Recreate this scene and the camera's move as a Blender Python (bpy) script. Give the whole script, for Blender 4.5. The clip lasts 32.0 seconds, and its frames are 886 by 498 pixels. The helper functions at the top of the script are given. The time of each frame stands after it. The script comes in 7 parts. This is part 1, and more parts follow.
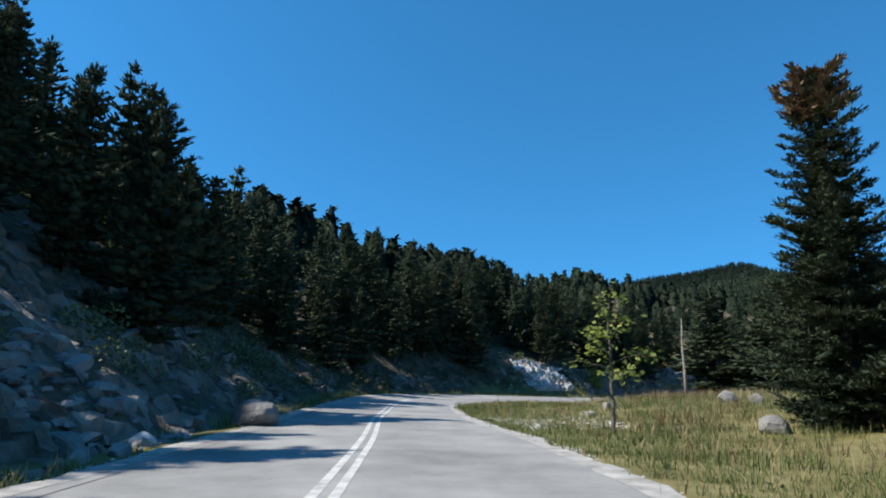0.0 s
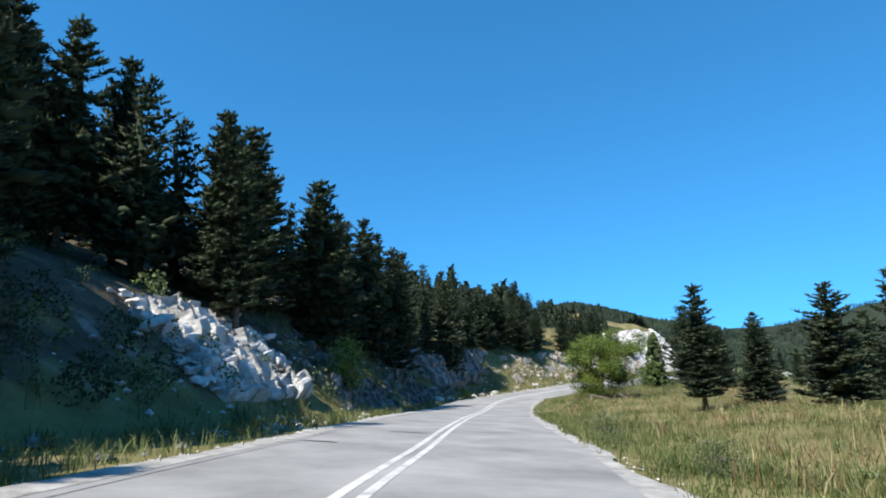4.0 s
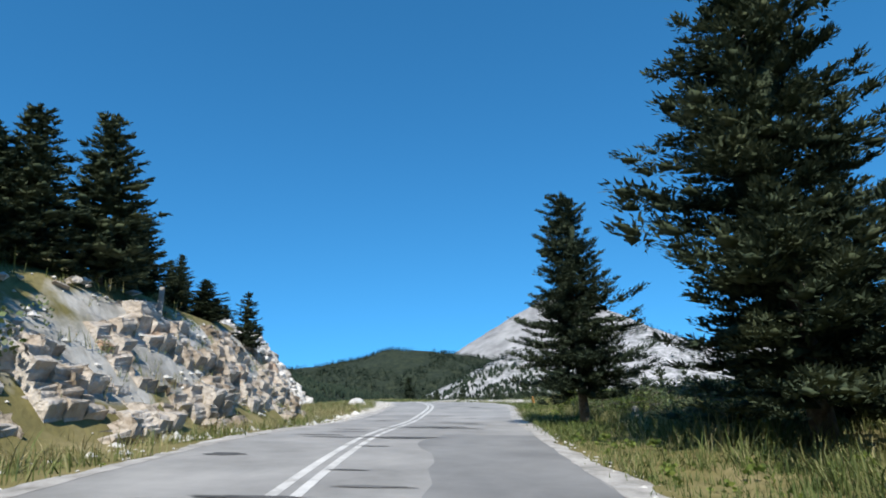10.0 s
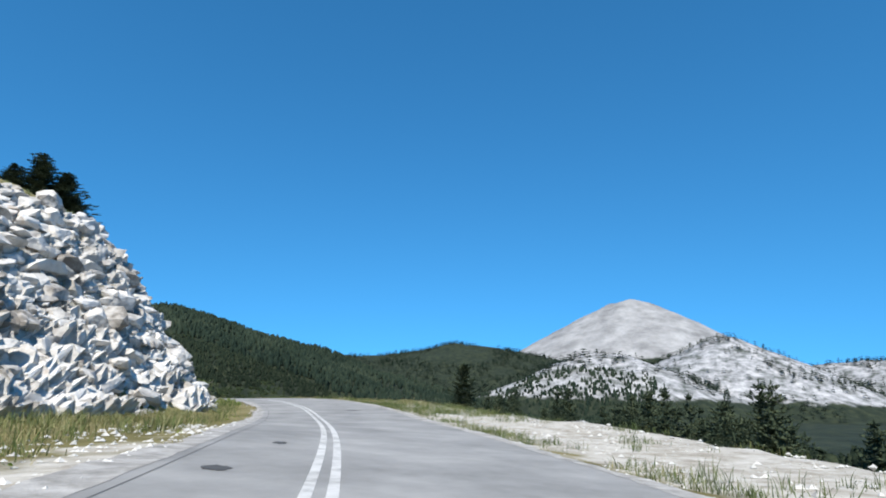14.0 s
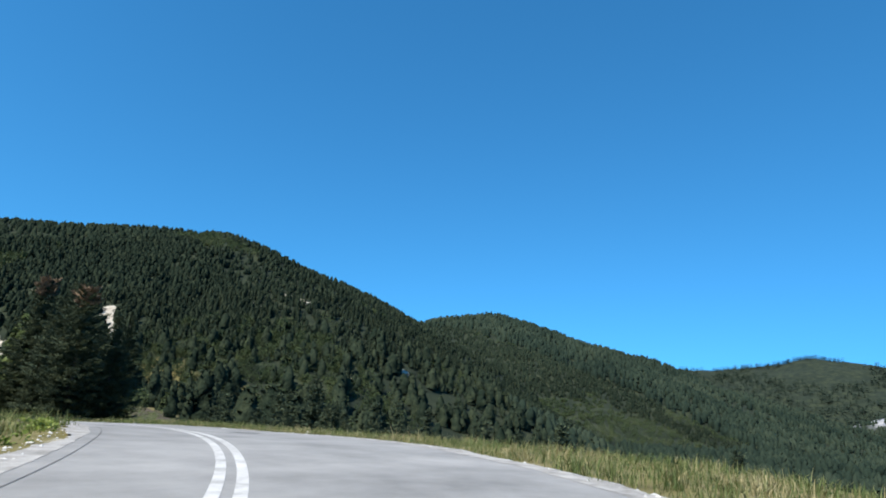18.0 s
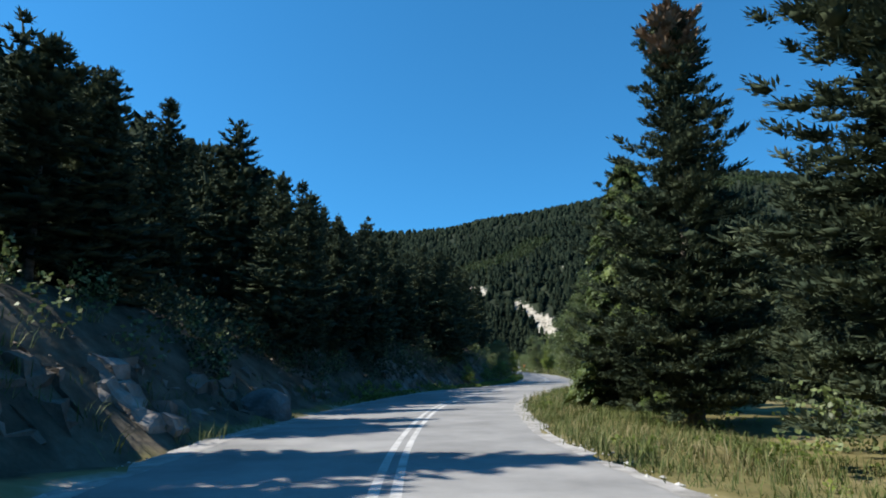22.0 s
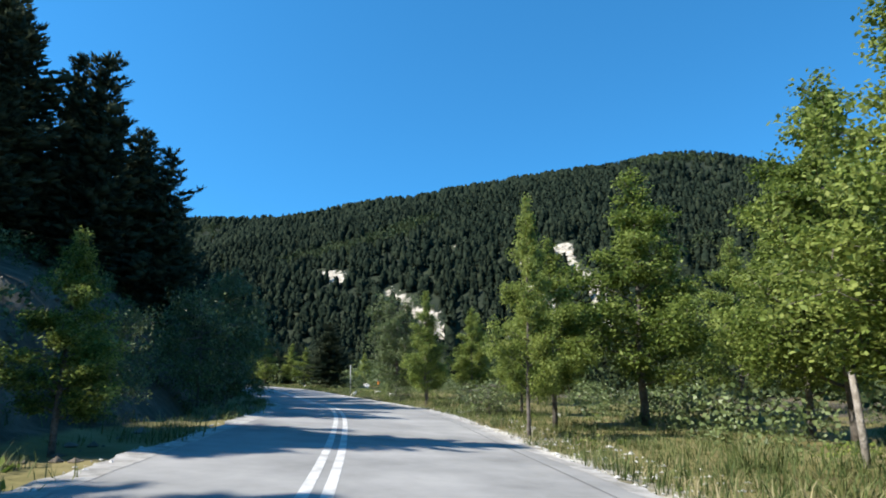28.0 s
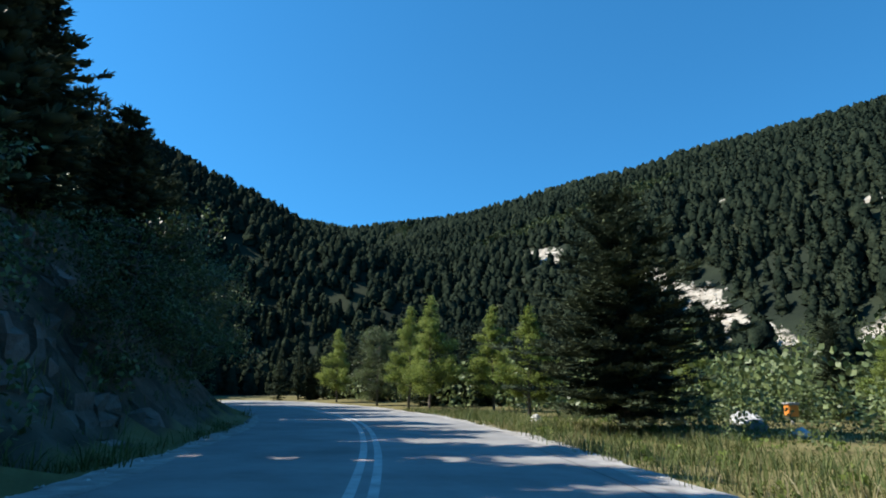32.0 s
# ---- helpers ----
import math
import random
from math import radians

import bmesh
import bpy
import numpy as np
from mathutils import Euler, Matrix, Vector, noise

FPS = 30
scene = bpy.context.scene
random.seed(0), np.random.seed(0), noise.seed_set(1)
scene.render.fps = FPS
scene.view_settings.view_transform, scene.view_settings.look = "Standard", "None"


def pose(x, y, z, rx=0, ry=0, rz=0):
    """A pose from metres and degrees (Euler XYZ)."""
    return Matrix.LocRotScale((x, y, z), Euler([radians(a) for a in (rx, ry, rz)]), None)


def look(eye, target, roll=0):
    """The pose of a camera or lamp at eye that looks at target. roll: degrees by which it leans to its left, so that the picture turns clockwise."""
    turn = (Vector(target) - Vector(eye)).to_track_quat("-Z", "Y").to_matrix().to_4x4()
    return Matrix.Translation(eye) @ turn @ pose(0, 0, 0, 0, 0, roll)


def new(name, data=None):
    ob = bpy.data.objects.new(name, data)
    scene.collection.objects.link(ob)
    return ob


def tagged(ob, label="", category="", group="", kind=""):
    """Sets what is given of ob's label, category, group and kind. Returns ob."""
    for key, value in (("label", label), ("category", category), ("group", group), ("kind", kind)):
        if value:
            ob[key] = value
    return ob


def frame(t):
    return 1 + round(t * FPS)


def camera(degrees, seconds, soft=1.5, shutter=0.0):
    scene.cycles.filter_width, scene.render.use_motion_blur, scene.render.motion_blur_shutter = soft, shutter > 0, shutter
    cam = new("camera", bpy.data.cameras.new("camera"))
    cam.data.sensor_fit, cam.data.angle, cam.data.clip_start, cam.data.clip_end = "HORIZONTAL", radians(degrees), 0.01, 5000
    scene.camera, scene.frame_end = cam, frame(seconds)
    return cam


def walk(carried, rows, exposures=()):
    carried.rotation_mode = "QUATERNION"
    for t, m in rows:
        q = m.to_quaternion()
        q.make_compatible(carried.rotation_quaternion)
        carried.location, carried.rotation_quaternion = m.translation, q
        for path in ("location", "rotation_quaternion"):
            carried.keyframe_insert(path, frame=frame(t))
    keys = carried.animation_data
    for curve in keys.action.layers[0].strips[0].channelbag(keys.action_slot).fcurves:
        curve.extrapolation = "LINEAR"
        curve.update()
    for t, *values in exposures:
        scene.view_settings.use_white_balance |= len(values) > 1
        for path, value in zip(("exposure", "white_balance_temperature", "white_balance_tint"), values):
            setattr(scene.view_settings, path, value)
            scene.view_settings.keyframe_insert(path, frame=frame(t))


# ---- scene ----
cam = camera(73.03, 32.0, soft=1.9)
PATH = [
    (0.0, pose(0.00, 0.00, 0.00, 102.68, -0.49, 0.76)),
    (0.5, pose(-0.65, 7.37, -0.04, 101.84, 0.56, 0.55)),
    (1.0, pose(-1.26, 14.76, -0.08, 102.75, 1.01, 0.29)),
    (1.5, pose(-1.85, 22.15, -0.11, 102.98, 2.12, 0.10)),
    (2.0, pose(-2.27, 29.57, -0.13, 102.47, 2.96, -2.44)),
    (2.5, pose(-2.11, 36.98, -0.15, 102.64, 3.68, -8.71)),
    (3.0, pose(-0.99, 44.26, -0.18, 102.61, 3.62, -17.47)),
    (3.5, pose(1.27, 51.21, -0.21, 102.62, 2.42, -27.44)),
    (4.0, pose(4.62, 57.64, -0.26, 102.54, 1.30, -36.25)),
    (4.5, pose(8.81, 63.53, -0.34, 102.01, 1.58, -43.37)),
    (5.0, pose(13.44, 69.09, -0.45, 101.68, 1.56, -44.86)),
    (5.5, pose(18.18, 74.54, -0.59, 101.59, 1.55, -45.92)),
    (6.0, pose(23.01, 79.93, -0.75, 101.47, 1.62, -46.49)),
    (6.5, pose(27.88, 85.32, -0.91, 100.97, 1.86, -46.50)),
    (7.0, pose(32.91, 90.63, -1.00, 102.30, 3.49, -49.07)),
    (7.5, pose(38.29, 95.60, -0.98, 103.72, 2.23, -54.13)),
    (8.0, pose(44.22, 99.91, -0.86, 104.47, 0.27, -62.62)),
    (8.5, pose(50.64, 103.42, -0.66, 104.84, 2.05, -68.71)),
    (9.0, pose(57.26, 106.33, -0.41, 104.75, 2.27, -72.61)),
    (9.5, pose(63.90, 108.88, -0.16, 105.21, 2.25, -74.12)),
    (10.0, pose(70.50, 111.10, 0.08, 104.65, 3.13, -77.44)),
    (10.5, pose(77.09, 112.89, 0.30, 104.63, 1.13, -80.87)),
    (11.0, pose(83.65, 114.40, 0.49, 104.08, 0.54, -82.01)),
    (11.5, pose(90.22, 115.72, 0.67, 104.12, 0.05, -83.90)),
    (12.0, pose(96.83, 117.00, 0.86, 105.01, 0.19, -83.03)),
    (12.5, pose(103.48, 118.45, 1.06, 104.34, -1.52, -80.99)),
    (13.0, pose(110.16, 120.25, 1.25, 104.45, -0.65, -77.58)),
    (13.5, pose(116.82, 122.44, 1.44, 104.16, -1.16, -74.85)),
    (14.0, pose(123.44, 124.98, 1.61, 104.36, -1.15, -71.78)),
    (14.5, pose(129.92, 127.93, 1.76, 103.98, -0.77, -68.06)),
    (15.0, pose(136.24, 131.22, 1.89, 103.48, -1.59, -65.69)),
    (15.5, pose(142.40, 134.72, 2.00, 103.54, -2.29, -63.65)),
    (16.0, pose(148.37, 138.39, 2.12, 103.91, -3.00, -61.99)),
    (16.5, pose(154.18, 142.16, 2.26, 104.06, -3.85, -60.70)),
    (17.0, pose(159.75, 146.07, 2.42, 104.36, -4.41, -57.95)),
    (17.5, pose(164.94, 150.28, 2.58, 104.60, -5.22, -52.58)),
    (18.0, pose(169.41, 155.07, 2.70, 104.00, -4.69, -42.08)),
    (18.5, pose(172.86, 160.60, 2.72, 102.69, -4.97, -30.61)),
    (19.0, pose(175.15, 166.73, 2.61, 100.89, -3.97, -19.19)),
    (19.5, pose(176.33, 173.28, 2.35, 99.68, -3.22, -9.99)),
    (20.0, pose(176.59, 180.07, 1.98, 99.13, -2.83, -3.18)),
    (20.5, pose(176.14, 186.97, 1.53, 98.94, -1.79, 1.94)),
    (21.0, pose(175.14, 193.89, 1.04, 98.73, -1.58, 5.77)),
    (21.5, pose(173.93, 200.82, 0.52, 97.76, 1.45, 5.20)),
    (22.0, pose(172.83, 207.79, 0.00, 99.01, -0.03, 4.08)),
    (22.5, pose(171.97, 214.87, -0.47, 99.01, -0.19, 1.09)),
    (23.0, pose(171.47, 222.11, -0.90, 99.90, 1.64, -1.95)),
    (23.5, pose(171.37, 229.50, -1.26, 100.30, 2.92, -5.06)),
    (24.0, pose(171.71, 236.98, -1.57, 100.51, 2.21, -8.86)),
    (24.5, pose(172.59, 244.44, -1.86, 101.36, 0.72, -13.30)),
    (25.0, pose(174.02, 251.78, -2.12, 100.42, 0.52, -17.61)),
    (25.5, pose(175.83, 258.97, -2.39, 100.72, -0.63, -19.22)),
    (26.0, pose(177.60, 266.10, -2.64, 100.89, -0.83, -17.47)),
    (26.5, pose(179.13, 273.22, -2.89, 101.02, -0.72, -15.55)),
    (27.0, pose(180.40, 280.34, -3.12, 101.07, -0.38, -13.32)),
    (27.5, pose(181.35, 287.47, -3.35, 100.95, 0.02, -10.57)),
    (28.0, pose(181.89, 294.62, -3.57, 100.95, -0.07, -6.79)),
    (28.5, pose(182.10, 301.76, -3.79, 101.32, 0.20, -5.16)),
    (29.0, pose(182.05, 308.87, -4.01, 101.01, -0.10, -2.85)),
    (29.5, pose(181.74, 315.91, -4.21, 100.84, -0.51, -0.74)),
    (30.0, pose(181.12, 322.86, -4.40, 101.45, 0.11, 2.16)),
    (30.5, pose(180.14, 329.72, -4.56, 101.88, 0.06, 5.37)),
    (31.0, pose(178.80, 336.48, -4.69, 101.92, -0.16, 8.41)),
    (31.5, pose(177.17, 343.13, -4.80, 101.46, -0.90, 10.51)),
    (32.0, pose(175.31, 349.69, -4.89, 102.49, -0.17, 12.39)),
]
# the clip's camera darkens in the open and brightens under the wooded slopes
walk(cam, PATH, [(0, 0.7), (1.5, 1.0), (3, 1.35), (4.2, 0.95), (6.4, 1.0), (7.2, 1.05), (8, 0.85), (9, 0.68), (11, 0.58), (14, 0.62), (17, 0.68), (19, 0.86), (20, 0.72), (24, 0.87), (25, 1.02), (28, 1.04), (30, 1.05), (32, 0.85)])
# ---- sky and sun ----
SUN_TO = Vector((-0.97, -0.24, 0.0)).normalized()
SUN_EL = radians(46)
world = bpy.data.worlds.new("sky")
scene.world = world
world.use_nodes = True
wn, wl = world.node_tree.nodes, world.node_tree.links
sky = wn.new("ShaderNodeTexSky")
sky.sky_type = "NISHITA"
sky.sun_disc = False
sky.sun_elevation = SUN_EL
sky.sun_rotation = math.atan2(SUN_TO.x, SUN_TO.y)
sky.altitude = 1300
sky.air_density, sky.dust_density, sky.ozone_density = 0.8, 0.0, 3.2
way = wn.new("ShaderNodeTexCoord")
lift = wn.new("ShaderNodeMapping")
lift.inputs["Location"].default_value = (0, 0, 0.2)
lift.inputs["Scale"].default_value = (1, 1, 0.8)
wl.new(way.outputs["Generated"], lift.inputs["Vector"])
wl.new(lift.outputs[0], sky.inputs["Vector"])
tint = wn.new("ShaderNodeMix")
tint.data_type, tint.blend_type = "RGBA", "MULTIPLY"
tint.inputs["Factor"].default_value = 1.0
tint.inputs["B"].default_value = (0.57, 1.03, 0.955, 1)
tone = wn.new("ShaderNodeHueSaturation")
tone.inputs["Saturation"].default_value = 1.2
wl.new(sky.outputs[0], tone.inputs["Color"])
wl.new(tone.outputs[0], tint.inputs["A"])
wl.new(tint.outputs["Result"], wn["Background"].inputs["Color"])
wn["Background"].inputs["Strength"].default_value = 0.17
sun = new("sun", bpy.data.lights.new("sun", "SUN"))
sun.data.energy, sun.data.angle, sun.data.color = 4.5, radians(0.5), (1.0, 0.95, 0.87)
sun.matrix_world = look((0, 0, 50), Vector((0, 0, 50)) - Vector((SUN_TO.x * math.cos(SUN_EL), SUN_TO.y * math.cos(SUN_EL), math.sin(SUN_EL))))

# ---- plan of the road and the land ----
# Axis of the road (the double line), station by station, about 14 m apart; the last ones lie beyond the walk.
AXIS = [(0.91, -45.03, -1.23), (0.01, -15.03, -1.28), (-1.05, -0.12, -1.33), (-2.02, 14.71, -1.37), (-3.24, 29.50, -1.38), (-2.78, 44.67, -1.14),
        (3.68, 58.23, -1.28), (12.93, 69.52, -1.61), (22.54, 80.38, -1.94), (32.54, 90.94, -2.27), (43.67, 100.85, -1.96), (56.81, 107.38, -1.57),
        (70.03, 112.51, -1.10), (83.35, 115.85, -0.58), (96.56, 118.18, -0.44), (110.04, 120.77, 0.09), (123.23, 125.42, 0.50), (135.94, 131.73, 0.73),
        (148.04, 138.93, 0.79), (159.25, 146.76, 1.16), (168.74, 155.64, 1.48), (174.44, 166.95, 1.47), (176.56, 180.10, 0.78), (174.85, 193.88, -0.18)]
AXIS += [(172.57, 207.80, -1.32), (170.97, 222.10, -2.17), (170.85, 237.01, -2.83), (173.03, 252.03, -3.38), (176.61, 266.32, -3.93), (179.78, 280.46, -4.46),
         (181.10, 294.69, -4.88), (181.20, 308.80, -5.20), (180.31, 322.80, -5.52), (177.86, 336.29, -5.97), (174.83, 349.50, -6.11), (170.76, 362.89, -6.26),
         (165.53, 374.90, -6.43), (158.08, 385.96, -6.54), (148.89, 395.44, -6.63), (138.26, 403.34, -6.82)]
FIRST = -2
WL, WR = 3.6, 4.1


def table(st, text):
    """A value by station: 'station:value ...'."""
    pairs = [p.split(":") for p in text.split()]
    return np.interp(st, [float(a) for a, _ in pairs], [float(b) for _, b in pairs])


def smooth(a, b, x):
    t = np.clip((x - a) / (b - a), 0, 1)
    return t * t * (3 - 2 * t)


def spline(pts, step=0.05):
    p = np.array(pts, float)
    p = np.vstack([2 * p[0] - p[1], p, 2 * p[-1] - p[-2]])
    out = []
    for i in range(1, len(p) - 2):
        t = np.arange(0, 1, step)[:, None]
        a, b, c, d = p[i - 1], p[i], p[i + 1], p[i + 2]
        out.append(0.5 * (2 * b + (c - a) * t + (2 * a - 5 * b + 4 * c - d) * t ** 2 + (3 * b - a - 3 * c + d) * t ** 3))
    return np.vstack(out + [p[-2:-1]])


CL = spline(AXIS)
ST = FIRST + np.arange(len(CL)) * 0.05
_t = np.gradient(CL[:, :2], axis=0)
_t /= np.linalg.norm(_t, axis=1)[:, None]
TAN = _t
RIGHT = np.stack([_t[:, 1], -_t[:, 0]], 1)
BANK = np.tan(np.radians(table(ST, "-2:0.31 -1:0.08 0:-0.25 1:0.19 2:2.13 3:4.57 4:4.09 5:3.90 6:3.45 7:2.86 8:1.00 9:1.54 10:4.43 11:3.91 12:3.15 13:2.70 14:3.25 15:2.83 16:0.36 17:-1.54 18:-2.25 19:-1.07 20:0.88 21:0.86 22:-0.40 23:-0.49 24:-1.21 25:-1.16 26:-1.93 27:-0.04 28:2.47 29:4.00 30:2.80 31:0.97 32:1.53 33:0.74 34:0.01 35:-0.24 36:-0.20 37:-0.07")))
# How much wider or narrower than WL and WR the lanes are, station by station.
MORE_L = "-2:0.29 -1:0.30 0:0.28 1:0.14 2:-0.17 3:-0.59 4:-0.70 5:-0.60 6:-0.22 7:-0.10 8:-0.24 9:-0.60 10:-0.72 11:-0.80 12:-0.98 13:-1.17 14:-1.43 15:-1.21 16:-1.05 17:-1.03 18:-1.11 19:-1.02 20:-1.29 21:-0.58 22:-0.03 23:0.68 24:0.75 25:0.55 26:-0.02 27:-0.46 28:-0.76 29:-0.97 30:-1.24 31:-1.17 32:-0.55 33:-0.09 34:0.15 35:0.24 36:0.26 37:0.25"
MORE_R = "-2:0.08 -1:0.11 0:0.12 1:0.07 2:-0.25 3:-0.89 4:-0.69 5:-0.45 6:-0.69 7:-0.89 8:-0.99 9:-0.12 10:-0.23 11:0.05 12:0.28 13:0.78 14:0.99 15:0.98 16:0.89 17:0.84 18:0.86 19:0.84 20:0.60 21:0.26 22:-0.28 23:-0.92 24:-0.70 25:-0.24 26:0.16 27:0.28 28:0.28 29:0.35 30:0.53 31:0.46 32:0.08 33:-0.07 34:-0.08 35:-0.06 36:-0.03 37:-0.00"


def hashed(i, j, k=0):
    v = np.sin(i * 127.1 + j * 311.7 + k * 74.7) * 43758.5453
    return v - np.floor(v)


def vnoise(x, y, k=0):
    i, j = np.floor(x), np.floor(y)
    u, v = x - i, y - j
    u, v = u * u * (3 - 2 * u), v * v * (3 - 2 * v)
    a, b, c, d = hashed(i, j, k), hashed(i + 1, j, k), hashed(i, j + 1, k), hashed(i + 1, j + 1, k)
    return (a + (b - a) * u) * (1 - v) + (c + (d - c) * u) * v


def fnoise(x, y, octaves=4, k=0):
    s, a, w = 0, 1.0, 0
    for o in range(octaves):
        s, w = s + a * (vnoise(x * 2 ** o + 17 * o, y * 2 ** o - 9 * o, k) - 0.5), w + a
        a *= 0.5
    return s / w * 2


# Ridges of the far land: crest points, slope of the flanks.
RIDGES = [
    ([(331, 615, 111), (420, 628, 98), (495, 636, 84), (640, 650, 32)], 0.56),
    ([(331, 615, 111), (250, 640, 99), (140, 690, 91), (32, 732, 95), (-120, 740, 120)], 0.5),
    ([(-150, 540, 105), (20, 485, 66), (76, 475, 44), (100, 491, 37), (114, 498, 31), (150, 530, 18)], 0.5),
    ([(120, 1080, 150), (265, 1068, 160), (400, 1025, 183), (476, 993, 190), (560, 955, 165), (640, 920, 118), (760, 860, 85)], 0.45),
    ([(883, 828, 138), (963, 731, 100), (1013, 653, 77), (1045, 595, 55), (1300, 450, 0)], 0.36),
    ([(883, 828, 138), (835, 870, 128), (740, 760, 75), (640, 650, 30)], 0.36),
    ([(2399, 1353, 185), (2480, 1189, 190), (2551, 1016, 215), (2597, 880, 248), (2635, 739, 232), (2671, 572, 205), (2689, 453, 170), (2720, 250, 110)], 0.34),
]
CRAGS = [
    ([(3744, 814, 245), (3775, 627, 385), (3802, 367, 548), (3807, 270, 592), (3809, 180, 618), (3810, 94, 596), (3806, -51, 512), (3798, -175, 420), (3776, -379, 247)], 0.55),
    ([(2110, 72, 105), (2105, -18, 160), (2097, -106, 212), (2091, -153, 180), (2074, -260, 126), (2062, -330, 85)], 0.5),
    ([(2467, -300, 130), (2434, -479, 156), (2403, -589, 165), (2376, -672, 133), (2345, -755, 86), (2314, -831, 55), (2252, -962, -10)], 0.42),
    ([(1584, 401, 20), (1592, 354, 70), (1600, 299, 104), (1605, 243, 124), (1610, 162, 116), (1610, 110, 82), (1609, 60, 40)], 0.5),
]


def ridged(x, y, ridges):
    z = np.full(x.shape, -60.0)
    for pts, slope in ridges:
        for (ax, ay, az), (bx, by, bz) in zip(pts, pts[1:]):
            t = np.clip(((x - ax) * (bx - ax) + (y - ay) * (by - ay)) / ((bx - ax) ** 2 + (by - ay) ** 2), 0, 1)
            d = np.hypot(x - ax - t * (bx - ax), y - ay - t * (by - ay))
            z = np.maximum(z, az + t * (bz - az) - slope * (np.sqrt(d * d + 900) - 30))
    return z


def far_z(x, y):
    return np.maximum(np.maximum(ridged(x, y, RIDGES), ridged(x, y, CRAGS)) + 7 * fnoise(x / 130, y / 130, 3, 5) * smooth(300, 700, np.hypot(x - 150, y - 200)) + 5 * fnoise(x / 60, y / 60, 2, 6), -26 + 5 * fnoise(x / 90, y / 90, 3, 4))


def spread(st, d):
    """Offset from the axis of a place given for the standard widths."""
    return d + table(st, MORE_R) * np.clip((d - 0.5) / (WR - 0.5), 0, 1) - table(st, MORE_L) * np.clip((-d - 0.5) / (WL - 0.5), 0, 1)


def unspread(st, d):
    wr, wl = WR + table(st, MORE_R), WL + table(st, MORE_L)
    right = np.where(d < wr, 0.5 + (d - 0.5) * (WR - 0.5) / (wr - 0.5), d - wr + WR)
    left = np.where(-d < wl, -0.5 + (d + 0.5) * (WL - 0.5) / (wl - 0.5), d + wl - WL)
    return np.where(d > 0.5, right, np.where(d < -0.5, left, d))


def near(x, y):
    """Station, signed distance from the axis (right is positive), height of the road's plane, and station weights, for arrays of places."""
    st, d, z0, sm = (np.empty(len(x)) for _ in range(4))
    c, sts = CL[::4], ST[::4]
    for a in range(0, len(x), 20000):
        s = slice(a, a + 20000)
        q = (x[s, None] - c[None, :, 0]) ** 2 + (y[s, None] - c[None, :, 1]) ** 2
        w = 1 / (q + 4) ** 3
        sm[s] = (w * sts).sum(1) / w.sum(1)
        i = np.argmin(q, 1) * 4
        lo = np.clip(i - 4, 0, len(CL) - 9)
        k = lo[:, None] + np.arange(9)
        j = lo + np.argmin((x[s, None] - CL[k, 0]) ** 2 + (y[s, None] - CL[k, 1]) ** 2, 1)
        dx, dy = x[s] - CL[j, 0], y[s] - CL[j, 1]
        along = dx * TAN[j, 0] + dy * TAN[j, 1]
        lat = dx * RIGHT[j, 0] + dy * RIGHT[j, 1]
        d[s] = np.where(np.abs(lat) > 0.01, np.sign(lat), 1) * np.hypot(np.where(np.abs(along) > 1, along, 0), lat)
        st[s] = ST[j]
        z0[s] = CL[j, 2] - np.clip(d[s], -WL - table(ST[j], MORE_L) - 1, WR + table(ST[j], MORE_R) + 1) * BANK[j]
        d[s] = unspread(sm[s], d[s])
    return st, d, z0, sm


FOOT = "-2:2.2 0:2.0 2:1.6 3.5:2.2 4:3 5:3.6 5.4:3.2 5.8:3.2 6.2:2.2 8:2.5 9:2.8 10:2.4 11:2.4 12:2.7 12.5:3.3 13:7.5 14:11 15:10 16:5 16.6:2.2 17:2.0 18:3 19:2.6 20:1.8 21:1.2 22:1.2 23:1.5 26:2 30:2 32:1.5 37:1.5"
CUT = "-2:13 1.2:14 2:10 2.6:7 3.2:3.6 4:3.4 5:5 7:6 8:5.5 9:5.2 10:5 11:4.8 12:5 12.6:5.5 13:8.3 14:11.4 15:12.4 16:11.8 16.6:11.6 17:11.2 17.5:11.8 17.9:8.2 18.3:1 19:1.3 20:2.5 20.7:4.5 21.2:5.8 22.05:6 22.35:3.2 24:3.6 26:4 29:3.5 30.5:6 32:9 37:9"
STEEP = "-2:.75 1.2:.8 2:.78 2.6:.7 3.2:.58 5:.9 8:1.1 9:1 10:1.2 11:1.4 12.4:1.5 13:1.2 14:1.3 16:1.3 17:1.4 17.5:1.35 18:1 18.4:.8 19:.8 20:1.4 20.7:2.6 22.1:2.8 22.5:1 26:.9 30:1.3 37:1.3"
CAP = "-2:80 1:70 3:52 5:38 7:26 9:17 11:12 12:12 13:8.5 14:8.5 15:9.5 16:11.5 16.6:14 17:16.5 17.5:19 17.9:15 18.4:2.5 19:6 20:18 22:36 25:48 30:60 37:70"
FLAT = "-2:50 5:45 8:25 10:15 12:12 13:8 14:7.5 15:8.5 16:10 17:8 18:7 19:9 19.7:7.5 20.4:4.5 21:6 23:11 26:16 30:35 37:40"
DROP = "-2:.1 5:.1 8:.2 10:.3 13:.5 14:.55 18:.5 20:.45 22:.3 26:.15 30:.06 37:.05"


def foot_of(st):
    return table(st, FOOT) - table(st, MORE_L)


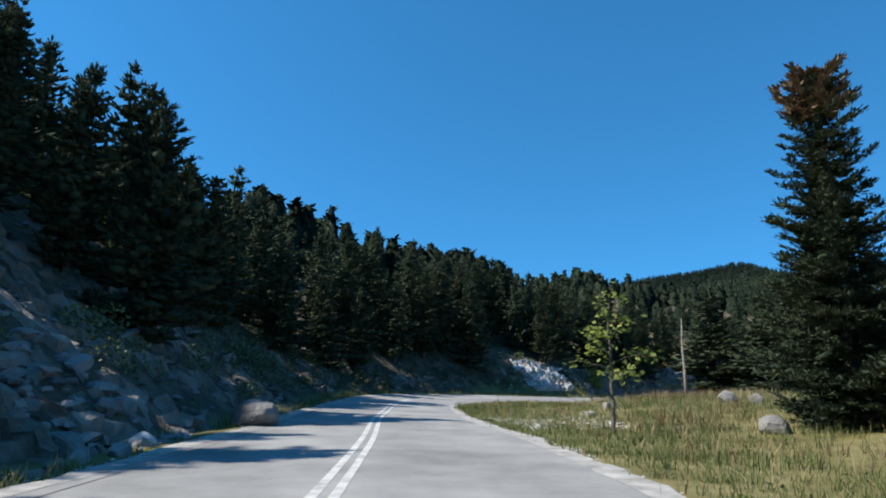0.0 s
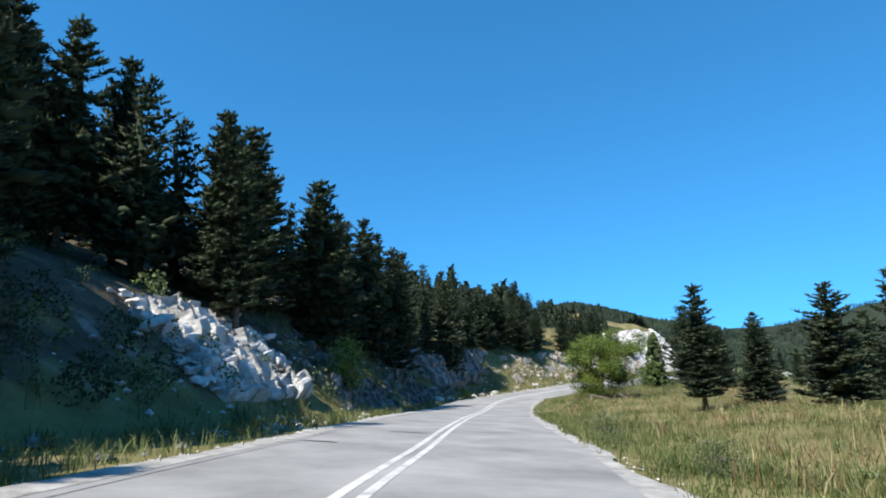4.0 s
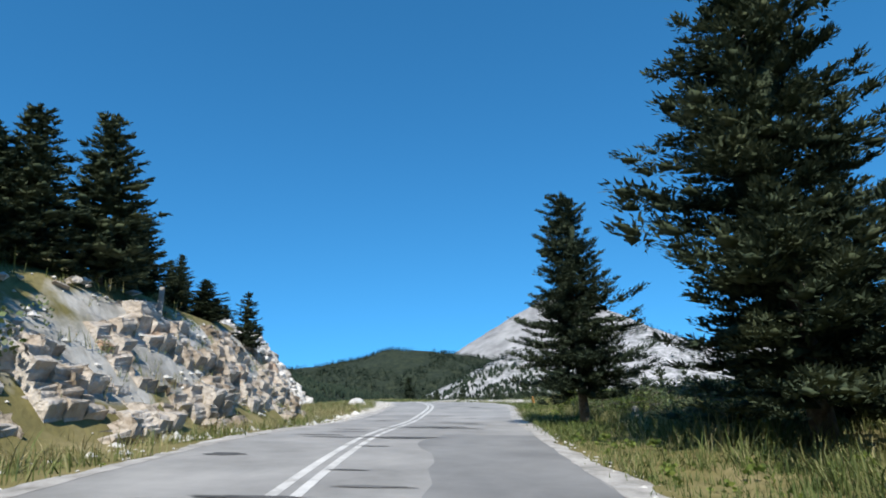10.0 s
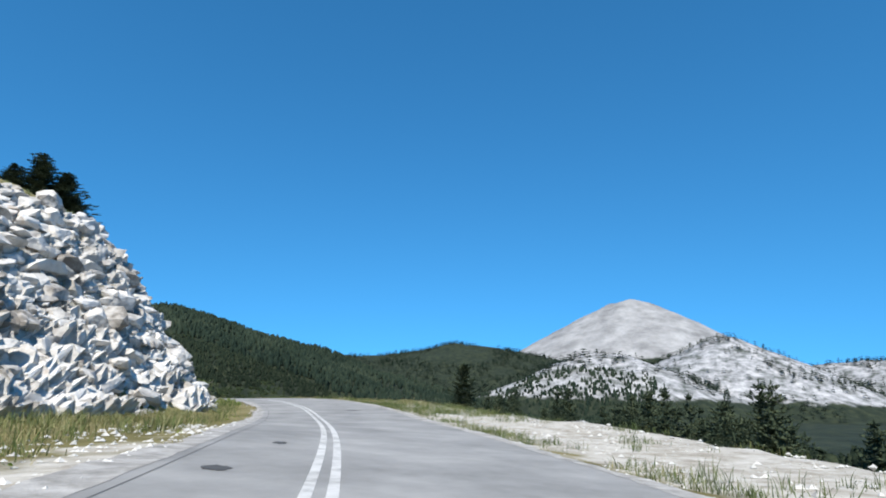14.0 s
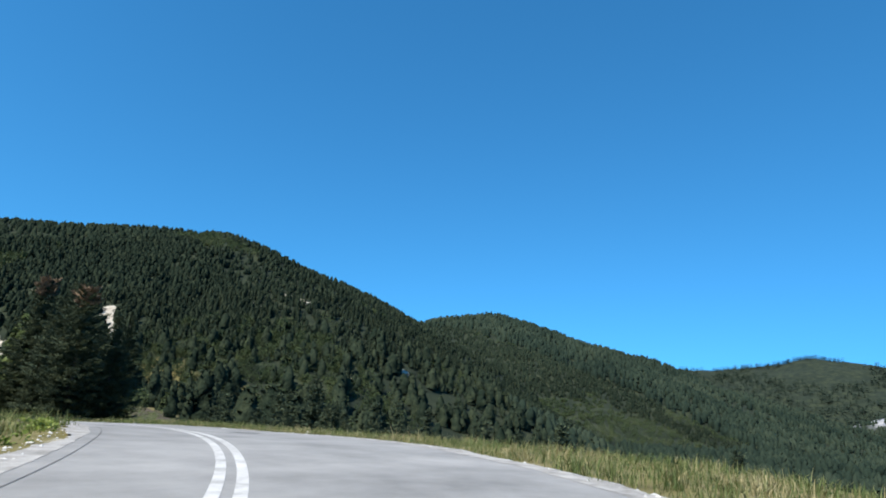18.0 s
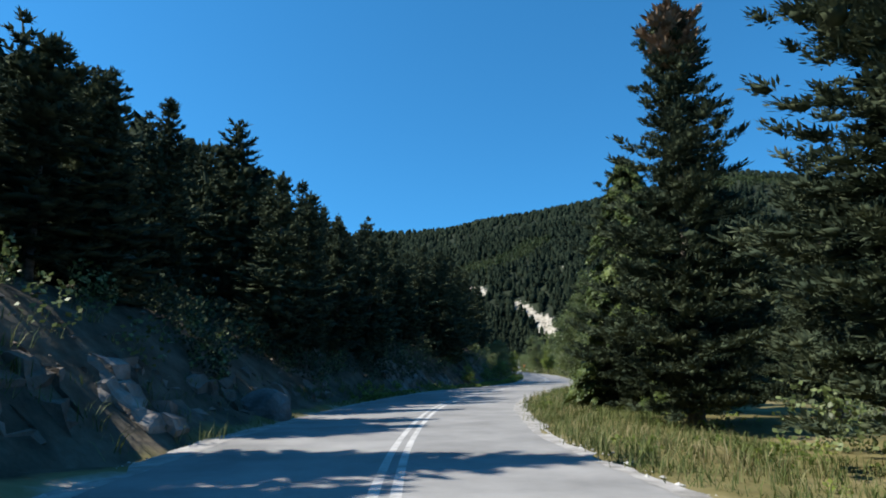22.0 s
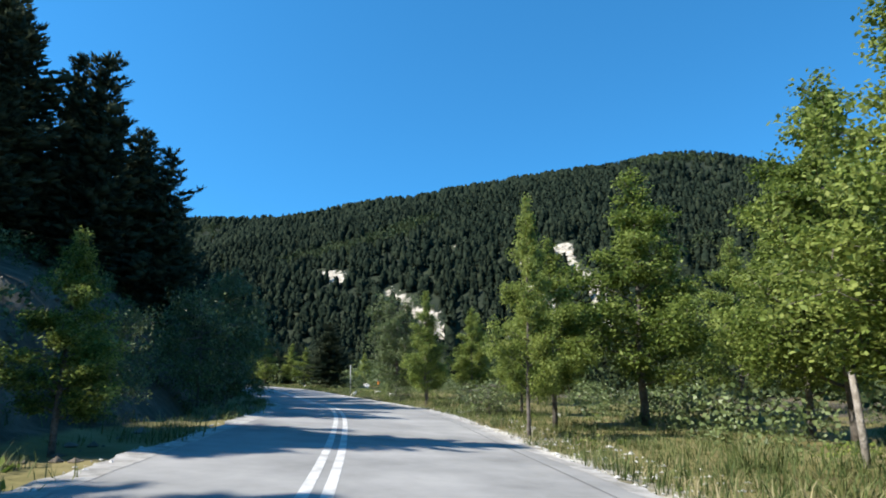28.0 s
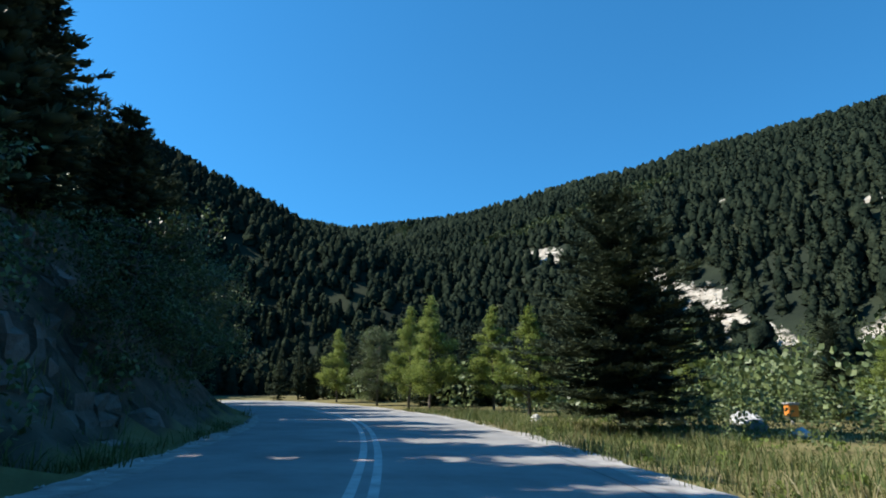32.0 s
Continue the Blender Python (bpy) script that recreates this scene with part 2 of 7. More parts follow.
def land(x, y):
    """Height of the ground, and how rocky, wooded and gravelly it is."""
    x, y = np.asarray(x, float).ravel(), np.asarray(y, float).ravel()
    st, d, z0, sm = near(x, y)
    cut, steep, cap = (table(sm, t) for t in (CUT, STEEP, CAP))
    foot, flat, drop = foot_of(sm), table(sm, FLAT) - table(sm, MORE_R), table(sm, DROP)
    u, v = -d - WL, d - WR
    rough = fnoise(x / 9, y / 9, 4, 1)
    up = np.clip(u - foot, 0, None)
    bank = np.minimum(steep * up, cut + 0.42 * np.clip(up - cut / steep, 0, None))
    bank = np.where(bank > cap * 0.7, cap * (1 - 0.3 * np.exp(-(bank / cap - 0.7) / 0.3)), bank)
    left = -0.12 * smooth(0.2, 1.0, u) + bank * (1 + 0.10 * rough) + 0.25 * rough * smooth(1, 6, u) + 3 * fnoise(x / 40, y / 40, 2, 2) * smooth(25, 60, u)
    fall = np.clip(v - flat, 0, None)
    right = -0.10 * smooth(0.2, 1.0, v) - 24 * (1 - np.exp(-drop * fall / 24)) + 0.35 * rough * smooth(1, 8, v) + table(sm, "-2:.9 4:.9 7:.3 9:0 37:0") * smooth(3, 18, v)
    z = np.where(u > 0, z0 + left, np.where(v > 0, z0 + right, z0))
    z = np.where((u <= 0) & (v <= 0), z - 0.15 * smooth(0, 0.5, -u) * smooth(0, 0.5, -v), z)
    zf = far_z(x, y)
    blend = np.where(d < 0, smooth(160, 330, -d), smooth(50, 150, d) * 1.0)
    zz = np.where(d > 0, np.maximum(z, zf * smooth(40, 110, d) + z * (1 - smooth(40, 110, d))), z)
    z = zz * (1 - blend) + zf * blend
    return z, st, d, sm


def ground_z(x, y):
    return land(np.atleast_1d(x), np.atleast_1d(y))[0]


def at(st, d):
    """The place at a station, d metres to the right of the axis."""
    i = np.clip(np.round((np.asarray(st, float) - FIRST) / 0.05).astype(int), 0, len(CL) - 1)
    d = spread(st, np.asarray(d, float))
    return CL[i, 0] + d * RIGHT[i, 0], CL[i, 1] + d * RIGHT[i, 1]

# Bare landslips on the hill: start, end and half width of each strip.
SCARS = [(186, 476, 196, 461, 2.2), (196, 461, 198, 451, 2.8), (198, 451, 203, 440, 2.2), (236, 458, 234, 449, 2.6), (234, 449, 235, 438, 1.5), (235, 436, 234, 428, 2.2), (223, 446, 223, 437, 2.6), (223, 437, 224, 428, 3.0), (224, 428, 221, 420, 2.0),
         (229, 425, 231, 416, 2.2), (212, 434, 219, 428, 2.0), (224, 460, 228, 452, 1.2), (165, 500, 172, 491, 2.4), (210, 494, 216, 487, 0.9), (329, 472, 336, 458, 2.8), (300, 458, 305, 450, 1.5), (314, 380, 317, 375, 1.5), (353, 396, 358, 386, 1.7), (297, 393, 299, 389, 1.0)]


def scar(x, y):
    """Distance beyond the edge of the nearest landslip, ragged; negative inside."""
    out = np.full(np.shape(x), 99.0)
    for ax, ay, bx, by, w in SCARS:
        t = np.clip(((x - ax) * (bx - ax) + (y - ay) * (by - ay)) / ((bx - ax) ** 2 + (by - ay) ** 2), 0, 1)
        out = np.minimum(out, np.hypot(x - ax - t * (bx - ax), y - ay - t * (by - ay)) - w)
    return out + 1.6 * fnoise(np.asarray(x) / 3.5, np.asarray(y) / 3.5, 3, 91)
# ---- materials ----
def material(name, colours, scale=1.0, rough=0.85, bump=0.3, bump_scale=8.0, detail=6, island=0.0, translucent=0.0, spec=0.3, coords="Object", metal=0.0, stops=None, bump_dist=0.05):
    """Noise between the colours at one scale, finer noise over it, and a bump."""
    m = bpy.data.materials.new(name)
    m.use_nodes = True
    n, k = m.node_tree.nodes, m.node_tree.links
    b = n["Principled BSDF"]
    tc = n.new("ShaderNodeTexCoord")
    if coords == "World":
        src = n.new("ShaderNodeNewGeometry").outputs["Position"]
    else:
        src = tc.outputs[coords]
    na = n.new("ShaderNodeTexNoise")
    na.inputs["Scale"].default_value, na.inputs["Detail"].default_value = scale, detail
    na.inputs["Roughness"].default_value = 0.65
    k.new(src, na.inputs["Vector"])
    fac = na.outputs["Fac"]
    if island:
        geo = n.new("ShaderNodeNewGeometry")
        oi = n.new("ShaderNodeObjectInfo")
        mx = n.new("ShaderNodeMath")
        mx.operation = "MULTIPLY_ADD"
        sub = n.new("ShaderNodeMath")
        sub.operation = "SUBTRACT"
        sub.inputs[1].default_value = 0.5
        k.new(geo.outputs["Random Per Island"], sub.inputs[0])
        mx.inputs[1].default_value = island
        k.new(sub.outputs[0], mx.inputs[0])
        k.new(fac, mx.inputs[2])
        ad = n.new("ShaderNodeMath")
        ad.operation = "MULTIPLY_ADD"
        s2 = n.new("ShaderNodeMath")
        s2.operation = "SUBTRACT"
        s2.inputs[1].default_value = 0.5
        k.new(oi.outputs["Random"], s2.inputs[0])
        ad.inputs[1].default_value = island * 0.5
        k.new(s2.outputs[0], ad.inputs[0])
        k.new(mx.outputs[0], ad.inputs[2])
        fac = ad.outputs[0]
    ramp = n.new("ShaderNodeValToRGB")
    e = ramp.color_ramp.elements
    stops = stops or [0.32 + 0.36 * i / max(1, len(colours) - 1) for i in range(len(colours))]
    for i, c in enumerate(colours):
        el = e[i] if i < 2 else e.new(stops[i])
        el.position, el.color = stops[i], (*c, 1)
    k.new(fac, ramp.inputs["Fac"])
    k.new(ramp.outputs["Color"], b.inputs["Base Color"])
    b.inputs["Roughness"].default_value, b.inputs["Metallic"].default_value = rough, metal
    b.inputs["Specular IOR Level"].default_value = spec
    if bump:
        nb = n.new("ShaderNodeTexNoise")
        nb.inputs["Scale"].default_value, nb.inputs["Detail"].default_value = bump_scale, 5
        k.new(src, nb.inputs["Vector"])
        bp = n.new("ShaderNodeBump")
        bp.inputs["Strength"].default_value, bp.inputs["Distance"].default_value = bump, bump_dist
        k.new(nb.outputs["Fac"], bp.inputs["Height"])
        k.new(bp.outputs["Normal"], b.inputs["Normal"])
    if translucent:
        tr = n.new("ShaderNodeBsdfTranslucent")
        k.new(ramp.outputs["Color"], tr.inputs["Color"])
        ms = n.new("ShaderNodeMixShader")
        ms.inputs[0].default_value = translucent
        k.new(b.outputs[0], ms.inputs[1])
        k.new(tr.outputs[0], ms.inputs[2])
        k.new(ms.outputs[0], n["Material Output"].inputs["Surface"])
    return m


def blended(name, base, layers):
    """base: (colours, scale); layers: (attribute, colours, scale, edge noise scale) laid over it where the attribute is high."""
    m = bpy.data.materials.new(name)
    m.use_nodes = True
    n, k = m.node_tree.nodes, m.node_tree.links
    b = n["Principled BSDF"]
    pos = n.new("ShaderNodeNewGeometry").outputs["Position"]

    def noise_ramp(colours, scale, detail=7):
        t = n.new("ShaderNodeTexNoise")
        t.inputs["Scale"].default_value, t.inputs["Detail"].default_value, t.inputs["Roughness"].default_value = scale, detail, 0.68
        k.new(pos, t.inputs["Vector"])
        r = n.new("ShaderNodeValToRGB")
        for i, c in enumerate(colours):
            p = 0.33 + 0.34 * i / max(1, len(colours) - 1)
            el = r.color_ramp.elements[i] if i < 2 else r.color_ramp.elements.new(p)
            el.position, el.color = p, (*c, 1)
        k.new(t.outputs["Fac"], r.inputs["Fac"])
        return r.outputs["Color"]
    col = noise_ramp(*base)
    for attr, colours, scale, edge in layers:
        a = n.new("ShaderNodeAttribute")
        a.attribute_name = attr
        t = n.new("ShaderNodeTexNoise")
        t.inputs["Scale"].default_value, t.inputs["Detail"].default_value = edge, 6
        k.new(pos, t.inputs["Vector"])
        ad = n.new("ShaderNodeMath")
        ad.operation = "ADD"
        k.new(a.outputs["Fac"], ad.inputs[0])
        k.new(t.outputs["Fac"], ad.inputs[1])
        mr = n.new("ShaderNodeMapRange")
        mr.inputs["From Min"].default_value, mr.inputs["From Max"].default_value = 0.9, 1.1
        k.new(ad.outputs[0], mr.inputs["Value"])
        mx = n.new("ShaderNodeMix")
        mx.data_type = "RGBA"
        k.new(mr.outputs[0], mx.inputs["Factor"])
        k.new(col, mx.inputs["A"])
        k.new(noise_ramp(colours, scale), mx.inputs["B"])
        col = mx.outputs["Result"]
    k.new(col, b.inputs["Base Color"])
    b.inputs["Roughness"].default_value, b.inputs["Specular IOR Level"].default_value = 0.95, 0.15
    nb = n.new("ShaderNodeTexNoise")
    nb.inputs["Scale"].default_value, nb.inputs["Detail"].default_value = 3.0, 8
    k.new(pos, nb.inputs["Vector"])
    bp = n.new("ShaderNodeBump")
    bp.inputs["Strength"].default_value, bp.inputs["Distance"].default_value = 0.6, 0.12
    k.new(nb.outputs["Fac"], bp.inputs["Height"])
    k.new(bp.outputs["Normal"], b.inputs["Normal"])
    return m


M_GROUND = blended("ground", ([(0.10, 0.085, 0.035), (0.16, 0.14, 0.055), (0.24, 0.2, 0.10)], 0.35), [
    ("wood", [(0.045, 0.038, 0.026), (0.09, 0.075, 0.052), (0.15, 0.125, 0.09)], 0.9, 0.5),
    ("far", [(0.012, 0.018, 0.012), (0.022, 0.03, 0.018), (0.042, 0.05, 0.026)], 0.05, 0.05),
    ("stone", [(0.2, 0.19, 0.165), (0.36, 0.345, 0.31), (0.5, 0.485, 0.45)], 0.6, 0.7),
    ("pale", [(0.25, 0.22, 0.17), (0.41, 0.38, 0.325), (0.54, 0.51, 0.455)], 1.3, 0.6),
    ("slip", [(0.26, 0.23, 0.18), (0.4, 0.36, 0.29), (0.5, 0.46, 0.385)], 0.5, 0.5),
    ("crag", [(0.04, 0.05, 0.035), (0.26, 0.26, 0.26), (0.47, 0.46, 0.45)], 0.035, 0.03),
    ("scree", [(0.16, 0.157, 0.152), (0.26, 0.255, 0.247), (0.36, 0.352, 0.34)], 0.008, 0.01)])
M_ASPHALT = material("asphalt", [(0.185, 0.182, 0.173), (0.258, 0.253, 0.241), (0.33, 0.322, 0.306)], 0.45, 0.9, 0.3, 60, detail=12, coords="World", bump_dist=0.01)
M_LINE = material("road_paint", [(0.3, 0.29, 0.27), (0.5, 0.49, 0.465), (0.6, 0.59, 0.56)], 2.0, 0.8, 0.1, 60, coords="World", bump_dist=0.005)
M_PATCH = material("tar_patch", [(0.05, 0.05, 0.05), (0.09, 0.09, 0.088)], 1.5, 0.9, 0.3, 40, coords="World", bump_dist=0.01)
M_CRACK = material("crack_filler", [(0.1, 0.1, 0.098), (0.15, 0.149, 0.145)], 1.5, 0.95, 0.3, 40, coords="World", bump_dist=0.01)
M_EDGE = material("road_edge", [(0.2, 0.19, 0.17), (0.33, 0.315, 0.29), (0.45, 0.43, 0.4)], 2.2, 0.95, 0.5, 25, coords="World", bump_dist=0.03)
M_FIR = material("fir_needles", [(0.025, 0.038, 0.025), (0.05, 0.068, 0.041), (0.09, 0.108, 0.06)], 0.5, 0.85, 0, island=0.16, translucent=0.15, spec=0.08)
# Fir needles again; shade and the blue of distance are put into the colour.
M_DIMMED_FARWOODS = material("dimmed_far_needles", [(0.012, 0.02, 0.015), (0.021, 0.032, 0.022), (0.034, 0.046, 0.03)], 0.01, 0.95, 0, island=0.2, coords="World", spec=0.02)
# Darker copy of the fir needles: shade within massed crowns is in the colour.
M_DARKENED_WOODS = material("darkened_forest_needles", [(0.011, 0.018, 0.012), (0.021, 0.03, 0.019), (0.037, 0.047, 0.027)], 0.5, 0.95, 1.0, 1.6, detail=4, island=0.2, coords="World", spec=0.02, bump_dist=0.5)
# Limestone with the trees' shade on the crag worked into its dark bluish colour.
M_SHADED_CRAG = material("shaded_crag", [(0.035, 0.036, 0.038), (0.068, 0.07, 0.073), (0.12, 0.12, 0.124), (0.1, 0.082, 0.065)], 0.5, 0.95, 0.9, 5, detail=9, coords="World", stops=[0.3, 0.45, 0.62, 0.75], bump_dist=0.15, island=0.18)
M_SLIP = material("landslip_rock", [(0.28, 0.25, 0.2), (0.42, 0.38, 0.31), (0.52, 0.48, 0.41)], 0.6, 0.95, 0.6, 5, coords="World", bump_dist=0.1)
M_STRIP = material("darker_asphalt", [(0.15, 0.15, 0.147), (0.19, 0.189, 0.184), (0.225, 0.224, 0.218)], 0.6, 0.9, 0.3, 50, detail=9, coords="World", bump_dist=0.01)
M_FIR_DRY = material("fir_tip_needles", [(0.14, 0.095, 0.055), (0.27, 0.19, 0.12)], 0.6, 0.85, 0, island=0.4)
M_BARK = material("bark", [(0.06, 0.05, 0.042), (0.12, 0.105, 0.09), (0.2, 0.18, 0.16)], 5, 0.95, 0.6, 18)
M_LEAF = material("broad_leaves", [(0.075, 0.115, 0.02), (0.185, 0.245, 0.05), (0.31, 0.36, 0.095)], 0.6, 0.6, 0, island=0.36, translucent=0.45, spec=0.3)
M_LEAF2 = material("plane_leaves", [(0.048, 0.07, 0.022), (0.105, 0.145, 0.045), (0.185, 0.23, 0.09)], 0.6, 0.5, 0, island=0.36, translucent=0.25, spec=0.45)
M_HILLGREEN = material("hill_leaves", [(0.022, 0.038, 0.012), (0.04, 0.06, 0.02), (0.066, 0.086, 0.03)], 0.05, 0.8, 0, island=0.25, translucent=0.2, coords="World")
M_IVY = material("climber_leaves", [(0.045, 0.07, 0.018), (0.1, 0.14, 0.038), (0.18, 0.225, 0.075)], 0.5, 0.55, 0, island=0.35, translucent=0.25)
M_GRASS = material("grass_blades", [(0.055, 0.082, 0.02), (0.115, 0.145, 0.042), (0.195, 0.2, 0.08), (0.31, 0.28, 0.145)], 0.3, 0.7, 0, island=0.55, translucent=0.25, coords="World", stops=[0.3, 0.5, 0.68, 0.85])
M_SEED = material("seed_heads", [(0.12, 0.07, 0.035), (0.2, 0.13, 0.07), (0.3, 0.22, 0.13)], 0.3, 0.8, 0, island=0.5, translucent=0.2, coords="World")
M_DRY = material("dry_grass", [(0.14, 0.13, 0.05), (0.25, 0.215, 0.10), (0.36, 0.31, 0.17)], 0.2, 0.8, 0, island=0.5, translucent=0.2, coords="World")
M_WHITE_ROCK = material("white_limestone", [(0.17, 0.155, 0.135), (0.36, 0.34, 0.31), (0.53, 0.51, 0.475), (0.62, 0.6, 0.565), (0.43, 0.34, 0.25)], 0.55, 0.92, 0.7, 5, detail=12, coords="World", stops=[0.28, 0.37, 0.48, 0.62, 0.74], bump_dist=0.12, island=0.18)
M_MIXED_ROCK = material("weathered_limestone", [(0.1, 0.08, 0.055), (0.21, 0.168, 0.12), (0.37, 0.32, 0.265), (0.47, 0.435, 0.39), (0.33, 0.225, 0.15)], 0.5, 0.94, 0.9, 5, detail=10, coords="World", stops=[0.3, 0.40, 0.48, 0.6, 0.7], bump_dist=0.18, island=0.18)
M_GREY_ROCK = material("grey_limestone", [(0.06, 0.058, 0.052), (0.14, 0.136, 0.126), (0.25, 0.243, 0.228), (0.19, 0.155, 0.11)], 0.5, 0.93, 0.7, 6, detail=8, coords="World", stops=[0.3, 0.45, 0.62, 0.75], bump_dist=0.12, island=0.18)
M_EARTH = material("earthy_rock", [(0.065, 0.055, 0.043), (0.13, 0.11, 0.085), (0.21, 0.18, 0.15), (0.34, 0.32, 0.285)], 0.5, 0.95, 0.7, 6, detail=9, coords="World", stops=[0.3, 0.45, 0.6, 0.72], bump_dist=0.12)
M_OUTCROP = material("grey_white_limestone", [(0.12, 0.115, 0.105), (0.32, 0.315, 0.3), (0.5, 0.49, 0.47), (0.6, 0.59, 0.57), (0.33, 0.27, 0.2)], 0.5, 0.93, 0.9, 5, detail=9, coords="World", stops=[0.3, 0.42, 0.55, 0.66, 0.78], bump_dist=0.15, island=0.18)
M_STONE = material("pale_stone", [(0.3, 0.29, 0.27), (0.5, 0.49, 0.46), (0.6, 0.58, 0.55)], 1.2, 0.92, 0.6, 7, bump_dist=0.06)
M_WOOD = material("weathered_wood", [(0.14, 0.12, 0.1), (0.26, 0.235, 0.2), (0.36, 0.33, 0.29)], 6, 0.9, 0.5, 25)
M_STEEL = material("galvanised_steel", [(0.25, 0.26, 0.27), (0.36, 0.37, 0.38)], 4, 0.55, 0.1, 30, metal=0.6)
# Sign grey set darker, so the colour takes in the shade on its back.
M_SHADED_SIGN = material("shaded_sign_back", [(0.11, 0.12, 0.125), (0.17, 0.18, 0.185)], 3, 0.6, 0.1, 10)
M_CONCRETE = material("concrete", [(0.24, 0.23, 0.21), (0.38, 0.37, 0.345)], 4, 0.95, 0.4, 25)
M_ORANGE = material("orange_plastic", [(0.6, 0.2, 0.03), (0.75, 0.3, 0.06)], 3, 0.6, 0)

# ---- mesh helpers ----
def mesh_of(name, verts, faces, mats, smooth_faces=False, attrs=None, index=None):
    """A mesh from arrays; all faces have the same number of corners."""
    verts, faces = np.asarray(verts, np.float32), np.asarray(faces, np.int32)
    me = bpy.data.meshes.new(name)
    k = faces.shape[1]
    me.vertices.add(len(verts))
    me.vertices.foreach_set("co", verts.ravel())
    me.loops.add(faces.size)
    me.loops.foreach_set("vertex_index", faces.ravel())
    me.polygons.add(len(faces))
    me.polygons.foreach_set("loop_start", np.arange(0, faces.size, k, dtype=np.int32))
    me.polygons.foreach_set("use_smooth", np.full(len(faces), smooth_faces))
    if index is not None:
        me.polygons.foreach_set("material_index", np.asarray(index, np.int32))
    for m in mats if isinstance(mats, (list, tuple)) else [mats]:
        me.materials.append(m)
    for key, val in (attrs or {}).items():
        at_ = me.attributes.new(key, "FLOAT", "POINT")
        at_.data.foreach_set("value", np.asarray(val, np.float32))
    me.update(calc_edges=True)
    return me


def part(name, data, parent, label=""):
    ob = new(name, data)
    ob.parent = parent
    if label:
        tagged(ob, label)
    return ob


def thing(name, label, category, group="", kind="", data=None, m=None):
    ob = new(name, data)
    if data is None:
        ob.empty_display_size = 0.3
    if m is not None:
        ob.matrix_world = m
    return tagged(ob, label, category, group, kind)


def tube(points, radii, sides=8, cap=True):
    """Verts and quads of a tapered tube along the points."""
    p, r = np.array(points, float), np.asarray(radii, float)
    if cap:
        e0, e1 = p[0] - (p[1] - p[0]) * 1e-3, p[-1] + (p[-1] - p[-2]) * 1e-3
        p, r = np.vstack([e0, p, e1]), np.concatenate([[1e-4], r, [1e-4]])
    t = np.gradient(p, axis=0)
    t /= np.linalg.norm(t, axis=1)[:, None] + 1e-9
    a = np.cross(t, np.where(np.abs(t[:, 2:3]) > 0.9, [[1, 0, 0]], [[0, 0, 1]]))
    a /= np.linalg.norm(a, axis=1)[:, None]
    b = np.cross(t, a)
    th = np.linspace(0, 2 * np.pi, sides, endpoint=False)
    v = p[:, None] + r[:, None, None] * (np.cos(th)[None, :, None] * a[:, None] + np.sin(th)[None, :, None] * b[:, None])
    n = len(p)
    i = np.arange(n - 1)[:, None] * sides + np.arange(sides)
    j = np.arange(n - 1)[:, None] * sides + (np.arange(sides) + 1) % sides
    f = np.stack([i, j, j + sides, i + sides], 2).reshape(-1, 4)
    v = v.reshape(-1, 3)
    return v, f


def joined(pieces):
    vs, fs, n = [], [], 0
    for v, f in pieces:
        vs.append(v)
        fs.append(np.asarray(f) + n)
        n += len(v)
    return np.vstack(vs), np.vstack(fs)


# ---- the ground, one sheet to the horizon ----
def spaced(a, b, lo, hi, step, grow, most):
    mid = np.arange(a, b + 0.1, step)
    def run(x, end, sgn):
        out, s = [], step
        while (end - x) * sgn > 0:
            s = min(s * grow, most)
            x += s * sgn
            out.append(x)
        return out
    return np.array(run(a, lo, -1)[::-1] + list(mid) + run(b, hi, 1))


gx = spaced(-50, 245, -1800, 5600, 1.15, 1.06, 42)
gy = spaced(-12, 480, -2400, 2600, 1.3, 1.06, 34)
X, Y = (a.ravel() for a in np.meshgrid(gx, gy))
Z, G_ST, G_D, G_SM = land(X, Y)
nx, ny = len(gx), len(gy)
q = np.arange(nx * ny).reshape(ny, nx)
quads = np.stack([q[:-1, :-1], q[:-1, 1:], q[1:, 1:], q[1:, :-1]], 2).reshape(-1, 4)
U_, V_ = -G_D - WL, G_D - WR
near_ = smooth(1, 0, np.abs(G_D) / 260)
blot = fnoise(X / 6, Y / 6, 3, 21)
wood = smooth(-1.0, table(G_SM, "-2:.6 4:.8 5:3 19:3 20:.6 37:.6"), U_ - foot_of(G_SM)) * table(G_SM, "-2:1 4.2:1 5:.6 7:.9 8:.4 9:.25 12:.35 16:.3 17:.3 18:0 19:.2 19.6:1 37:1") * (G_D < 0)
wood = np.maximum(wood, smooth(11, 20, V_) * smooth(46, 26, V_ + 9 * blot) * table(G_SM, "-2:.2 3:.0 8:.3 9:1 11:1 12:.4 13:0 17:0 20:.9 37:.8"))
stone = smooth(0, 1.0, U_ - foot_of(G_SM)) * smooth(1.2, 0.8, (U_ - foot_of(G_SM)) * table(G_SM, STEEP) / np.maximum(table(G_SM, CUT), 0.5)) * table(G_SM, "-2:.12 1:.2 3:.15 4:.2 5:.3 5.5:.35 6.5:.25 8:.25 10:.35 11:.6 12:.9 17.6:.95 18:.3 19:.3 20:.5 20.8:.8 22.3:.7 22.8:.1 30:.2 37:.3")
pale = smooth(0.9, 0.1, np.maximum(U_, V_)) * 0.45 + 0.8 * smooth(0, 1.5, V_) * smooth(16, 10, V_) * table(G_SM, "13.0:0 13.5:.9 17.2:1 17.8:.3 18.6:0") * smooth(-0.5, 0.0, fnoise(X / 6, Y / 9, 2, 8) + 0.25)
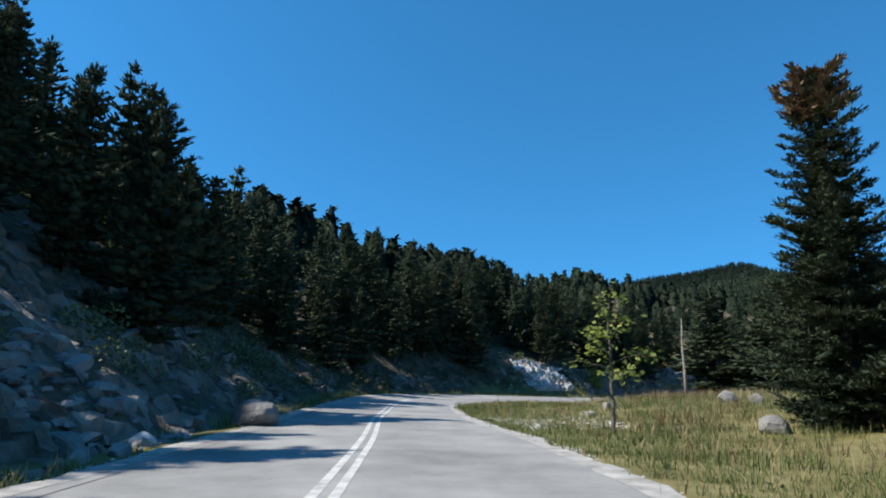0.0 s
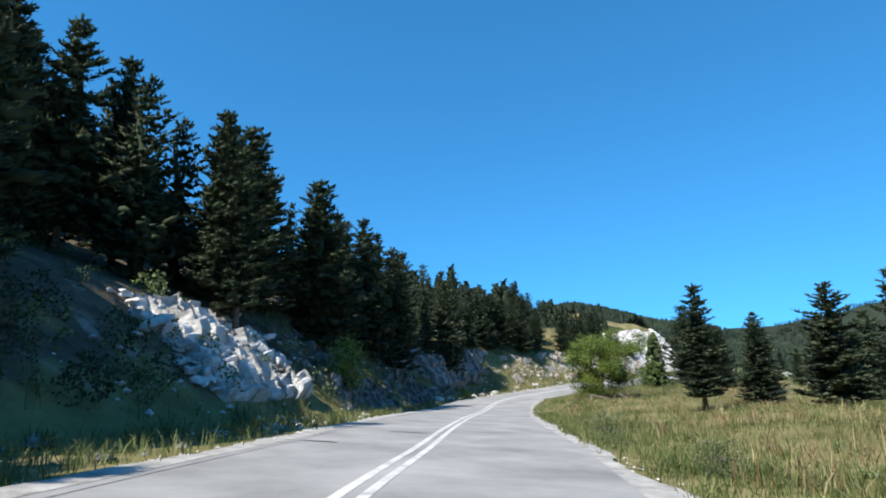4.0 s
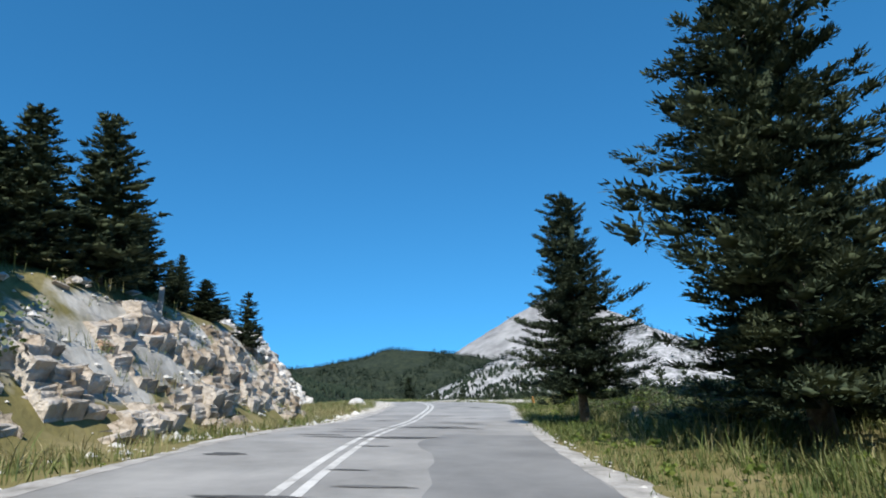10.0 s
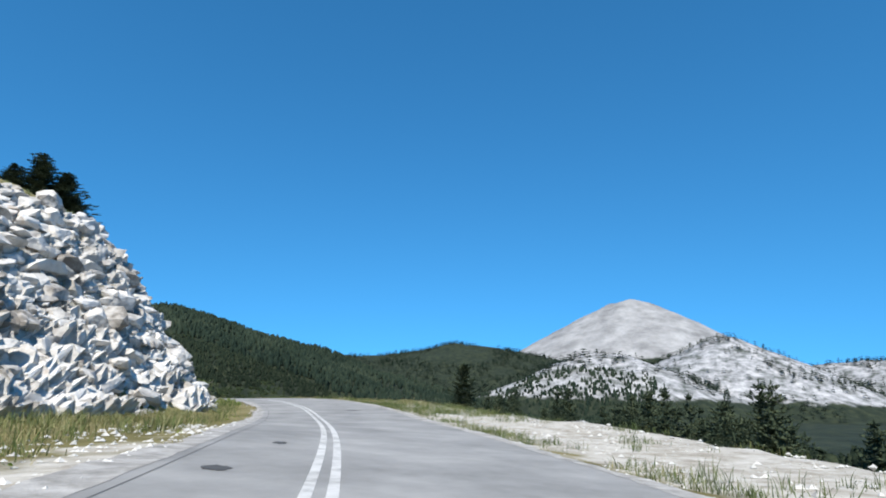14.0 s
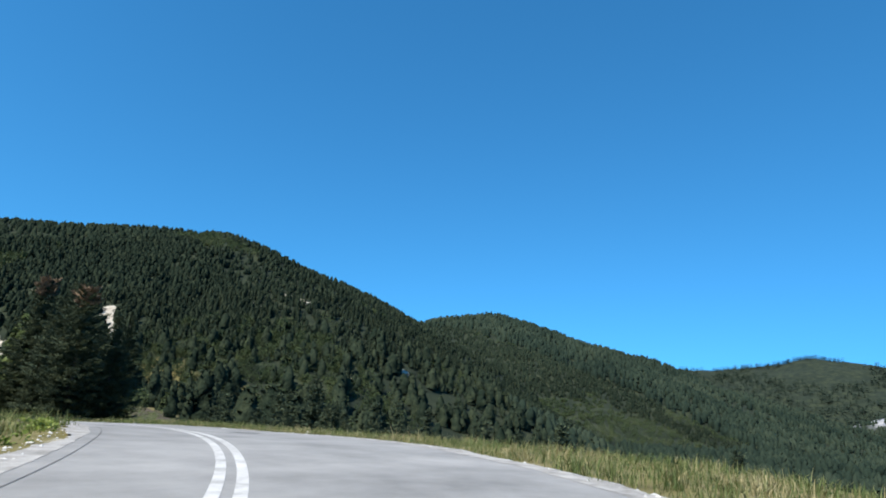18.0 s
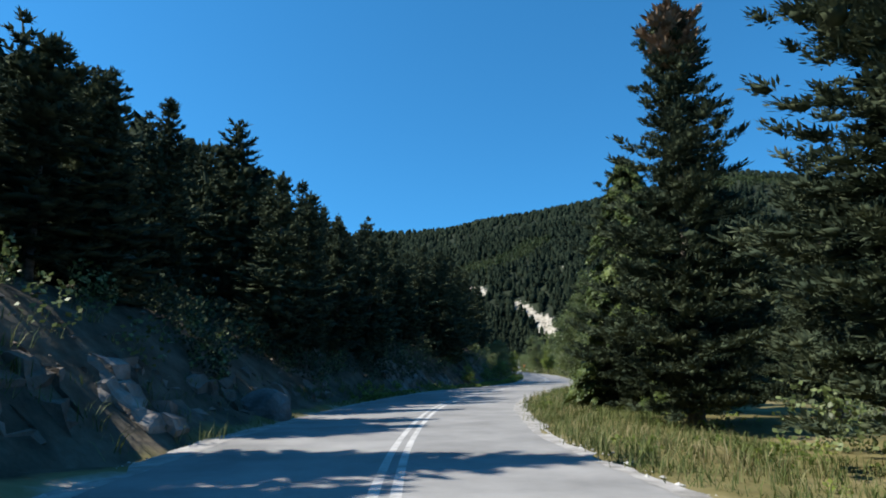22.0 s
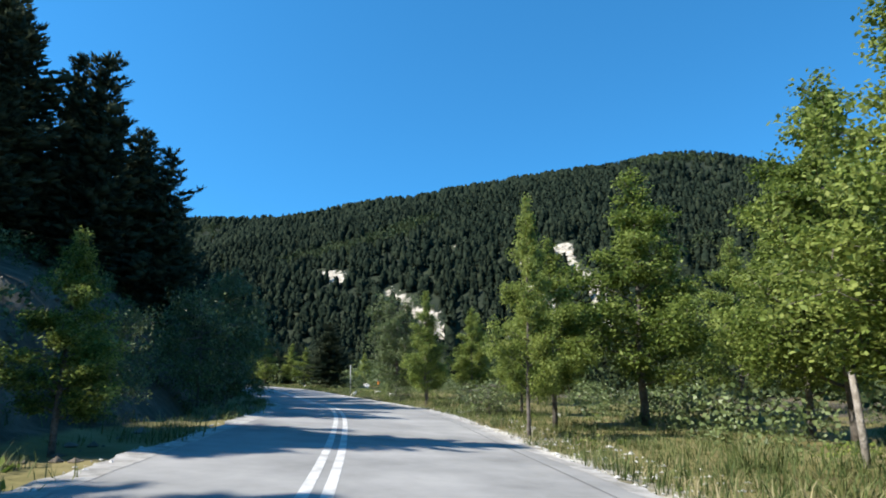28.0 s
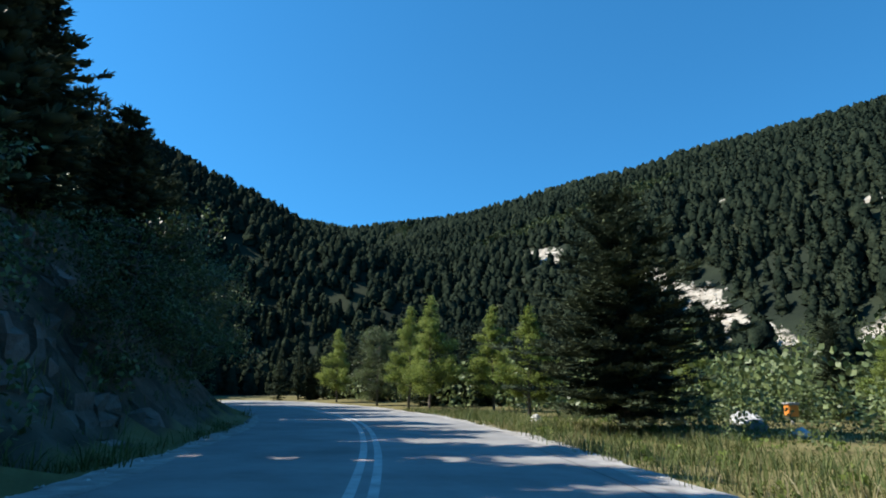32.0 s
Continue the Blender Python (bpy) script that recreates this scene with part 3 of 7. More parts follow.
pale = np.maximum(pale, 0.8 * smooth(3.2, 1.2, U_) * (G_D < 0) * table(G_SM, "11.6:0 12.2:1 14.4:.9 15.4:.3 16:0"))
pale = np.maximum(pale, 0.7 * smooth(2.2, 0.6, V_) * (G_D > 0) * table(G_SM, "0.4:0 1.0:.8 1.6:0 26.8:0 27.3:.9 31.6:.8 33:0"))
pale = np.maximum(pale, 0.75 * smooth(0.5, 1.5, V_) * smooth(7, 4.5, V_) * (G_D > 0) * table(G_SM, "1.35:0 1.6:.9 2.0:.9 2.25:0"))
slip = 0.66 * smooth(0.9, -0.5, scar(X, Y))
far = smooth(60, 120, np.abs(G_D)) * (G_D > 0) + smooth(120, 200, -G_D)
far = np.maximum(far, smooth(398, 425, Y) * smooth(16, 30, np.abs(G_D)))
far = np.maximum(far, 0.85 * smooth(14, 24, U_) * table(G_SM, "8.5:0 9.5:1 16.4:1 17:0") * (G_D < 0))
cr = ridged(X, Y, CRAGS[1:])
crag = smooth(-15, 15, cr - ridged(X, Y, RIDGES)) * smooth(1100, 1400, X) * smooth(-5, 35, Z)
scree = smooth(1, 12, ridged(X, Y, CRAGS[:1]) - np.maximum(cr, ridged(X, Y, RIDGES))) * smooth(150, 260, Z) * smooth(2800, 3200, X)
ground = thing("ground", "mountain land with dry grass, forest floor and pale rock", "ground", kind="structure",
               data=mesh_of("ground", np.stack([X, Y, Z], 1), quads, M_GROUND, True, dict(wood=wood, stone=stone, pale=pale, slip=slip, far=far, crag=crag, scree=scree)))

# ---- the road ----
def strip(d0, d1, lift, st0=FIRST, st1=37, step=1):
    """A band of the road's plane between two offsets from the axis (numbers or one a station sample)."""
    fine = np.arange(st0, st1 + 1e-6, 0.0125) if step < 1 else ST[(ST >= st0 - 1e-6) & (ST <= st1 + 1e-6)][::step]
    cols = 7
    f = np.linspace(0, 1, cols)
    d0, d1 = np.broadcast_to(d0, len(fine)), np.broadcast_to(d1, len(fine))
    d = spread(fine[:, None], d0[:, None] + (d1 - d0)[:, None] * f)
    on = lambda a: np.interp(fine, ST, a)[:, None]
    v = np.empty((len(fine), cols, 3))
    v[:, :, 0] = on(CL[:, 0]) + d * on(RIGHT[:, 0])
    v[:, :, 1] = on(CL[:, 1]) + d * on(RIGHT[:, 1])
    v[:, :, 2] = on(CL[:, 2]) - d * on(BANK) + lift
    k = np.arange(len(fine) * cols).reshape(len(fine), cols)
    return v.reshape(-1, 3), np.stack([k[:-1, :-1], k[:-1, 1:], k[1:, 1:], k[1:, :-1]], 2).reshape(-1, 4)


wob = fnoise(ST * 1.7, ST * 0, 3, 31)
wob2 = fnoise(ST * 1.3, ST * 0, 3, 32)
FS = np.arange(FIRST, 37 + 1e-6, 0.0125)
v, f = strip(-WL + 0.10 * np.interp(FS, ST, wob) + 0.05 * fnoise(FS * 20, FS * 0, 3, 37), WR + 0.14 * np.interp(FS, ST, wob2) + 0.06 * fnoise(FS * 20, FS * 0, 3, 38), 0.0, step=0.5)
road = thing("road", "worn pale grey asphalt mountain road with patches", "road", kind="structure", data=mesh_of("road", v, f, M_ASPHALT, True))
for nm, a, b, kk in (("shoulder", -WL - 0.35, -WL + 0.14, 33), ("shoulder", WR - 0.14, WR + 0.35, 34)):
    w1 = fnoise(FS * 3.1, FS * 0, 3, kk) + 0.4 * fnoise(FS * 24, FS * 0, 3, kk + 9)
    w2 = fnoise(FS * 2.3, FS * 0, 3, kk + 5) + 0.4 * fnoise(FS * 30, FS * 0, 3, kk + 12)
    lo, hi = (a + 0.3 * w1, b + 0.13 * w2) if a < 0 else (a + 0.13 * w2, b + 0.35 * w1)
    v, f = strip(lo, hi, 0.005, step=0.5)
    thing(nm, "crumbled pale gravel edge of the asphalt road", "shoulder", kind="structure", data=mesh_of(nm, v, f, M_EDGE, True))
for a in (-0.21, 0.07):
    v, f = strip(a + 0.012 * wob, a + 0.14 + 0.012 * wob2, 0.004)
    thing("line_marking", "worn white painted line along the middle of the road", "road marking", "double line", "structure", mesh_of("line_marking", v, f, M_LINE, True))

# ---- firs ----
RNG = np.random.default_rng(7)


def kite(base, way, side, length, width):
    """Quads pointing along way, with the side vector across: four corners each."""
    a = base
    b = base + way * (length * 0.45)[:, None] + side * (width * 0.5)[:, None]
    c = base + way * length[:, None]
    d = base + way * (length * 0.45)[:, None] - side * (width * 0.5)[:, None]
    v = np.stack([a, b, c, d], 1).reshape(-1, 3)
    return v, np.arange(len(v)).reshape(-1, 4)


def clumps(P, O, R, rng, sprays, leaf, slim=0.36, lift=0.3, reach=(0.72, 1.0), cushion=1.0):
    """Foliage pads: each a small lumpy cushion hidden under short sprays that fan outwards and up."""
    n = len(P)
    side = np.cross(O, [0, 0, 1.0])
    side /= np.linalg.norm(side, axis=1)[:, None] + 1e-9
    up = np.cross(side, O)
    th = np.arange(6) * math.pi / 3
    rr = R[:, None] * rng.uniform(0.72, 1.12, (n, 6)) * cushion
    ring = P[:, None] + O[:, None] * (1.15 * rr * np.cos(th))[:, :, None] + side[:, None] * (0.85 * rr * np.sin(th))[:, :, None] + up[:, None] * (rng.normal(0, 0.1, (n, 6)) * R[:, None])[:, :, None]
    v = np.concatenate([ring, (P + up * (R * 0.4 * cushion)[:, None])[:, None], (P - up * (R * 0.3 * cushion)[:, None])[:, None]], 1).reshape(-1, 3)
    q = np.array([(6, 0, 1, 2), (6, 2, 3, 4), (6, 4, 5, 0), (7, 2, 1, 0), (7, 4, 3, 2), (7, 0, 5, 4)])
    f = (q[None] + (np.arange(n) * 8)[:, None, None]).reshape(-1, 4)
    if not sprays:
        return v, f
    k = np.repeat(np.arange(n), sprays)
    a, c = rng.random(len(k)) * 6.283, rng.uniform(-0.5, 1.0, len(k))
    sn = np.sqrt(np.clip(1 - c * c, 0, 1))
    rel = O[k] * (1.15 * sn * np.cos(a))[:, None] + side[k] * (0.9 * sn * np.sin(a))[:, None] + up[k] * (0.42 * c)[:, None]
    base = P[k] + rel * (R[k] * rng.uniform(*reach, len(k)))[:, None]
    way = rel * 0.8 + O[k] * 0.55 + np.array([0, 0, lift]) + rng.normal(0, 0.28, (len(k), 3))
    way /= np.linalg.norm(way, axis=1)[:, None]
    sd = np.cross(way, rng.normal(0, 0.4, (len(k), 3)) + np.array([0, 0, 1.0]))
    sd /= np.linalg.norm(sd, axis=1)[:, None]
    ln = leaf * rng.uniform(0.65, 1.4, len(k)) * (0.75 + 0.6 * R[k])
    return joined([(v, f), kite(base - way * (ln * 0.3)[:, None], way, sd, ln, ln * slim * rng.uniform(0.75, 1.25, len(k)))])


def bough_crown(rng, h, r, whorls, low, gaps, leaf, sprays, pad=0.62, full=0.64, heart=0.13, slim=0.36, cushion=0.9, plump=1.0):
    """Uneven tiers of boughs that droop and turn up at their tips, each carrying dense pads, round a dark heart."""
    P, O, R = [], [], []
    p1, p2, p3 = rng.random(3) * 6.28

    def outline(f):
        return min(0.96, ((1 - f) / 0.9) ** full) * (0.7 + 0.3 * min(1, max(0, f - low) / 0.16))
    for i in range(whorls):
        f = low + (0.975 - low) * (i + 0.5 * rng.random()) / whorls
        z = h * f
        rad = r * outline(f) * rng.uniform(0.7, 1.12)
        n = max(5, int(6 + 6 * (1 - f)))
        a0 = rng.random() * 6.28
        for j in range(4):
            az = a0 + 1.57 * j + rng.normal(0, 0.3)
            rr = rad * rng.uniform(0.2, 0.45)
            P.append((math.cos(az) * rr, math.sin(az) * rr, z + rng.normal(0, 0.12)))
            O.append((math.cos(az), math.sin(az), -0.2))
            R.append((0.16 + 0.24 * rad) * rng.uniform(0.8, 1.2))
        for j in range(n):
            if rng.random() < gaps:
                continue
            az = a0 + 6.283 * j / n + rng.normal(0, 0.22)
            rr = max(0.2, rad * (1 + 0.2 * math.sin(2 * az + 9 * f + p1) + 0.14 * math.sin(3 * az - 13 * f + p2)) * rng.uniform(0.72, 1.18))
            droop = -0.26 + 0.55 * f + rng.normal(0, 0.09)
            k = max(1, int(math.ceil(rr * 0.75 / pad)))
            for m in range(k):
                t = 1.0 - 0.72 * m / k - 0.1 * rng.random()
                off = rng.normal(0, 0.13) * rr * t
                P.append((math.cos(az) * rr * t - math.sin(az) * off, math.sin(az) * rr * t + math.cos(az) * off, z + rr * (t * droop + 0.2 * t ** 3) + rng.normal(0, 0.05)))
                O.append((math.cos(az), math.sin(az), droop * 0.8 + 0.5 * t * t))
                R.append(plump * (0.17 + 0.13 * rr) * (1.2 - 0.4 * t) * rng.uniform(0.8, 1.2))
    O = np.array(O)
    O /= np.linalg.norm(O, axis=1)[:, None]
    zz = np.linspace(low + 0.03, 0.97, 12)
    core = tube([(0.12 * r * math.sin(9 * a + p3), 0.12 * r * math.cos(7 * a + p1), h * a) for a in zz], [heart * r * outline(a) * rng.uniform(0.8, 1.15) for a in zz], 9)
    tip = kite(np.full((7, 3), (0, 0, h * 0.95)), np.array([(0.16 * math.cos(a), 0.16 * math.sin(a), 1.0) for a in range(7)]), np.array([(-math.sin(a), math.cos(a), 0) for a in range(7)]), np.full(7, h * 0.05), np.full(7, 0.12))
    return joined([clumps(np.array(P), O, np.array(R), rng, sprays, leaf, slim, 0.22, (0.72, 1.0) if cushion > 0.7 else (0.35, 1.05), cushion), core, tip])


def fir_trunk(h, r=0.17, lean=0.0, sides=7):
    z = np.linspace(-0.4, h * 0.97, 9)
    return tube(np.stack([lean * (np.clip(z, 0, None) / h) ** 2, 0 * z, z], 1), r * (1.03 - z / h).clip(0.05, 1.2), sides)


FIR_H = 12.0
FIR_KINDS, BACK_KINDS, FINE_FIRS = [], [], []
for i, (r, wh, low, gaps) in enumerate([(2.7, 23, 0.05, 0.05), (2.3, 24, 0.08, 0.08), (2.9, 22, 0.03, 0.06), (2.1, 23, 0.14, 0.12), (2.5, 18, 0.1, 0.2)]):
    tv, tf = fir_trunk(FIR_H, 0.18)
    trunk_me = mesh_of("trunk", tv, tf, M_BARK, True)
    cv, cf = bough_crown(np.random.default_rng(100 + i), FIR_H, r, wh, low, gaps, 0.3, 18, slim=0.3)
    FIR_KINDS.append((trunk_me, mesh_of("crown", cv, cf, M_FIR, True)))
    if i < 4:
        cv, cf = bough_crown(np.random.default_rng(150 + i), FIR_H, r * 1.05, wh - 6, low, gaps, 0.45, 5, 0.95)
        cv, cf = joined([(cv, cf), tube([(0, 0, -0.6), (0, 0, 11)], [0.17, 0.03], 5, False)])
        BACK_KINDS.append((cv / FIR_H, cf))
for i, (r, wh, low, gaps) in enumerate([(3.5, 31, 0.1, 0.12), (2.9, 31, 0.06, 0.1), (2.5, 31, 0.03, 0.06), (3.3, 33, 0.15, 0.04)]):
    tv, tf = fir_trunk(FIR_H, 0.24, 0.0, 10)
    cv, cf = bough_crown(np.random.default_rng(200 + i), FIR_H, r, wh, low, gaps, 0.17, 64, 0.4, slim=0.3, cushion=0.5, plump=0.82)
    FINE_FIRS.append((mesh_of("trunk", tv, tf, M_BARK, True), mesh_of("crown", cv, cf, M_FIR, True)))
rg = np.random.default_rng(230)
cv, cf = bough_crown(rg, FIR_H, 3.9, 7, 0.84, 0.25, 0.26, 26, 0.4, heart=0.05)
BROWN_TOP = mesh_of("dead_top", cv, cf, M_FIR_DRY)


def fir(x, y, height, label, group="", kind=None, wide=1.0, sink=0.2, turn=None):
    tr, cr = kind or FIR_KINDS[int(RNG.integers(len(FIR_KINDS)))]
    s = height / FIR_H
    z = float(ground_z(x, y)[0]) - sink
    ob = thing("fir_tree", label, "tree", group)
    ob.matrix_world = Matrix.LocRotScale((x, y, z), Euler((0, 0, RNG.random() * 6.28 if turn is None else turn)), (s * wide, s * wide, s))
    part("trunk", tr, ob)
    part("crown", cr, ob)
    if "brown" in label:
        part("dead_top", BROWN_TOP, ob, "dead brown needles of the tip")
    return ob


def far_fir(seed, whorls=8, per=5, r=0.19):
    """A small jagged fir of drooping triangles, height 1."""
    rg = np.random.default_rng(seed)
    pv = []
    for t in range(whorls):
        f = 0.04 + 0.9 * t / whorls
        rr = r * min(0.85, (1 - f) ** 0.52) * rg.uniform(0.72, 1.2) + 0.012
        for k in range(per):
            az = 6.283 * (k + rg.random()) / per
            o, w = np.array([math.cos(az), math.sin(az), 0]), np.array([-math.sin(az), math.cos(az), 0])
            top = np.array([0, 0, f + 0.075 + 0.05 * rg.random()]) + o * rr * 0.2
            out = o * rr * rg.uniform(0.75, 1.25) + np.array([0, 0, f - 0.02])
            wd = rr * rg.uniform(0.45, 0.8) * min(1, 7 / per)
            pv += [top, out + w * wd, out - w * wd]
    return np.array(pv), np.arange(len(pv)).reshape(-1, 3)


def tier_tree(seed, rings, sides, r, sprays=0, leaf=0.1, full=0.5):
    """A conical tree of height 1 in ragged tiers, with a few sprays breaking its outline."""
    rg = np.random.default_rng(seed)
    z = np.linspace(0.02, 0.94, rings)
    tier = 1 + 0.1 * np.where(np.arange(rings) % 2 == 0, 1, -1)
    a = np.arange(sides) * 6.283 / sides
    rad = r * np.minimum(0.9, (1 - z) ** full) * tier * (0.8 + 0.2 * np.minimum(1, z / 0.12))
    rr = rad[:, None] * rg.uniform(0.7, 1.25, (rings, sides))
    aa = a[None] + rg.normal(0, 0.25, (rings, sides))
    ring = np.stack([rr * np.cos(aa), rr * np.sin(aa), z[:, None] + rg.normal(0, 0.25 / rings, (rings, sides))], 2).reshape(-1, 3)
    v = np.vstack([ring, [[0, 0, 1.0]]])
    i, j = np.arange(sides), (np.arange(sides) + 1) % sides
    f = [np.vstack([np.stack([k * sides + i, k * sides + j, (k + 1) * sides + j], 1), np.stack([k * sides + i, (k + 1) * sides + j, (k + 1) * sides + i], 1)]) for k in range(rings - 1)]
    f.append(np.stack([(rings - 1) * sides + i, (rings - 1) * sides + j, 0 * i + rings * sides], 1))
    f = np.vstack(f)
    if sprays:
        k = rg.integers(0, len(ring), sprays)
        o = ring[k] * np.array([1, 1, 0]) + 1e-6
        o /= np.linalg.norm(o, axis=1)[:, None]
        w = o + rg.normal(0, 0.35, (sprays, 3)) + np.array([0, 0, 0.3])
        w /= np.linalg.norm(w, axis=1)[:, None]
        sd = np.cross(w, rg.normal(0, 0.5, (sprays, 3)) + np.array([0, 0, 1.0]))
        sd /= np.linalg.norm(sd, axis=1)[:, None]
        ln = leaf * rg.uniform(0.7, 1.3, sprays)
        kv, kf = kite(ring[k] - w * (ln * 0.4)[:, None] + rg.normal(0, 0.015, (sprays, 3)), w, sd, ln, ln * 0.5)
        f = np.vstack([f, kf[:, :3] + len(v), kf[:, [0, 2, 3]] + len(v)])
        v = np.vstack([v, kv])
    return v, f


PAD_FAR = [tier_tree(600 + i, 4, 5, 0.36 + 0.04 * (i % 3)) for i in range(6)]
PAD_HILL = [tier_tree(640 + i, 6, 6, 0.29 + 0.04 * (i % 3), 16, 0.2) for i in range(6)]
PAD_MID = [tier_tree(620 + i, 8, 7, 0.22 + 0.03 * (i % 3), 80, 0.12) for i in range(6)]
FAR_FIRS = [far_fir(400 + i, 7, 5, 0.19 + 0.03 * (i % 3)) for i in range(5)]


def round_tree(seed, n=70, leaf=0.2):
    rg = np.random.default_rng(seed)
    p = rg.normal(0, 1, (n, 3))
    p /= np.linalg.norm(p, axis=1)[:, None]
    p[:, 2] = p[:, 2] * 0.42 + 0.52
    p[:, :2] *= 0.36
    w = rg.normal(0, 1, (n, 3))
    w /= np.linalg.norm(w, axis=1)[:, None]
    s = np.cross(w, rg.normal(0, 1, (n, 3)))
    s /= np.linalg.norm(s, axis=1)[:, None]
    v, f = kite(p - w * 0.13, w, s, np.full(n, leaf), np.full(n, leaf * 0.75))
    return v, f


FAR_ROUND = [round_tree(500 + i, 34, 0.27) for i in range(4)]
FINE_ROUND = [round_tree(520 + i, 115, 0.1) for i in range(4)]
LEAFY_PADS = [round_tree(700 + i, 150, 0.085) for i in range(4)]
MID_ROUND = [round_tree(510 + i, 95, 0.13) for i in range(4)]


def scatter(n, x0, x1, y0, y1, rng):
    return rng.uniform(x0, x1, n), rng.uniform(y0, y1, n)


def forest_mesh(name, xs, ys, hs, label, mats, proto, soft=False):
    """Many trees too far or too many to count: joined copies of small prototypes (verts for height 1)."""
    zs = land(xs, ys)[0]
    vs, fs, n = [], [], 0
    pick = RNG.integers(0, len(proto), len(xs))
    turn = RNG.random(len(xs)) * 6.28
    for k, (pv, pf) in enumerate(proto):
        m = np.where(pick == k)[0]
        if not len(m):
            continue
        if pf.shape[1] == 4:
            pf = np.vstack([pf[:, :3], pf[:, [0, 2, 3]]])
        c, s = np.cos(turn[m])[:, None], np.sin(turn[m])[:, None]
        h = hs[m][:, None]
        w = h * (0.85 + 0.3 * hashed(xs[m], ys[m]))[:, None]
        v = np.stack([xs[m][:, None] + w * (pv[:, 0] * c - pv[:, 1] * s), ys[m][:, None] + w * (pv[:, 0] * s + pv[:, 1] * c), zs[m][:, None] - 0.3 + h * pv[:, 2]], 2)
        f = pf[None] + (np.arange(len(m)) * len(pv))[:, None, None] + n
        vs.append(v.reshape(-1, 3))
        fs.append(f.reshape(-1, pf.shape[1]))
        n += v.shape[0] * v.shape[1]
    return thing(name, label, "forest", kind="stuff", data=mesh_of(name, np.vstack(vs), np.vstack(fs), mats, soft))


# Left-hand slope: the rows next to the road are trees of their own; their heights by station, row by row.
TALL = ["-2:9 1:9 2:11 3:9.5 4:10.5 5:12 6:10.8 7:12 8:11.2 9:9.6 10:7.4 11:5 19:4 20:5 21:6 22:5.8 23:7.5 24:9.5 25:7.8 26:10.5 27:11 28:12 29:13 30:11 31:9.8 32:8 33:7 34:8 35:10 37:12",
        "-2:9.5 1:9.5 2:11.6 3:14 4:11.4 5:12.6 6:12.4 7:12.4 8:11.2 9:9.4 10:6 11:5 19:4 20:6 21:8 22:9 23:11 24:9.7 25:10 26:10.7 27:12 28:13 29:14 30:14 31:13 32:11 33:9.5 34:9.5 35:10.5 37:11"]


def slope_trees():
    rg = np.random.default_rng(11)
    back = []
    for st in np.arange(-1.6, 36.5, 0.28):
        gap = float(table(st, "-2:15 1:14.9 1.8:12.5 2.4:7 3:3.6 4:3.4 5:7 5.2:13.5 5.75:13.5 5.95:6 6:5 8:6 9:7 10:7.5 11.5:9 12:20 16:30 17:60 19.2:60 19.3:7 20:6 21:5.5 22:4.2 26:4 27:5.5 28:7.5 30:7.5 31:5 32:4 37:4"))
        if gap > 15:
            continue
        for row in range(2):
            if rg.random() < float(table(st, "-2:.05 6:.05 7:.15 9:.3 10:.4 12:.6 19:.1 22:.02 26:.05 27:.3 30:.3 31:.1 37:.1")):
                continue
            u = float(foot_of(st)) + gap + row * 5.0 + rg.uniform(-1.6, 1.6)
            x, y = at(st + rg.uniform(-0.14, 0.14), -WL - u)
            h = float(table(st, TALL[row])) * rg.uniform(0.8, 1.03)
            if row:
                back.append((float(x), float(y), h))
            else:
                fir(float(x), float(y), h, "dark green fir on the wooded slope above the road", "firs on the slope", wide=rg.uniform(0.9, 1.2) * (1.25 if h < 8 else 1.0))
    back = np.array(back)
    forest_mesh("slope_forest", back[:, 0], back[:, 1], back[:, 2], "second row of dark firs on the wooded slope", M_FIR, BACK_KINDS, True)


slope_trees()
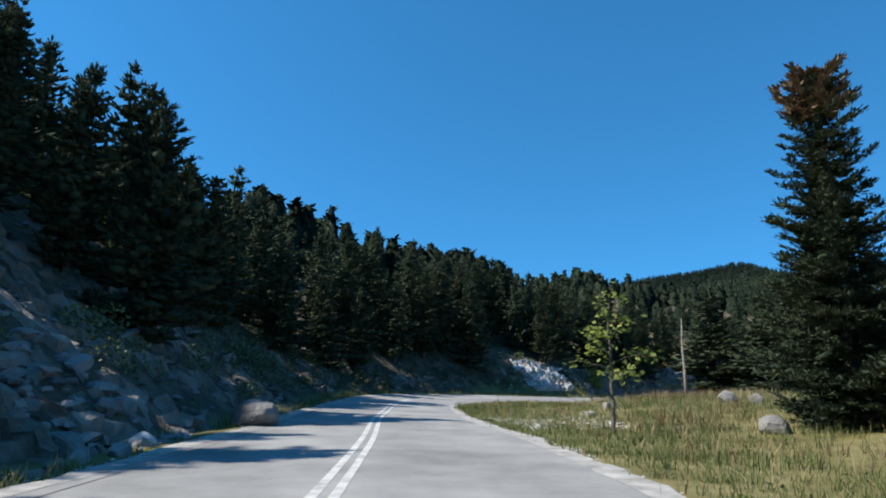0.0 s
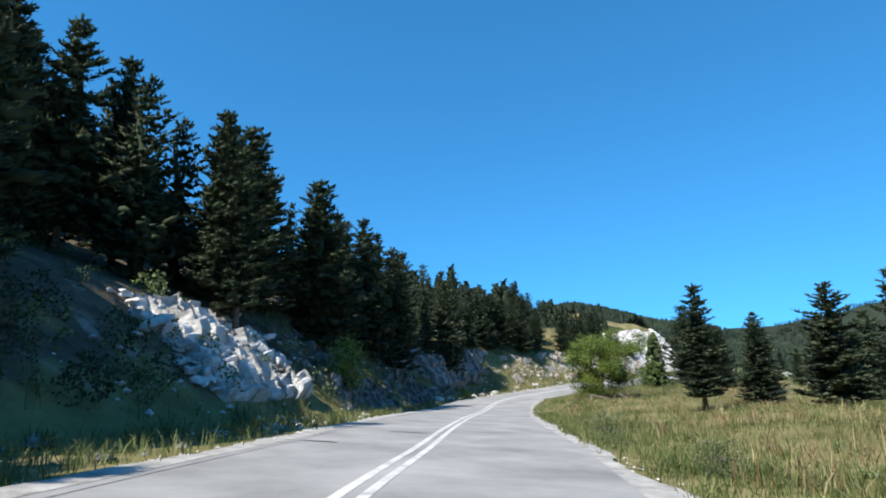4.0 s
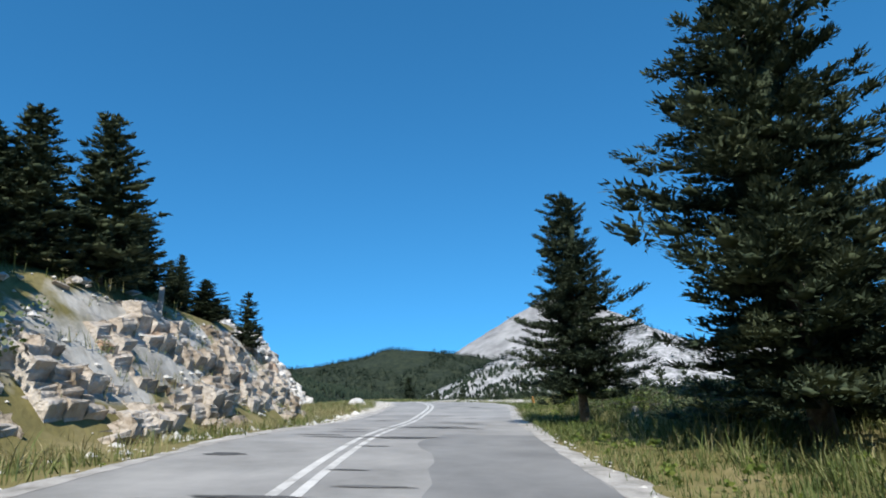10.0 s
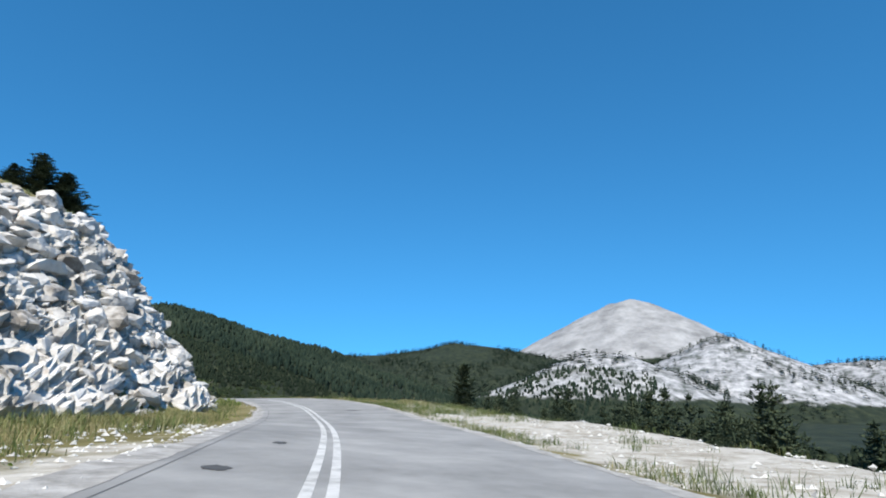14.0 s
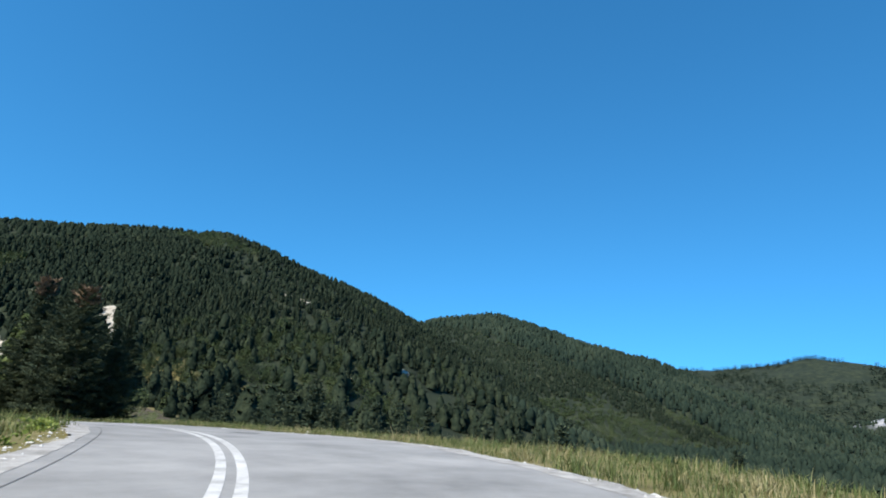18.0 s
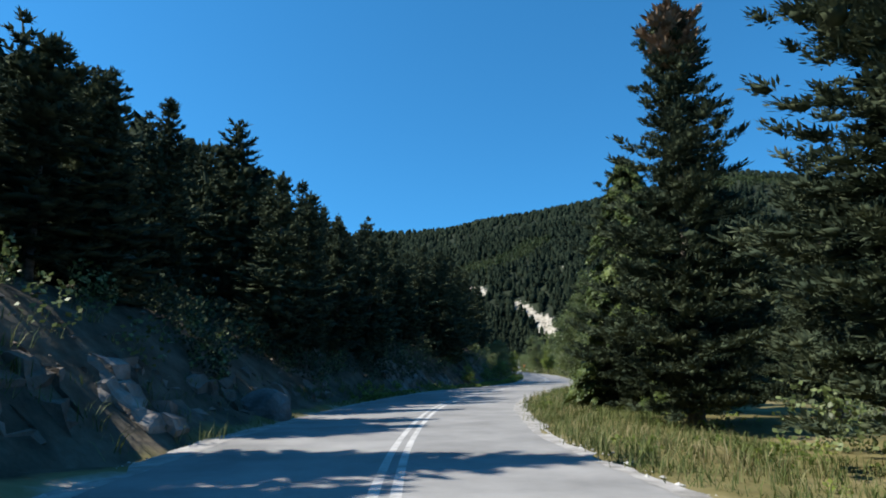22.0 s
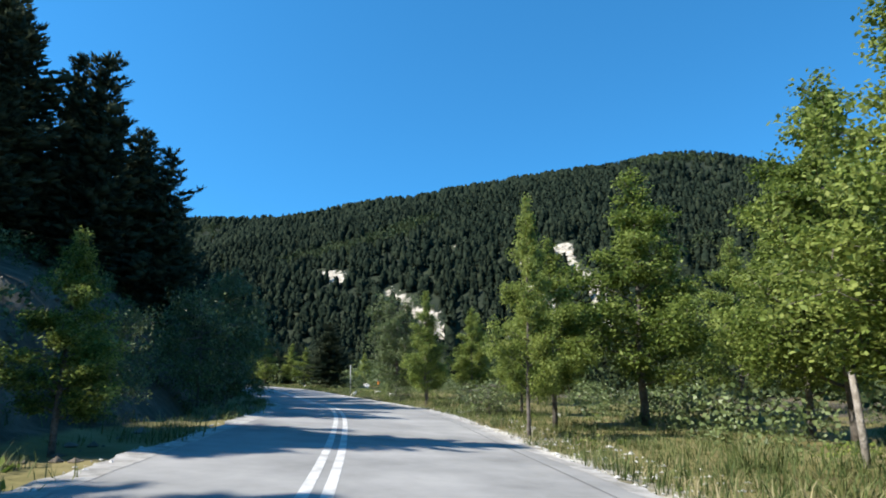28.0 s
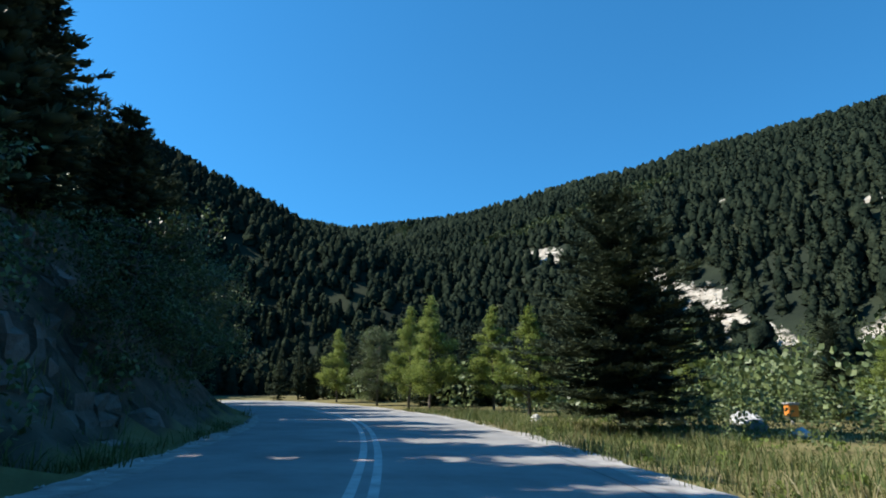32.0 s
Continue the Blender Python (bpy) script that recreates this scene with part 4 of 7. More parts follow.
for x_, y_, top_ in [(-14.6, 22.1, 13), (-11.9, 22.8, 11.6), (-16.3, 19.6, 13.9), (-8.8, 67.5, 14.8), (-7.1, 67.7, 12.2), (-1.4, 75.5, 14.4), (-4.5, 78.6, 16.1), (3.4, 86.5, 17.5), (12.9, 87.3, 14.1), (-14.5, 62.9, 15.7), (-8.5, 64, 13.9), (2.3, 73.1, 12.6), (167.6, 274.9, 10.8), (168.8, 279.3, 10.7), (169.9, 287.8, 10.5), (171.6, 293.7, 9.6), (161.4, 215.4, 13.4), (159.1, 239.1, 12.7), (157, 229, 11.3), (161.5, 359.7, 10.2), (161.7, 356.4, 10.6), (167.2, 333.8, 11.8), (161, 350.6, 14.1), (159.4, 249.9, 12.3), (57.9, 120.3, 12.4), (44.4, 111.4, 11.2), (41.2, 110.6, 10.1), (76.7, 123.6, 10.6), (88, 127.1, 11.6), (85.2, 127.4, 10.6), (93.2, 129.6, 9.6), (97, 130.4, 8.6), (83, 129.5, 11), (99, 132.5, 9), (61.8, 121.4, 11.6), (66, 122, 10.3), (84, 127.6, 9.4), (91.5, 129.2, 9.2), (95.5, 129.4, 7.6), (47.5, 113.6, 11), (52.5, 117, 11.5), (14.2, 91.4, 15.3), (32.6, 103.4, 12.2), (29, 101.4, 12.5), (36.4, 107.5, 13), (25, 99, 13.5), (160, 260.5, 10.5), (163.6, 238.2, 8.3), (170.3, 282.5, 9.5), (171.3, 325.6, 7.7), (169, 323, 11.6), (166, 274, 11.6), (168, 268.5, 9.5), (165.5, 262.5, 8.8), (163.5, 255.5, 7.3), (164.8, 249, 7.9), (169.5, 277.5, 9.5), (162, 268, 12.1), (75.4, 133.3, 16.6), (72, 128, 13.3), (77.4, 133.1, 14.7), (82.8, 140.3, 18.6), (70.5, 123.5, 9.8), (81, 126, 9), (6.3, 91.6, 19.6), (8.9, 92.5, 18.4), (3.5, 92, 19), (-18.6, 54.8, 14.7), (-16, 56.3, 12.8), (-12.8, 57.7, 13.2), (-10.3, 58.5, 12.3)]:
    fir(x_, y_, top_ - float(ground_z(x_, y_)[0]), "tall fir on the edge of the cutting", "firs on the edge", wide=1.0 if top_ - float(ground_z(x_, y_)[0]) > 8 else 1.35)


def slope_forest():
    """The wood behind the first rows."""
    rg = np.random.default_rng(12)
    x, y = scatter(9000, -160, 250, -60, 520, rg)
    z, st, d, sm = land(x, y)
    u = -d - WL
    keep = (d < 0) & (u > table(sm, FOOT) + table(sm, "-2:16 8:14 9:12 12:18 16:30 17:70 19:70 19.4:16 37:17")) & (u < 150) & (rg.random(len(x)) < table(sm, "-2:1 7:.9 9:.35 10:.3 11:.06 12:.015 16:.01 18:0 19:.3 20:1 37:1") * np.where(u < 60, 1.0, 0.8))
    keep &= ~((x > 80) & (x < 170) & (y < 215) & (u < 90) & (sm < 19.3) & (sm > 10.5) & (rg.random(len(x)) < 0.95))
    x, y = x[keep], y[keep]
    hs = rg.uniform(7.5, 14.0, len(x)) * table(sm[keep], "-2:.75 1.5:.8 3:1 6:.9 9:.65 17:.6 20:.95 37:1")
    edge = u[keep] - table(sm[keep], FOOT) < 30
    forest_mesh("slope_forest", x[edge], y[edge], hs[edge], "dark firs of the forest behind the first rows", M_FIR, BACK_KINDS, True)
    forest_mesh("slope_forest", x[~edge], y[~edge], hs[~edge], "dense dark fir forest climbing the hillside", M_DARKENED_WOODS, PAD_MID, True)

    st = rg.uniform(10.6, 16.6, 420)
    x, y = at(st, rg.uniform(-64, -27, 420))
    forest_mesh("slope_forest", x, y, rg.uniform(3.0, 6.0, 420), "low firs on the back of the rocky rise", M_DARKENED_WOODS, PAD_MID, True)


slope_forest()


def hill_forest():
    rg = np.random.default_rng(13)
    x, y = scatter(50000, -200, 760, 385, 900, rg)
    x, y = np.append(x, rg.uniform(60, 300, 6200)), np.append(y, rg.uniform(398, 575, 6200))
    z, st, d, sm = land(x, y)
    clear = fnoise(x / 26, y / 26, 3, 41)
    keep = (np.abs(d) > np.where(d > 0, 28, 20)) & (z > -22) & (clear > -0.95) & (rg.random(len(x)) < np.where(y < 660, 0.85, 0.45))
    keep &= (y < np.interp(x, [-200, 32, 140, 331, 500, 590, 640, 760], [760, 760, 715, 640, 662, 690, 890, 890]))
    keep &= scar(x, y) > 0.6
    x, y, z = x[keep], y[keep], z[keep]
    green = (fnoise(x / 45, y / 45, 2, 42) + smooth(30, -10, z) * np.where((y < 470) & (x > 175) & (x < 270), 0.7, 0.4) > 0.42)
    hs = rg.uniform(3.0, 5.4, len(x))
    close = y < 470
    hs[close] *= 1.1
    a = ~green & close
    forest_mesh("hill_forest", x[a], y[a], hs[a], "dark firs on the lower flank of the hill", M_DARKENED_WOODS, PAD_MID, True)
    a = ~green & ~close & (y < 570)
    forest_mesh("hill_forest", x[a], y[a], hs[a], "dark firs half way up the hill", M_DARKENED_WOODS, PAD_HILL, True)
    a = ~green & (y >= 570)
    forest_mesh("hill_forest", x[a], y[a], hs[a], "dark fir forest covering the whole hill", M_DARKENED_WOODS, PAD_FAR, True)
    a = green & close
    forest_mesh("hill_broadleaf", x[a], y[a], hs[a] * 0.75, "brighter green broadleaf trees round the landslips", M_HILLGREEN, LEAFY_PADS)
    a = green & ~close
    forest_mesh("hill_broadleaf", x[a], y[a], hs[a] * 0.75, "brighter green broadleaf trees low on the hill", M_HILLGREEN, FAR_ROUND)
    x, y = scatter(4200, 100, 760, 870, 1090, rg)
    forest_mesh("back_forest", x, y, rg.uniform(8, 13, len(x)), "dark forest on the round hill behind", M_DIMMED_FARWOODS, FAR_FIRS)


hill_forest()


def far_forest():
    rg = np.random.default_rng(14)
    x, y = scatter(32000, 420, 1500, 100, 1000, rg)
    z, st, d, sm = land(x, y)
    keep = (z > -40) & (fnoise(x / 60, y / 60, 3, 43) > -0.5) & ~((x < 760) & (y > 385)) & ((y > 520) | (rg.random(len(x)) < 0.35) | (x < 900))
    x, y = x[keep], y[keep]
    forest_mesh("far_forest", x, y, rg.uniform(5.5, 10.5, len(x)), "far mixed forest on the next hill", M_DIMMED_FARWOODS, PAD_FAR, True)
    x, y = scatter(16000, 1500, 3000, -1000, 1300, rg)
    z, st, d, sm = land(x, y)
    rocky = ridged(x, y, CRAGS[1:]) > ridged(x, y, RIDGES) - 5
    keep = np.where(rocky, (fnoise(x / 110, y / 110, 3, 44) > 0.08) | (rg.random(len(x)) < 0.12), fnoise(x / 110, y / 110, 3, 45) > -0.35) & (z > -24)
    keep &= ~((np.hypot(x - 2405, y - 822) < 150))
    x, y = x[keep], y[keep]
    forest_mesh("mountain_forest", x, y, rg.uniform(10, 20, len(x)), "dark woods scattered over the rocky far mountains", M_DIMMED_FARWOODS, [far_fir(450 + i, 3, 4, 0.34) for i in range(3)])
    # the valley below the road
    x, y = scatter(9000, 150, 480, -60, 420, rg)
    z, st, d, sm = land(x, y)
    keep = (d > 30 + 14 * fnoise(x / 20, y / 20, 2, 47)) & (d > table(sm, '-2:70 6:80 9:45 12:40 14:34 18:28 20:26 37:30')) & (rg.random(len(x)) < np.where(y > 320, 0.3, 0.4))
    keep &= scar(x, y) > 0.6
    x, y = x[keep], y[keep]
    d, sm = land(x, y)[2:]
    edge = (d < 55) & (sm > 17.5) & (sm < 23.5)
    close = (d < 75) & ~edge
    hs = rg.uniform(3.5, 11, edge.sum())
    forest_mesh("valley_forest", x[edge], y[edge], hs, "firs on the slope right below the bend", M_FIR, BACK_KINDS, True)
    x, y, close = x[~edge], y[~edge], close[~edge]
    forest_mesh("valley_forest", x[close], y[close], rg.uniform(3.5, 11, close.sum()), "firs on the slope just below the road", M_DARKENED_WOODS, PAD_MID, True)
    forest_mesh("valley_forest", x[~close], y[~close], rg.uniform(4, 11, (~close).sum()), "firs filling the valley below the road", M_DARKENED_WOODS, PAD_HILL, True)
    x, y = at(rg.uniform(35.0, 37, 110), rg.uniform(9, 30, 110))
    forest_mesh("bend_forest", x, y, rg.uniform(4, 8, 110), "dark firs close behind the bend", M_FIR, BACK_KINDS, True)
    x, y = scatter(2600, 200, 330, 300, 430, rg)
    z, st, d, sm = land(x, y)
    keep = (d > 24) & (rg.random(len(x)) < 0.4)
    keep &= scar(x, y) > 0.6
    x, y = x[keep], y[keep]
    forest_mesh("valley_broadleaf", x, y, rg.uniform(3, 6, len(x)), "green broadleaf trees and bushes in the valley", M_HILLGREEN, MID_ROUND)


far_forest()

# ---- rock faces and stones ----
def cells(x, y, k=0):
    """For each place the random value of the nearest cell, and the distance to the cell's edge."""
    i, j = np.floor(x), np.floor(y)
    best, second = np.full(x.shape, 9.0), np.full(x.shape, 9.0)
    val = np.zeros(x.shape)
    tilt = np.zeros(x.shape)
    for a in (-1, 0, 1):
        for b in (-1, 0, 1):
            px, py = i + a + hashed(i + a, j + b, k + 1), j + b + hashed(i + a, j + b, k + 2)
            d = np.hypot(x - px, y - py)
            c = hashed(i + a, j + b, k + 3)
            near_ = d < best
            second = np.where(near_, best, np.minimum(second, d))
            tilt = np.where(near_, (x - px) * (hashed(i + a, j + b, k + 4) - 0.5) * 2 + (y - py) * (hashed(i + a, j + b, k + 5) - 0.5) * 2, tilt)
            val = np.where(near_, c, val)
            best = np.where(near_, d, best)
    return val, second - best, tilt


def rock_face(st0, st1, top, mat, label, amp=0.7, cell=1.6, res=0.33, seed=0, out=0.1, rag=0.35, foot_in=0.0, bare=0.2, lay=1.25, bed=0.0, long=1.0, crag=0.0):
    """Broken blocks of limestone over the cut bank between two stations; top: how much of the bank's height they cover."""
    n = max(8, int((st1 - st0) * 14.3 / res))
    st = np.linspace(st0, st1, n)
    foot, cut, steep = foot_of(st) - foot_in, table(st, CUT), table(st, STEEP)
    run = cut * top / steep
    length = np.max(np.hypot(run, cut * top))
    m = max(6, int(length / res))
    p = np.linspace(-0.08, 1.0, m)
    S, Pp = np.meshgrid(st, p, indexing="ij")
    rag_ = 1 + rag * fnoise(S * 2.1, S * 0 + seed, 3, 61 + seed)
    u = foot[:, None] + run[:, None] * Pp * rag_
    x, y = at(S.ravel(), -WL - u.ravel())
    z = land(x, y)[0]
    i = np.clip(np.round((S.ravel() - FIRST) / 0.05).astype(int), 0, len(CL) - 1)
    sl = np.broadcast_to(steep[:, None], S.shape).ravel()
    nrm = np.stack([RIGHT[i, 0] * sl, RIGHT[i, 1] * sl, np.ones(len(i))], 1)
    nrm /= np.linalg.norm(nrm, axis=1)[:, None]
    a, b = S.ravel() * 14.3, Pp.ravel() * length
    wx = a + 0.5 * fnoise(a / 1.3, b / 1.3, 3, 71 + seed)
    wy = b * lay + 0.5 * fnoise(a / 1.3, b / 1.3, 3, 73 + seed) + 0.18 * a
    wx = wx / long
    v1, e1, t1 = cells(wx / cell, wy / cell, seed)
    v2, e2, t2 = cells(wx / cell * 2.3, wy / cell * 2.3, seed + 10)
    v3, _, t3 = cells(wx / cell * 5.1, wy / cell * 5.1, seed + 20)
    disp = out + amp * (0.75 * v1 + 0.35 * t1 + 0.45 * v2 + 0.16 * t2 + 0.24 * v3 + 0.14 * t3 - 0.4 - 0.35 * np.exp(-e1 * 9) - 0.22 * np.exp(-e2 * 8)) + (0.14 + 0.15 * amp) * fnoise(a / 0.9, b / 0.9, 4, seed + 5)
    if crag:
        # massive weathered rock: ribs and hollows, broken only here and there
        r1 = 1 - 2.4 * np.abs(fnoise(wx / 3.2, wy / 2.4, 4, seed + 40))
        r2 = 1 - 2.4 * np.abs(fnoise(wx / 1.1 + 9, wy / 0.9, 3, seed + 41))
        disp = out + crag * (0.75 * r1 + 0.32 * r2 + 0.45 * v1 + 0.3 * t1 - 0.75 - 0.3 * np.exp(-e1 * 7)) + 0.16 * fnoise(a / 0.35, b / 0.35, 3, seed + 42)
    if bed:
        # beds: ledges that jut out over a shadowed joint, broken off here and there
        lb = b / 1.25 + 0.05 * a / 1.25 + 0.55 * fnoise(a / 7, b / 9, 3, seed + 90)
        fr, no = lb - np.floor(lb), np.floor(lb)
        disp += bed * (fr ** 1.5 - 0.45) * (0.4 + 0.9 * vnoise(a / 2.6 + 31 * no, no * 7.3, seed + 91)) - 0.35 * bed * np.exp(-((fr - 0.02) / 0.07) ** 2)
        disp += 0.8 * bed * (hashed(no, no * 3.1, seed + 92) - 0.5) + 0.55 * fnoise(a / 6, b / 6, 2, seed + 93)
    edge = np.minimum(smooth(0, 0.06, (Pp - p[0])), smooth(0, 0.14, 1 - Pp)) * np.minimum(smooth(0, 0.16, S - st0), smooth(0, 0.16, st1 - S))
    cover = fnoise(S.ravel() * 1.9, Pp.ravel() * 2.2 + seed, 3, 80 + seed)
    disp = disp * edge.ravel() - 0.8 * (1 - edge.ravel()) - 0.9 * smooth(bare, bare + 0.35, cover) * (rag > 0.2)
    v = np.stack([x, y, z], 1) + nrm * disp[:, None]
    k = np.arange(n * m).reshape(n, m)
    f = np.stack([k[:-1, :-1], k[1:, :-1], k[1:, 1:], k[:-1, 1:]], 2).reshape(-1, 4)
    f = np.vstack([f[:, :3], f[:, [0, 2, 3]]])
    return thing("rock_face", label, "rock", kind="structure", data=mesh_of("rock_face", v, f, mat))


rock_face(-0.9, 1.0, 0.9, M_EARTH, "dark earthy rock face in the shade above the road", 0.6, 1.1, 0.22, 40, 0.0)
rock_face(1.0, 2.4, 0.7, M_EARTH, "low brown rock scree at the foot of the bank", 0.45, 1.0, 0.34, 41, -0.05)
rock_face(5.3, 6.05, 0.75, M_OUTCROP, "white and grey limestone outcrop beside the road", 0.8, 1.5, 0.13, 1, 0.15, 0.15, foot_in=-1.0, lay=0.8, bed=0.3)
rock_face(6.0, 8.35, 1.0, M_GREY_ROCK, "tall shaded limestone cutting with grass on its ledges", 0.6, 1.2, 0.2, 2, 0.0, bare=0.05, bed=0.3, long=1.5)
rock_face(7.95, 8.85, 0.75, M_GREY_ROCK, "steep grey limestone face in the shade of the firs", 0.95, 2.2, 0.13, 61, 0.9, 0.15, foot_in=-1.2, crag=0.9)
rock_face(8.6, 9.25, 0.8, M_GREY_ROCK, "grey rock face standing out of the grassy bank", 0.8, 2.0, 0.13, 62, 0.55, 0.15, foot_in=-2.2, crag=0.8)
rock_face(8.2, 9.3, 0.95, M_MIXED_ROCK, "broken white limestone bank with patches of dry grass", 0.65, 1.3, 0.18, 3, 0.05, bare=-0.05, crag=0.6)
rock_face(9.1, 10.5, 1.0, M_MIXED_ROCK, "grey white limestone bank with tufts on its ledges", 0.45, 2.0, 0.17, 31, 0.15, 0.25, bare=0.0, lay=0.8, crag=0.7)
rock_face(10.2, 13.0, 1.0, M_MIXED_ROCK, "pale limestone cutting with pinkish weathered blocks", 0.42, 2.4, 0.12, 4, 0.15, 0.3, bare=0.05, lay=0.8, crag=0.8)
rock_face(12.7, 17.75, 1.0, M_WHITE_ROCK, "high bare white limestone face of broken blocks", 0.8, 1.5, 0.14, 5, 0.0, 0.05, lay=1.6, bed=0.45, long=1.5)
rock_face(20.5, 22.4, 1.0, M_SHADED_CRAG, "limestone crag beside the road, coloured grey blue for its shade", 1.0, 2.3, 0.14, 6, 0.4, 0.1, lay=0.75, bed=0.15)
rock_face(30.2, 33.4, 0.95, M_EARTH, "shaded grey rock bank above the bend", 0.7, 1.4, 0.22, 7, 0.0, bed=0.25)
for k_, (a_, b_) in enumerate([(-1.3, 1.7), (22.5, 24.2), (24.6, 26.4), (2.6, 4.6)]):
    rock_face(a_, b_, 0.7, M_EARTH, "shaded earthy bank with grey rock showing", 0.5, 1.2, 0.24, 50 + k_, -0.1)


def chips(count, planes):
    """Shapes of angular stones: a ball cut flat on all sides; places and faces."""
    bm = bmesh.new()
    bmesh.ops.create_icosphere(bm, subdivisions=2, radius=0.72)
    v = np.array([p.co for p in bm.verts])
    f = np.array([[p.index for p in q.verts] for q in bm.faces])
    bm.free()
    rg = np.random.default_rng(310)
    out = []
    for _ in range(count):
        w = v.copy()
        n = np.vstack([np.vstack([np.eye(3), -np.eye(3)]) + rg.normal(0, 0.28, (6, 3)), rg.normal(0, 1, (planes, 3))])
        n /= np.linalg.norm(n, axis=1)[:, None]
        for nn, lim in zip(n, np.append(rg.uniform(0.32, 0.46, 6), rg.uniform(0.36, 0.5, planes))):
            w -= np.clip(w @ nn - lim, 0, None)[:, None] * nn
        out.append(w)
    return np.array(out), f


CHIPS, CHIP_FACES = chips(14, 5)


def rock_blocks(st0, st1, p0, p1, n, s0, s1, mat, label, seed, dip=0.12, proud=0.05, patchy=-9.0):
    """Angular blocks bedded into the cut bank between two stations, too many to count, joined."""
    rg = np.random.default_rng(seed)
    st, p = rg.uniform(st0, st1, n), p0 + (p1 - p0) * rg.random(n)
    keep = fnoise(st * 1.9, p * 2.6 + seed, 3, seed) > patchy
    st, p = st[keep], p[keep]
    n = len(st)
    cut, steep = table(st, CUT), table(st, STEEP)
    x, y = at(st, -WL - foot_of(st) - cut / steep * p)
    z = land(x, y)[0]
    i = np.clip(np.round((st - FIRST) / 0.05).astype(int), 0, len(CL) - 1)
    s = s0 * (s1 / s0) ** (rg.random(n) ** 1.6)
    v = CHIPS[rg.integers(0, len(CHIPS), n)] * rg.uniform(0.93, 1.07, (n, CHIPS.shape[1], 1))
    v *= (s[:, None] * np.stack([rg.uniform(0.8, 1.9, n), rg.uniform(0.7, 1.2, n), rg.uniform(0.4, 0.85, n)], 1))[:, None]
    a, t1, t2 = rg.normal(0, 0.35, n), rg.normal(dip, 0.14, n), rg.normal(0, 0.16, n)
    vx, vy, vz = v[:, :, 0], v[:, :, 1], v[:, :, 2]
    vx, vz = vx * np.cos(t1)[:, None] - vz * np.sin(t1)[:, None], vx * np.sin(t1)[:, None] + vz * np.cos(t1)[:, None]
    vy, vz = vy * np.cos(t2)[:, None] - vz * np.sin(t2)[:, None], vy * np.sin(t2)[:, None] + vz * np.cos(t2)[:, None]
    vx, vy = vx * np.cos(a)[:, None] - vy * np.sin(a)[:, None], vx * np.sin(a)[:, None] + vy * np.cos(a)[:, None]
    out = np.stack([RIGHT[i, 0] * steep, RIGHT[i, 1] * steep, np.ones(n)], 1)
    out /= np.linalg.norm(out, axis=1)[:, None]
    o = np.stack([x, y, z], 1) + out * (proud + s * rg.uniform(-0.12, 0.2, n))[:, None]
    w = o[:, None] + np.stack([vx * TAN[i, 0, None] + vy * RIGHT[i, 0, None], vx * TAN[i, 1, None] + vy * RIGHT[i, 1, None], vz], 2)
    f = CHIP_FACES[None] + (np.arange(n) * CHIPS.shape[1])[:, None, None]
    return thing("rock_blocks", label, "rock", kind="stuff", data=mesh_of("rock_blocks", w.reshape(-1, 3), f.reshape(-1, 3), mat))


rock_blocks(13.0, 17.5, -0.03, 1.0, 4300, 0.18, 1.5, M_WHITE_ROCK, "tumbled white limestone blocks of the high rock face", 301, 0.16, 0.02)
rock_blocks(10.3, 13.1, -0.03, 1.0, 420, 0.1, 0.5, M_MIXED_ROCK, "pinkish white limestone blocks of the cutting", 302, 0.2, 0.0, 0.0)
rock_blocks(9.4, 10.5, 0.25, 1.0, 320, 0.12, 0.6, M_MIXED_ROCK, "grey white limestone blocks in the grassy bank", 303, 0.2, 0.0, 0.05)
rock_blocks(5.35, 6.0, 0.2, 0.9, 240, 0.2, 1.0, M_OUTCROP, "angular blocks of the white limestone outcrop", 304, 0.25, 0.15)
rock_blocks(20.5, 22.4, -0.03, 0.6, 160, 0.25, 0.9, M_SHADED_CRAG, "grey limestone blocks, coloured dark like the shaded crag", 305, 0.1, 0.1)
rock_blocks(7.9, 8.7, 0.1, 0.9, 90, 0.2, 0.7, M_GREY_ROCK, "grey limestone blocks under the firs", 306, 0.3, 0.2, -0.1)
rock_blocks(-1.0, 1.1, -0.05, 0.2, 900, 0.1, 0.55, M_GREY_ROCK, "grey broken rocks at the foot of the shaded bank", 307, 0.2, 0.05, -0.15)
rock_blocks(1.0, 2.2, -0.05, 0.3, 240, 0.12, 0.5, M_GREY_ROCK, "grey stones at the foot of the earth bank", 308, 0.2, 0.03, 0.05)
rock_blocks(0.3, 2.2, 0.2, 0.8, 300, 0.12, 0.55, M_GREY_ROCK, "loose grey stones in streaks on the earth bank", 309, 0.2, 0.0, 0.2)


def stone_mesh(seed, flat=0.7):
    rg = np.random.default_rng(seed)
    bm = bmesh.new()
    bmesh.ops.create_icosphere(bm, subdivisions=3, radius=0.5)
    n1 = rg.normal(0, 1, (7, 3))
    n1 /= np.linalg.norm(n1, axis=1)[:, None]
    lim = rg.uniform(0.24, 0.4, 7)
    for vtx in bm.verts:
        c = np.array(vtx.co)
        for nn, ll in zip(n1, lim):
            over = c @ nn - ll
            if over > 0:
                c = c - nn * over * 0.97
        c = c * (1 + 0.06 * noise.noise(Vector(c * 6 + seed)))
        vtx.co = (c[0], c[1], c[2] * flat)
    me = bpy.data.meshes.new("stone")
    bm.to_mesh(me)
    bm.free()
    return me


STONES = {}
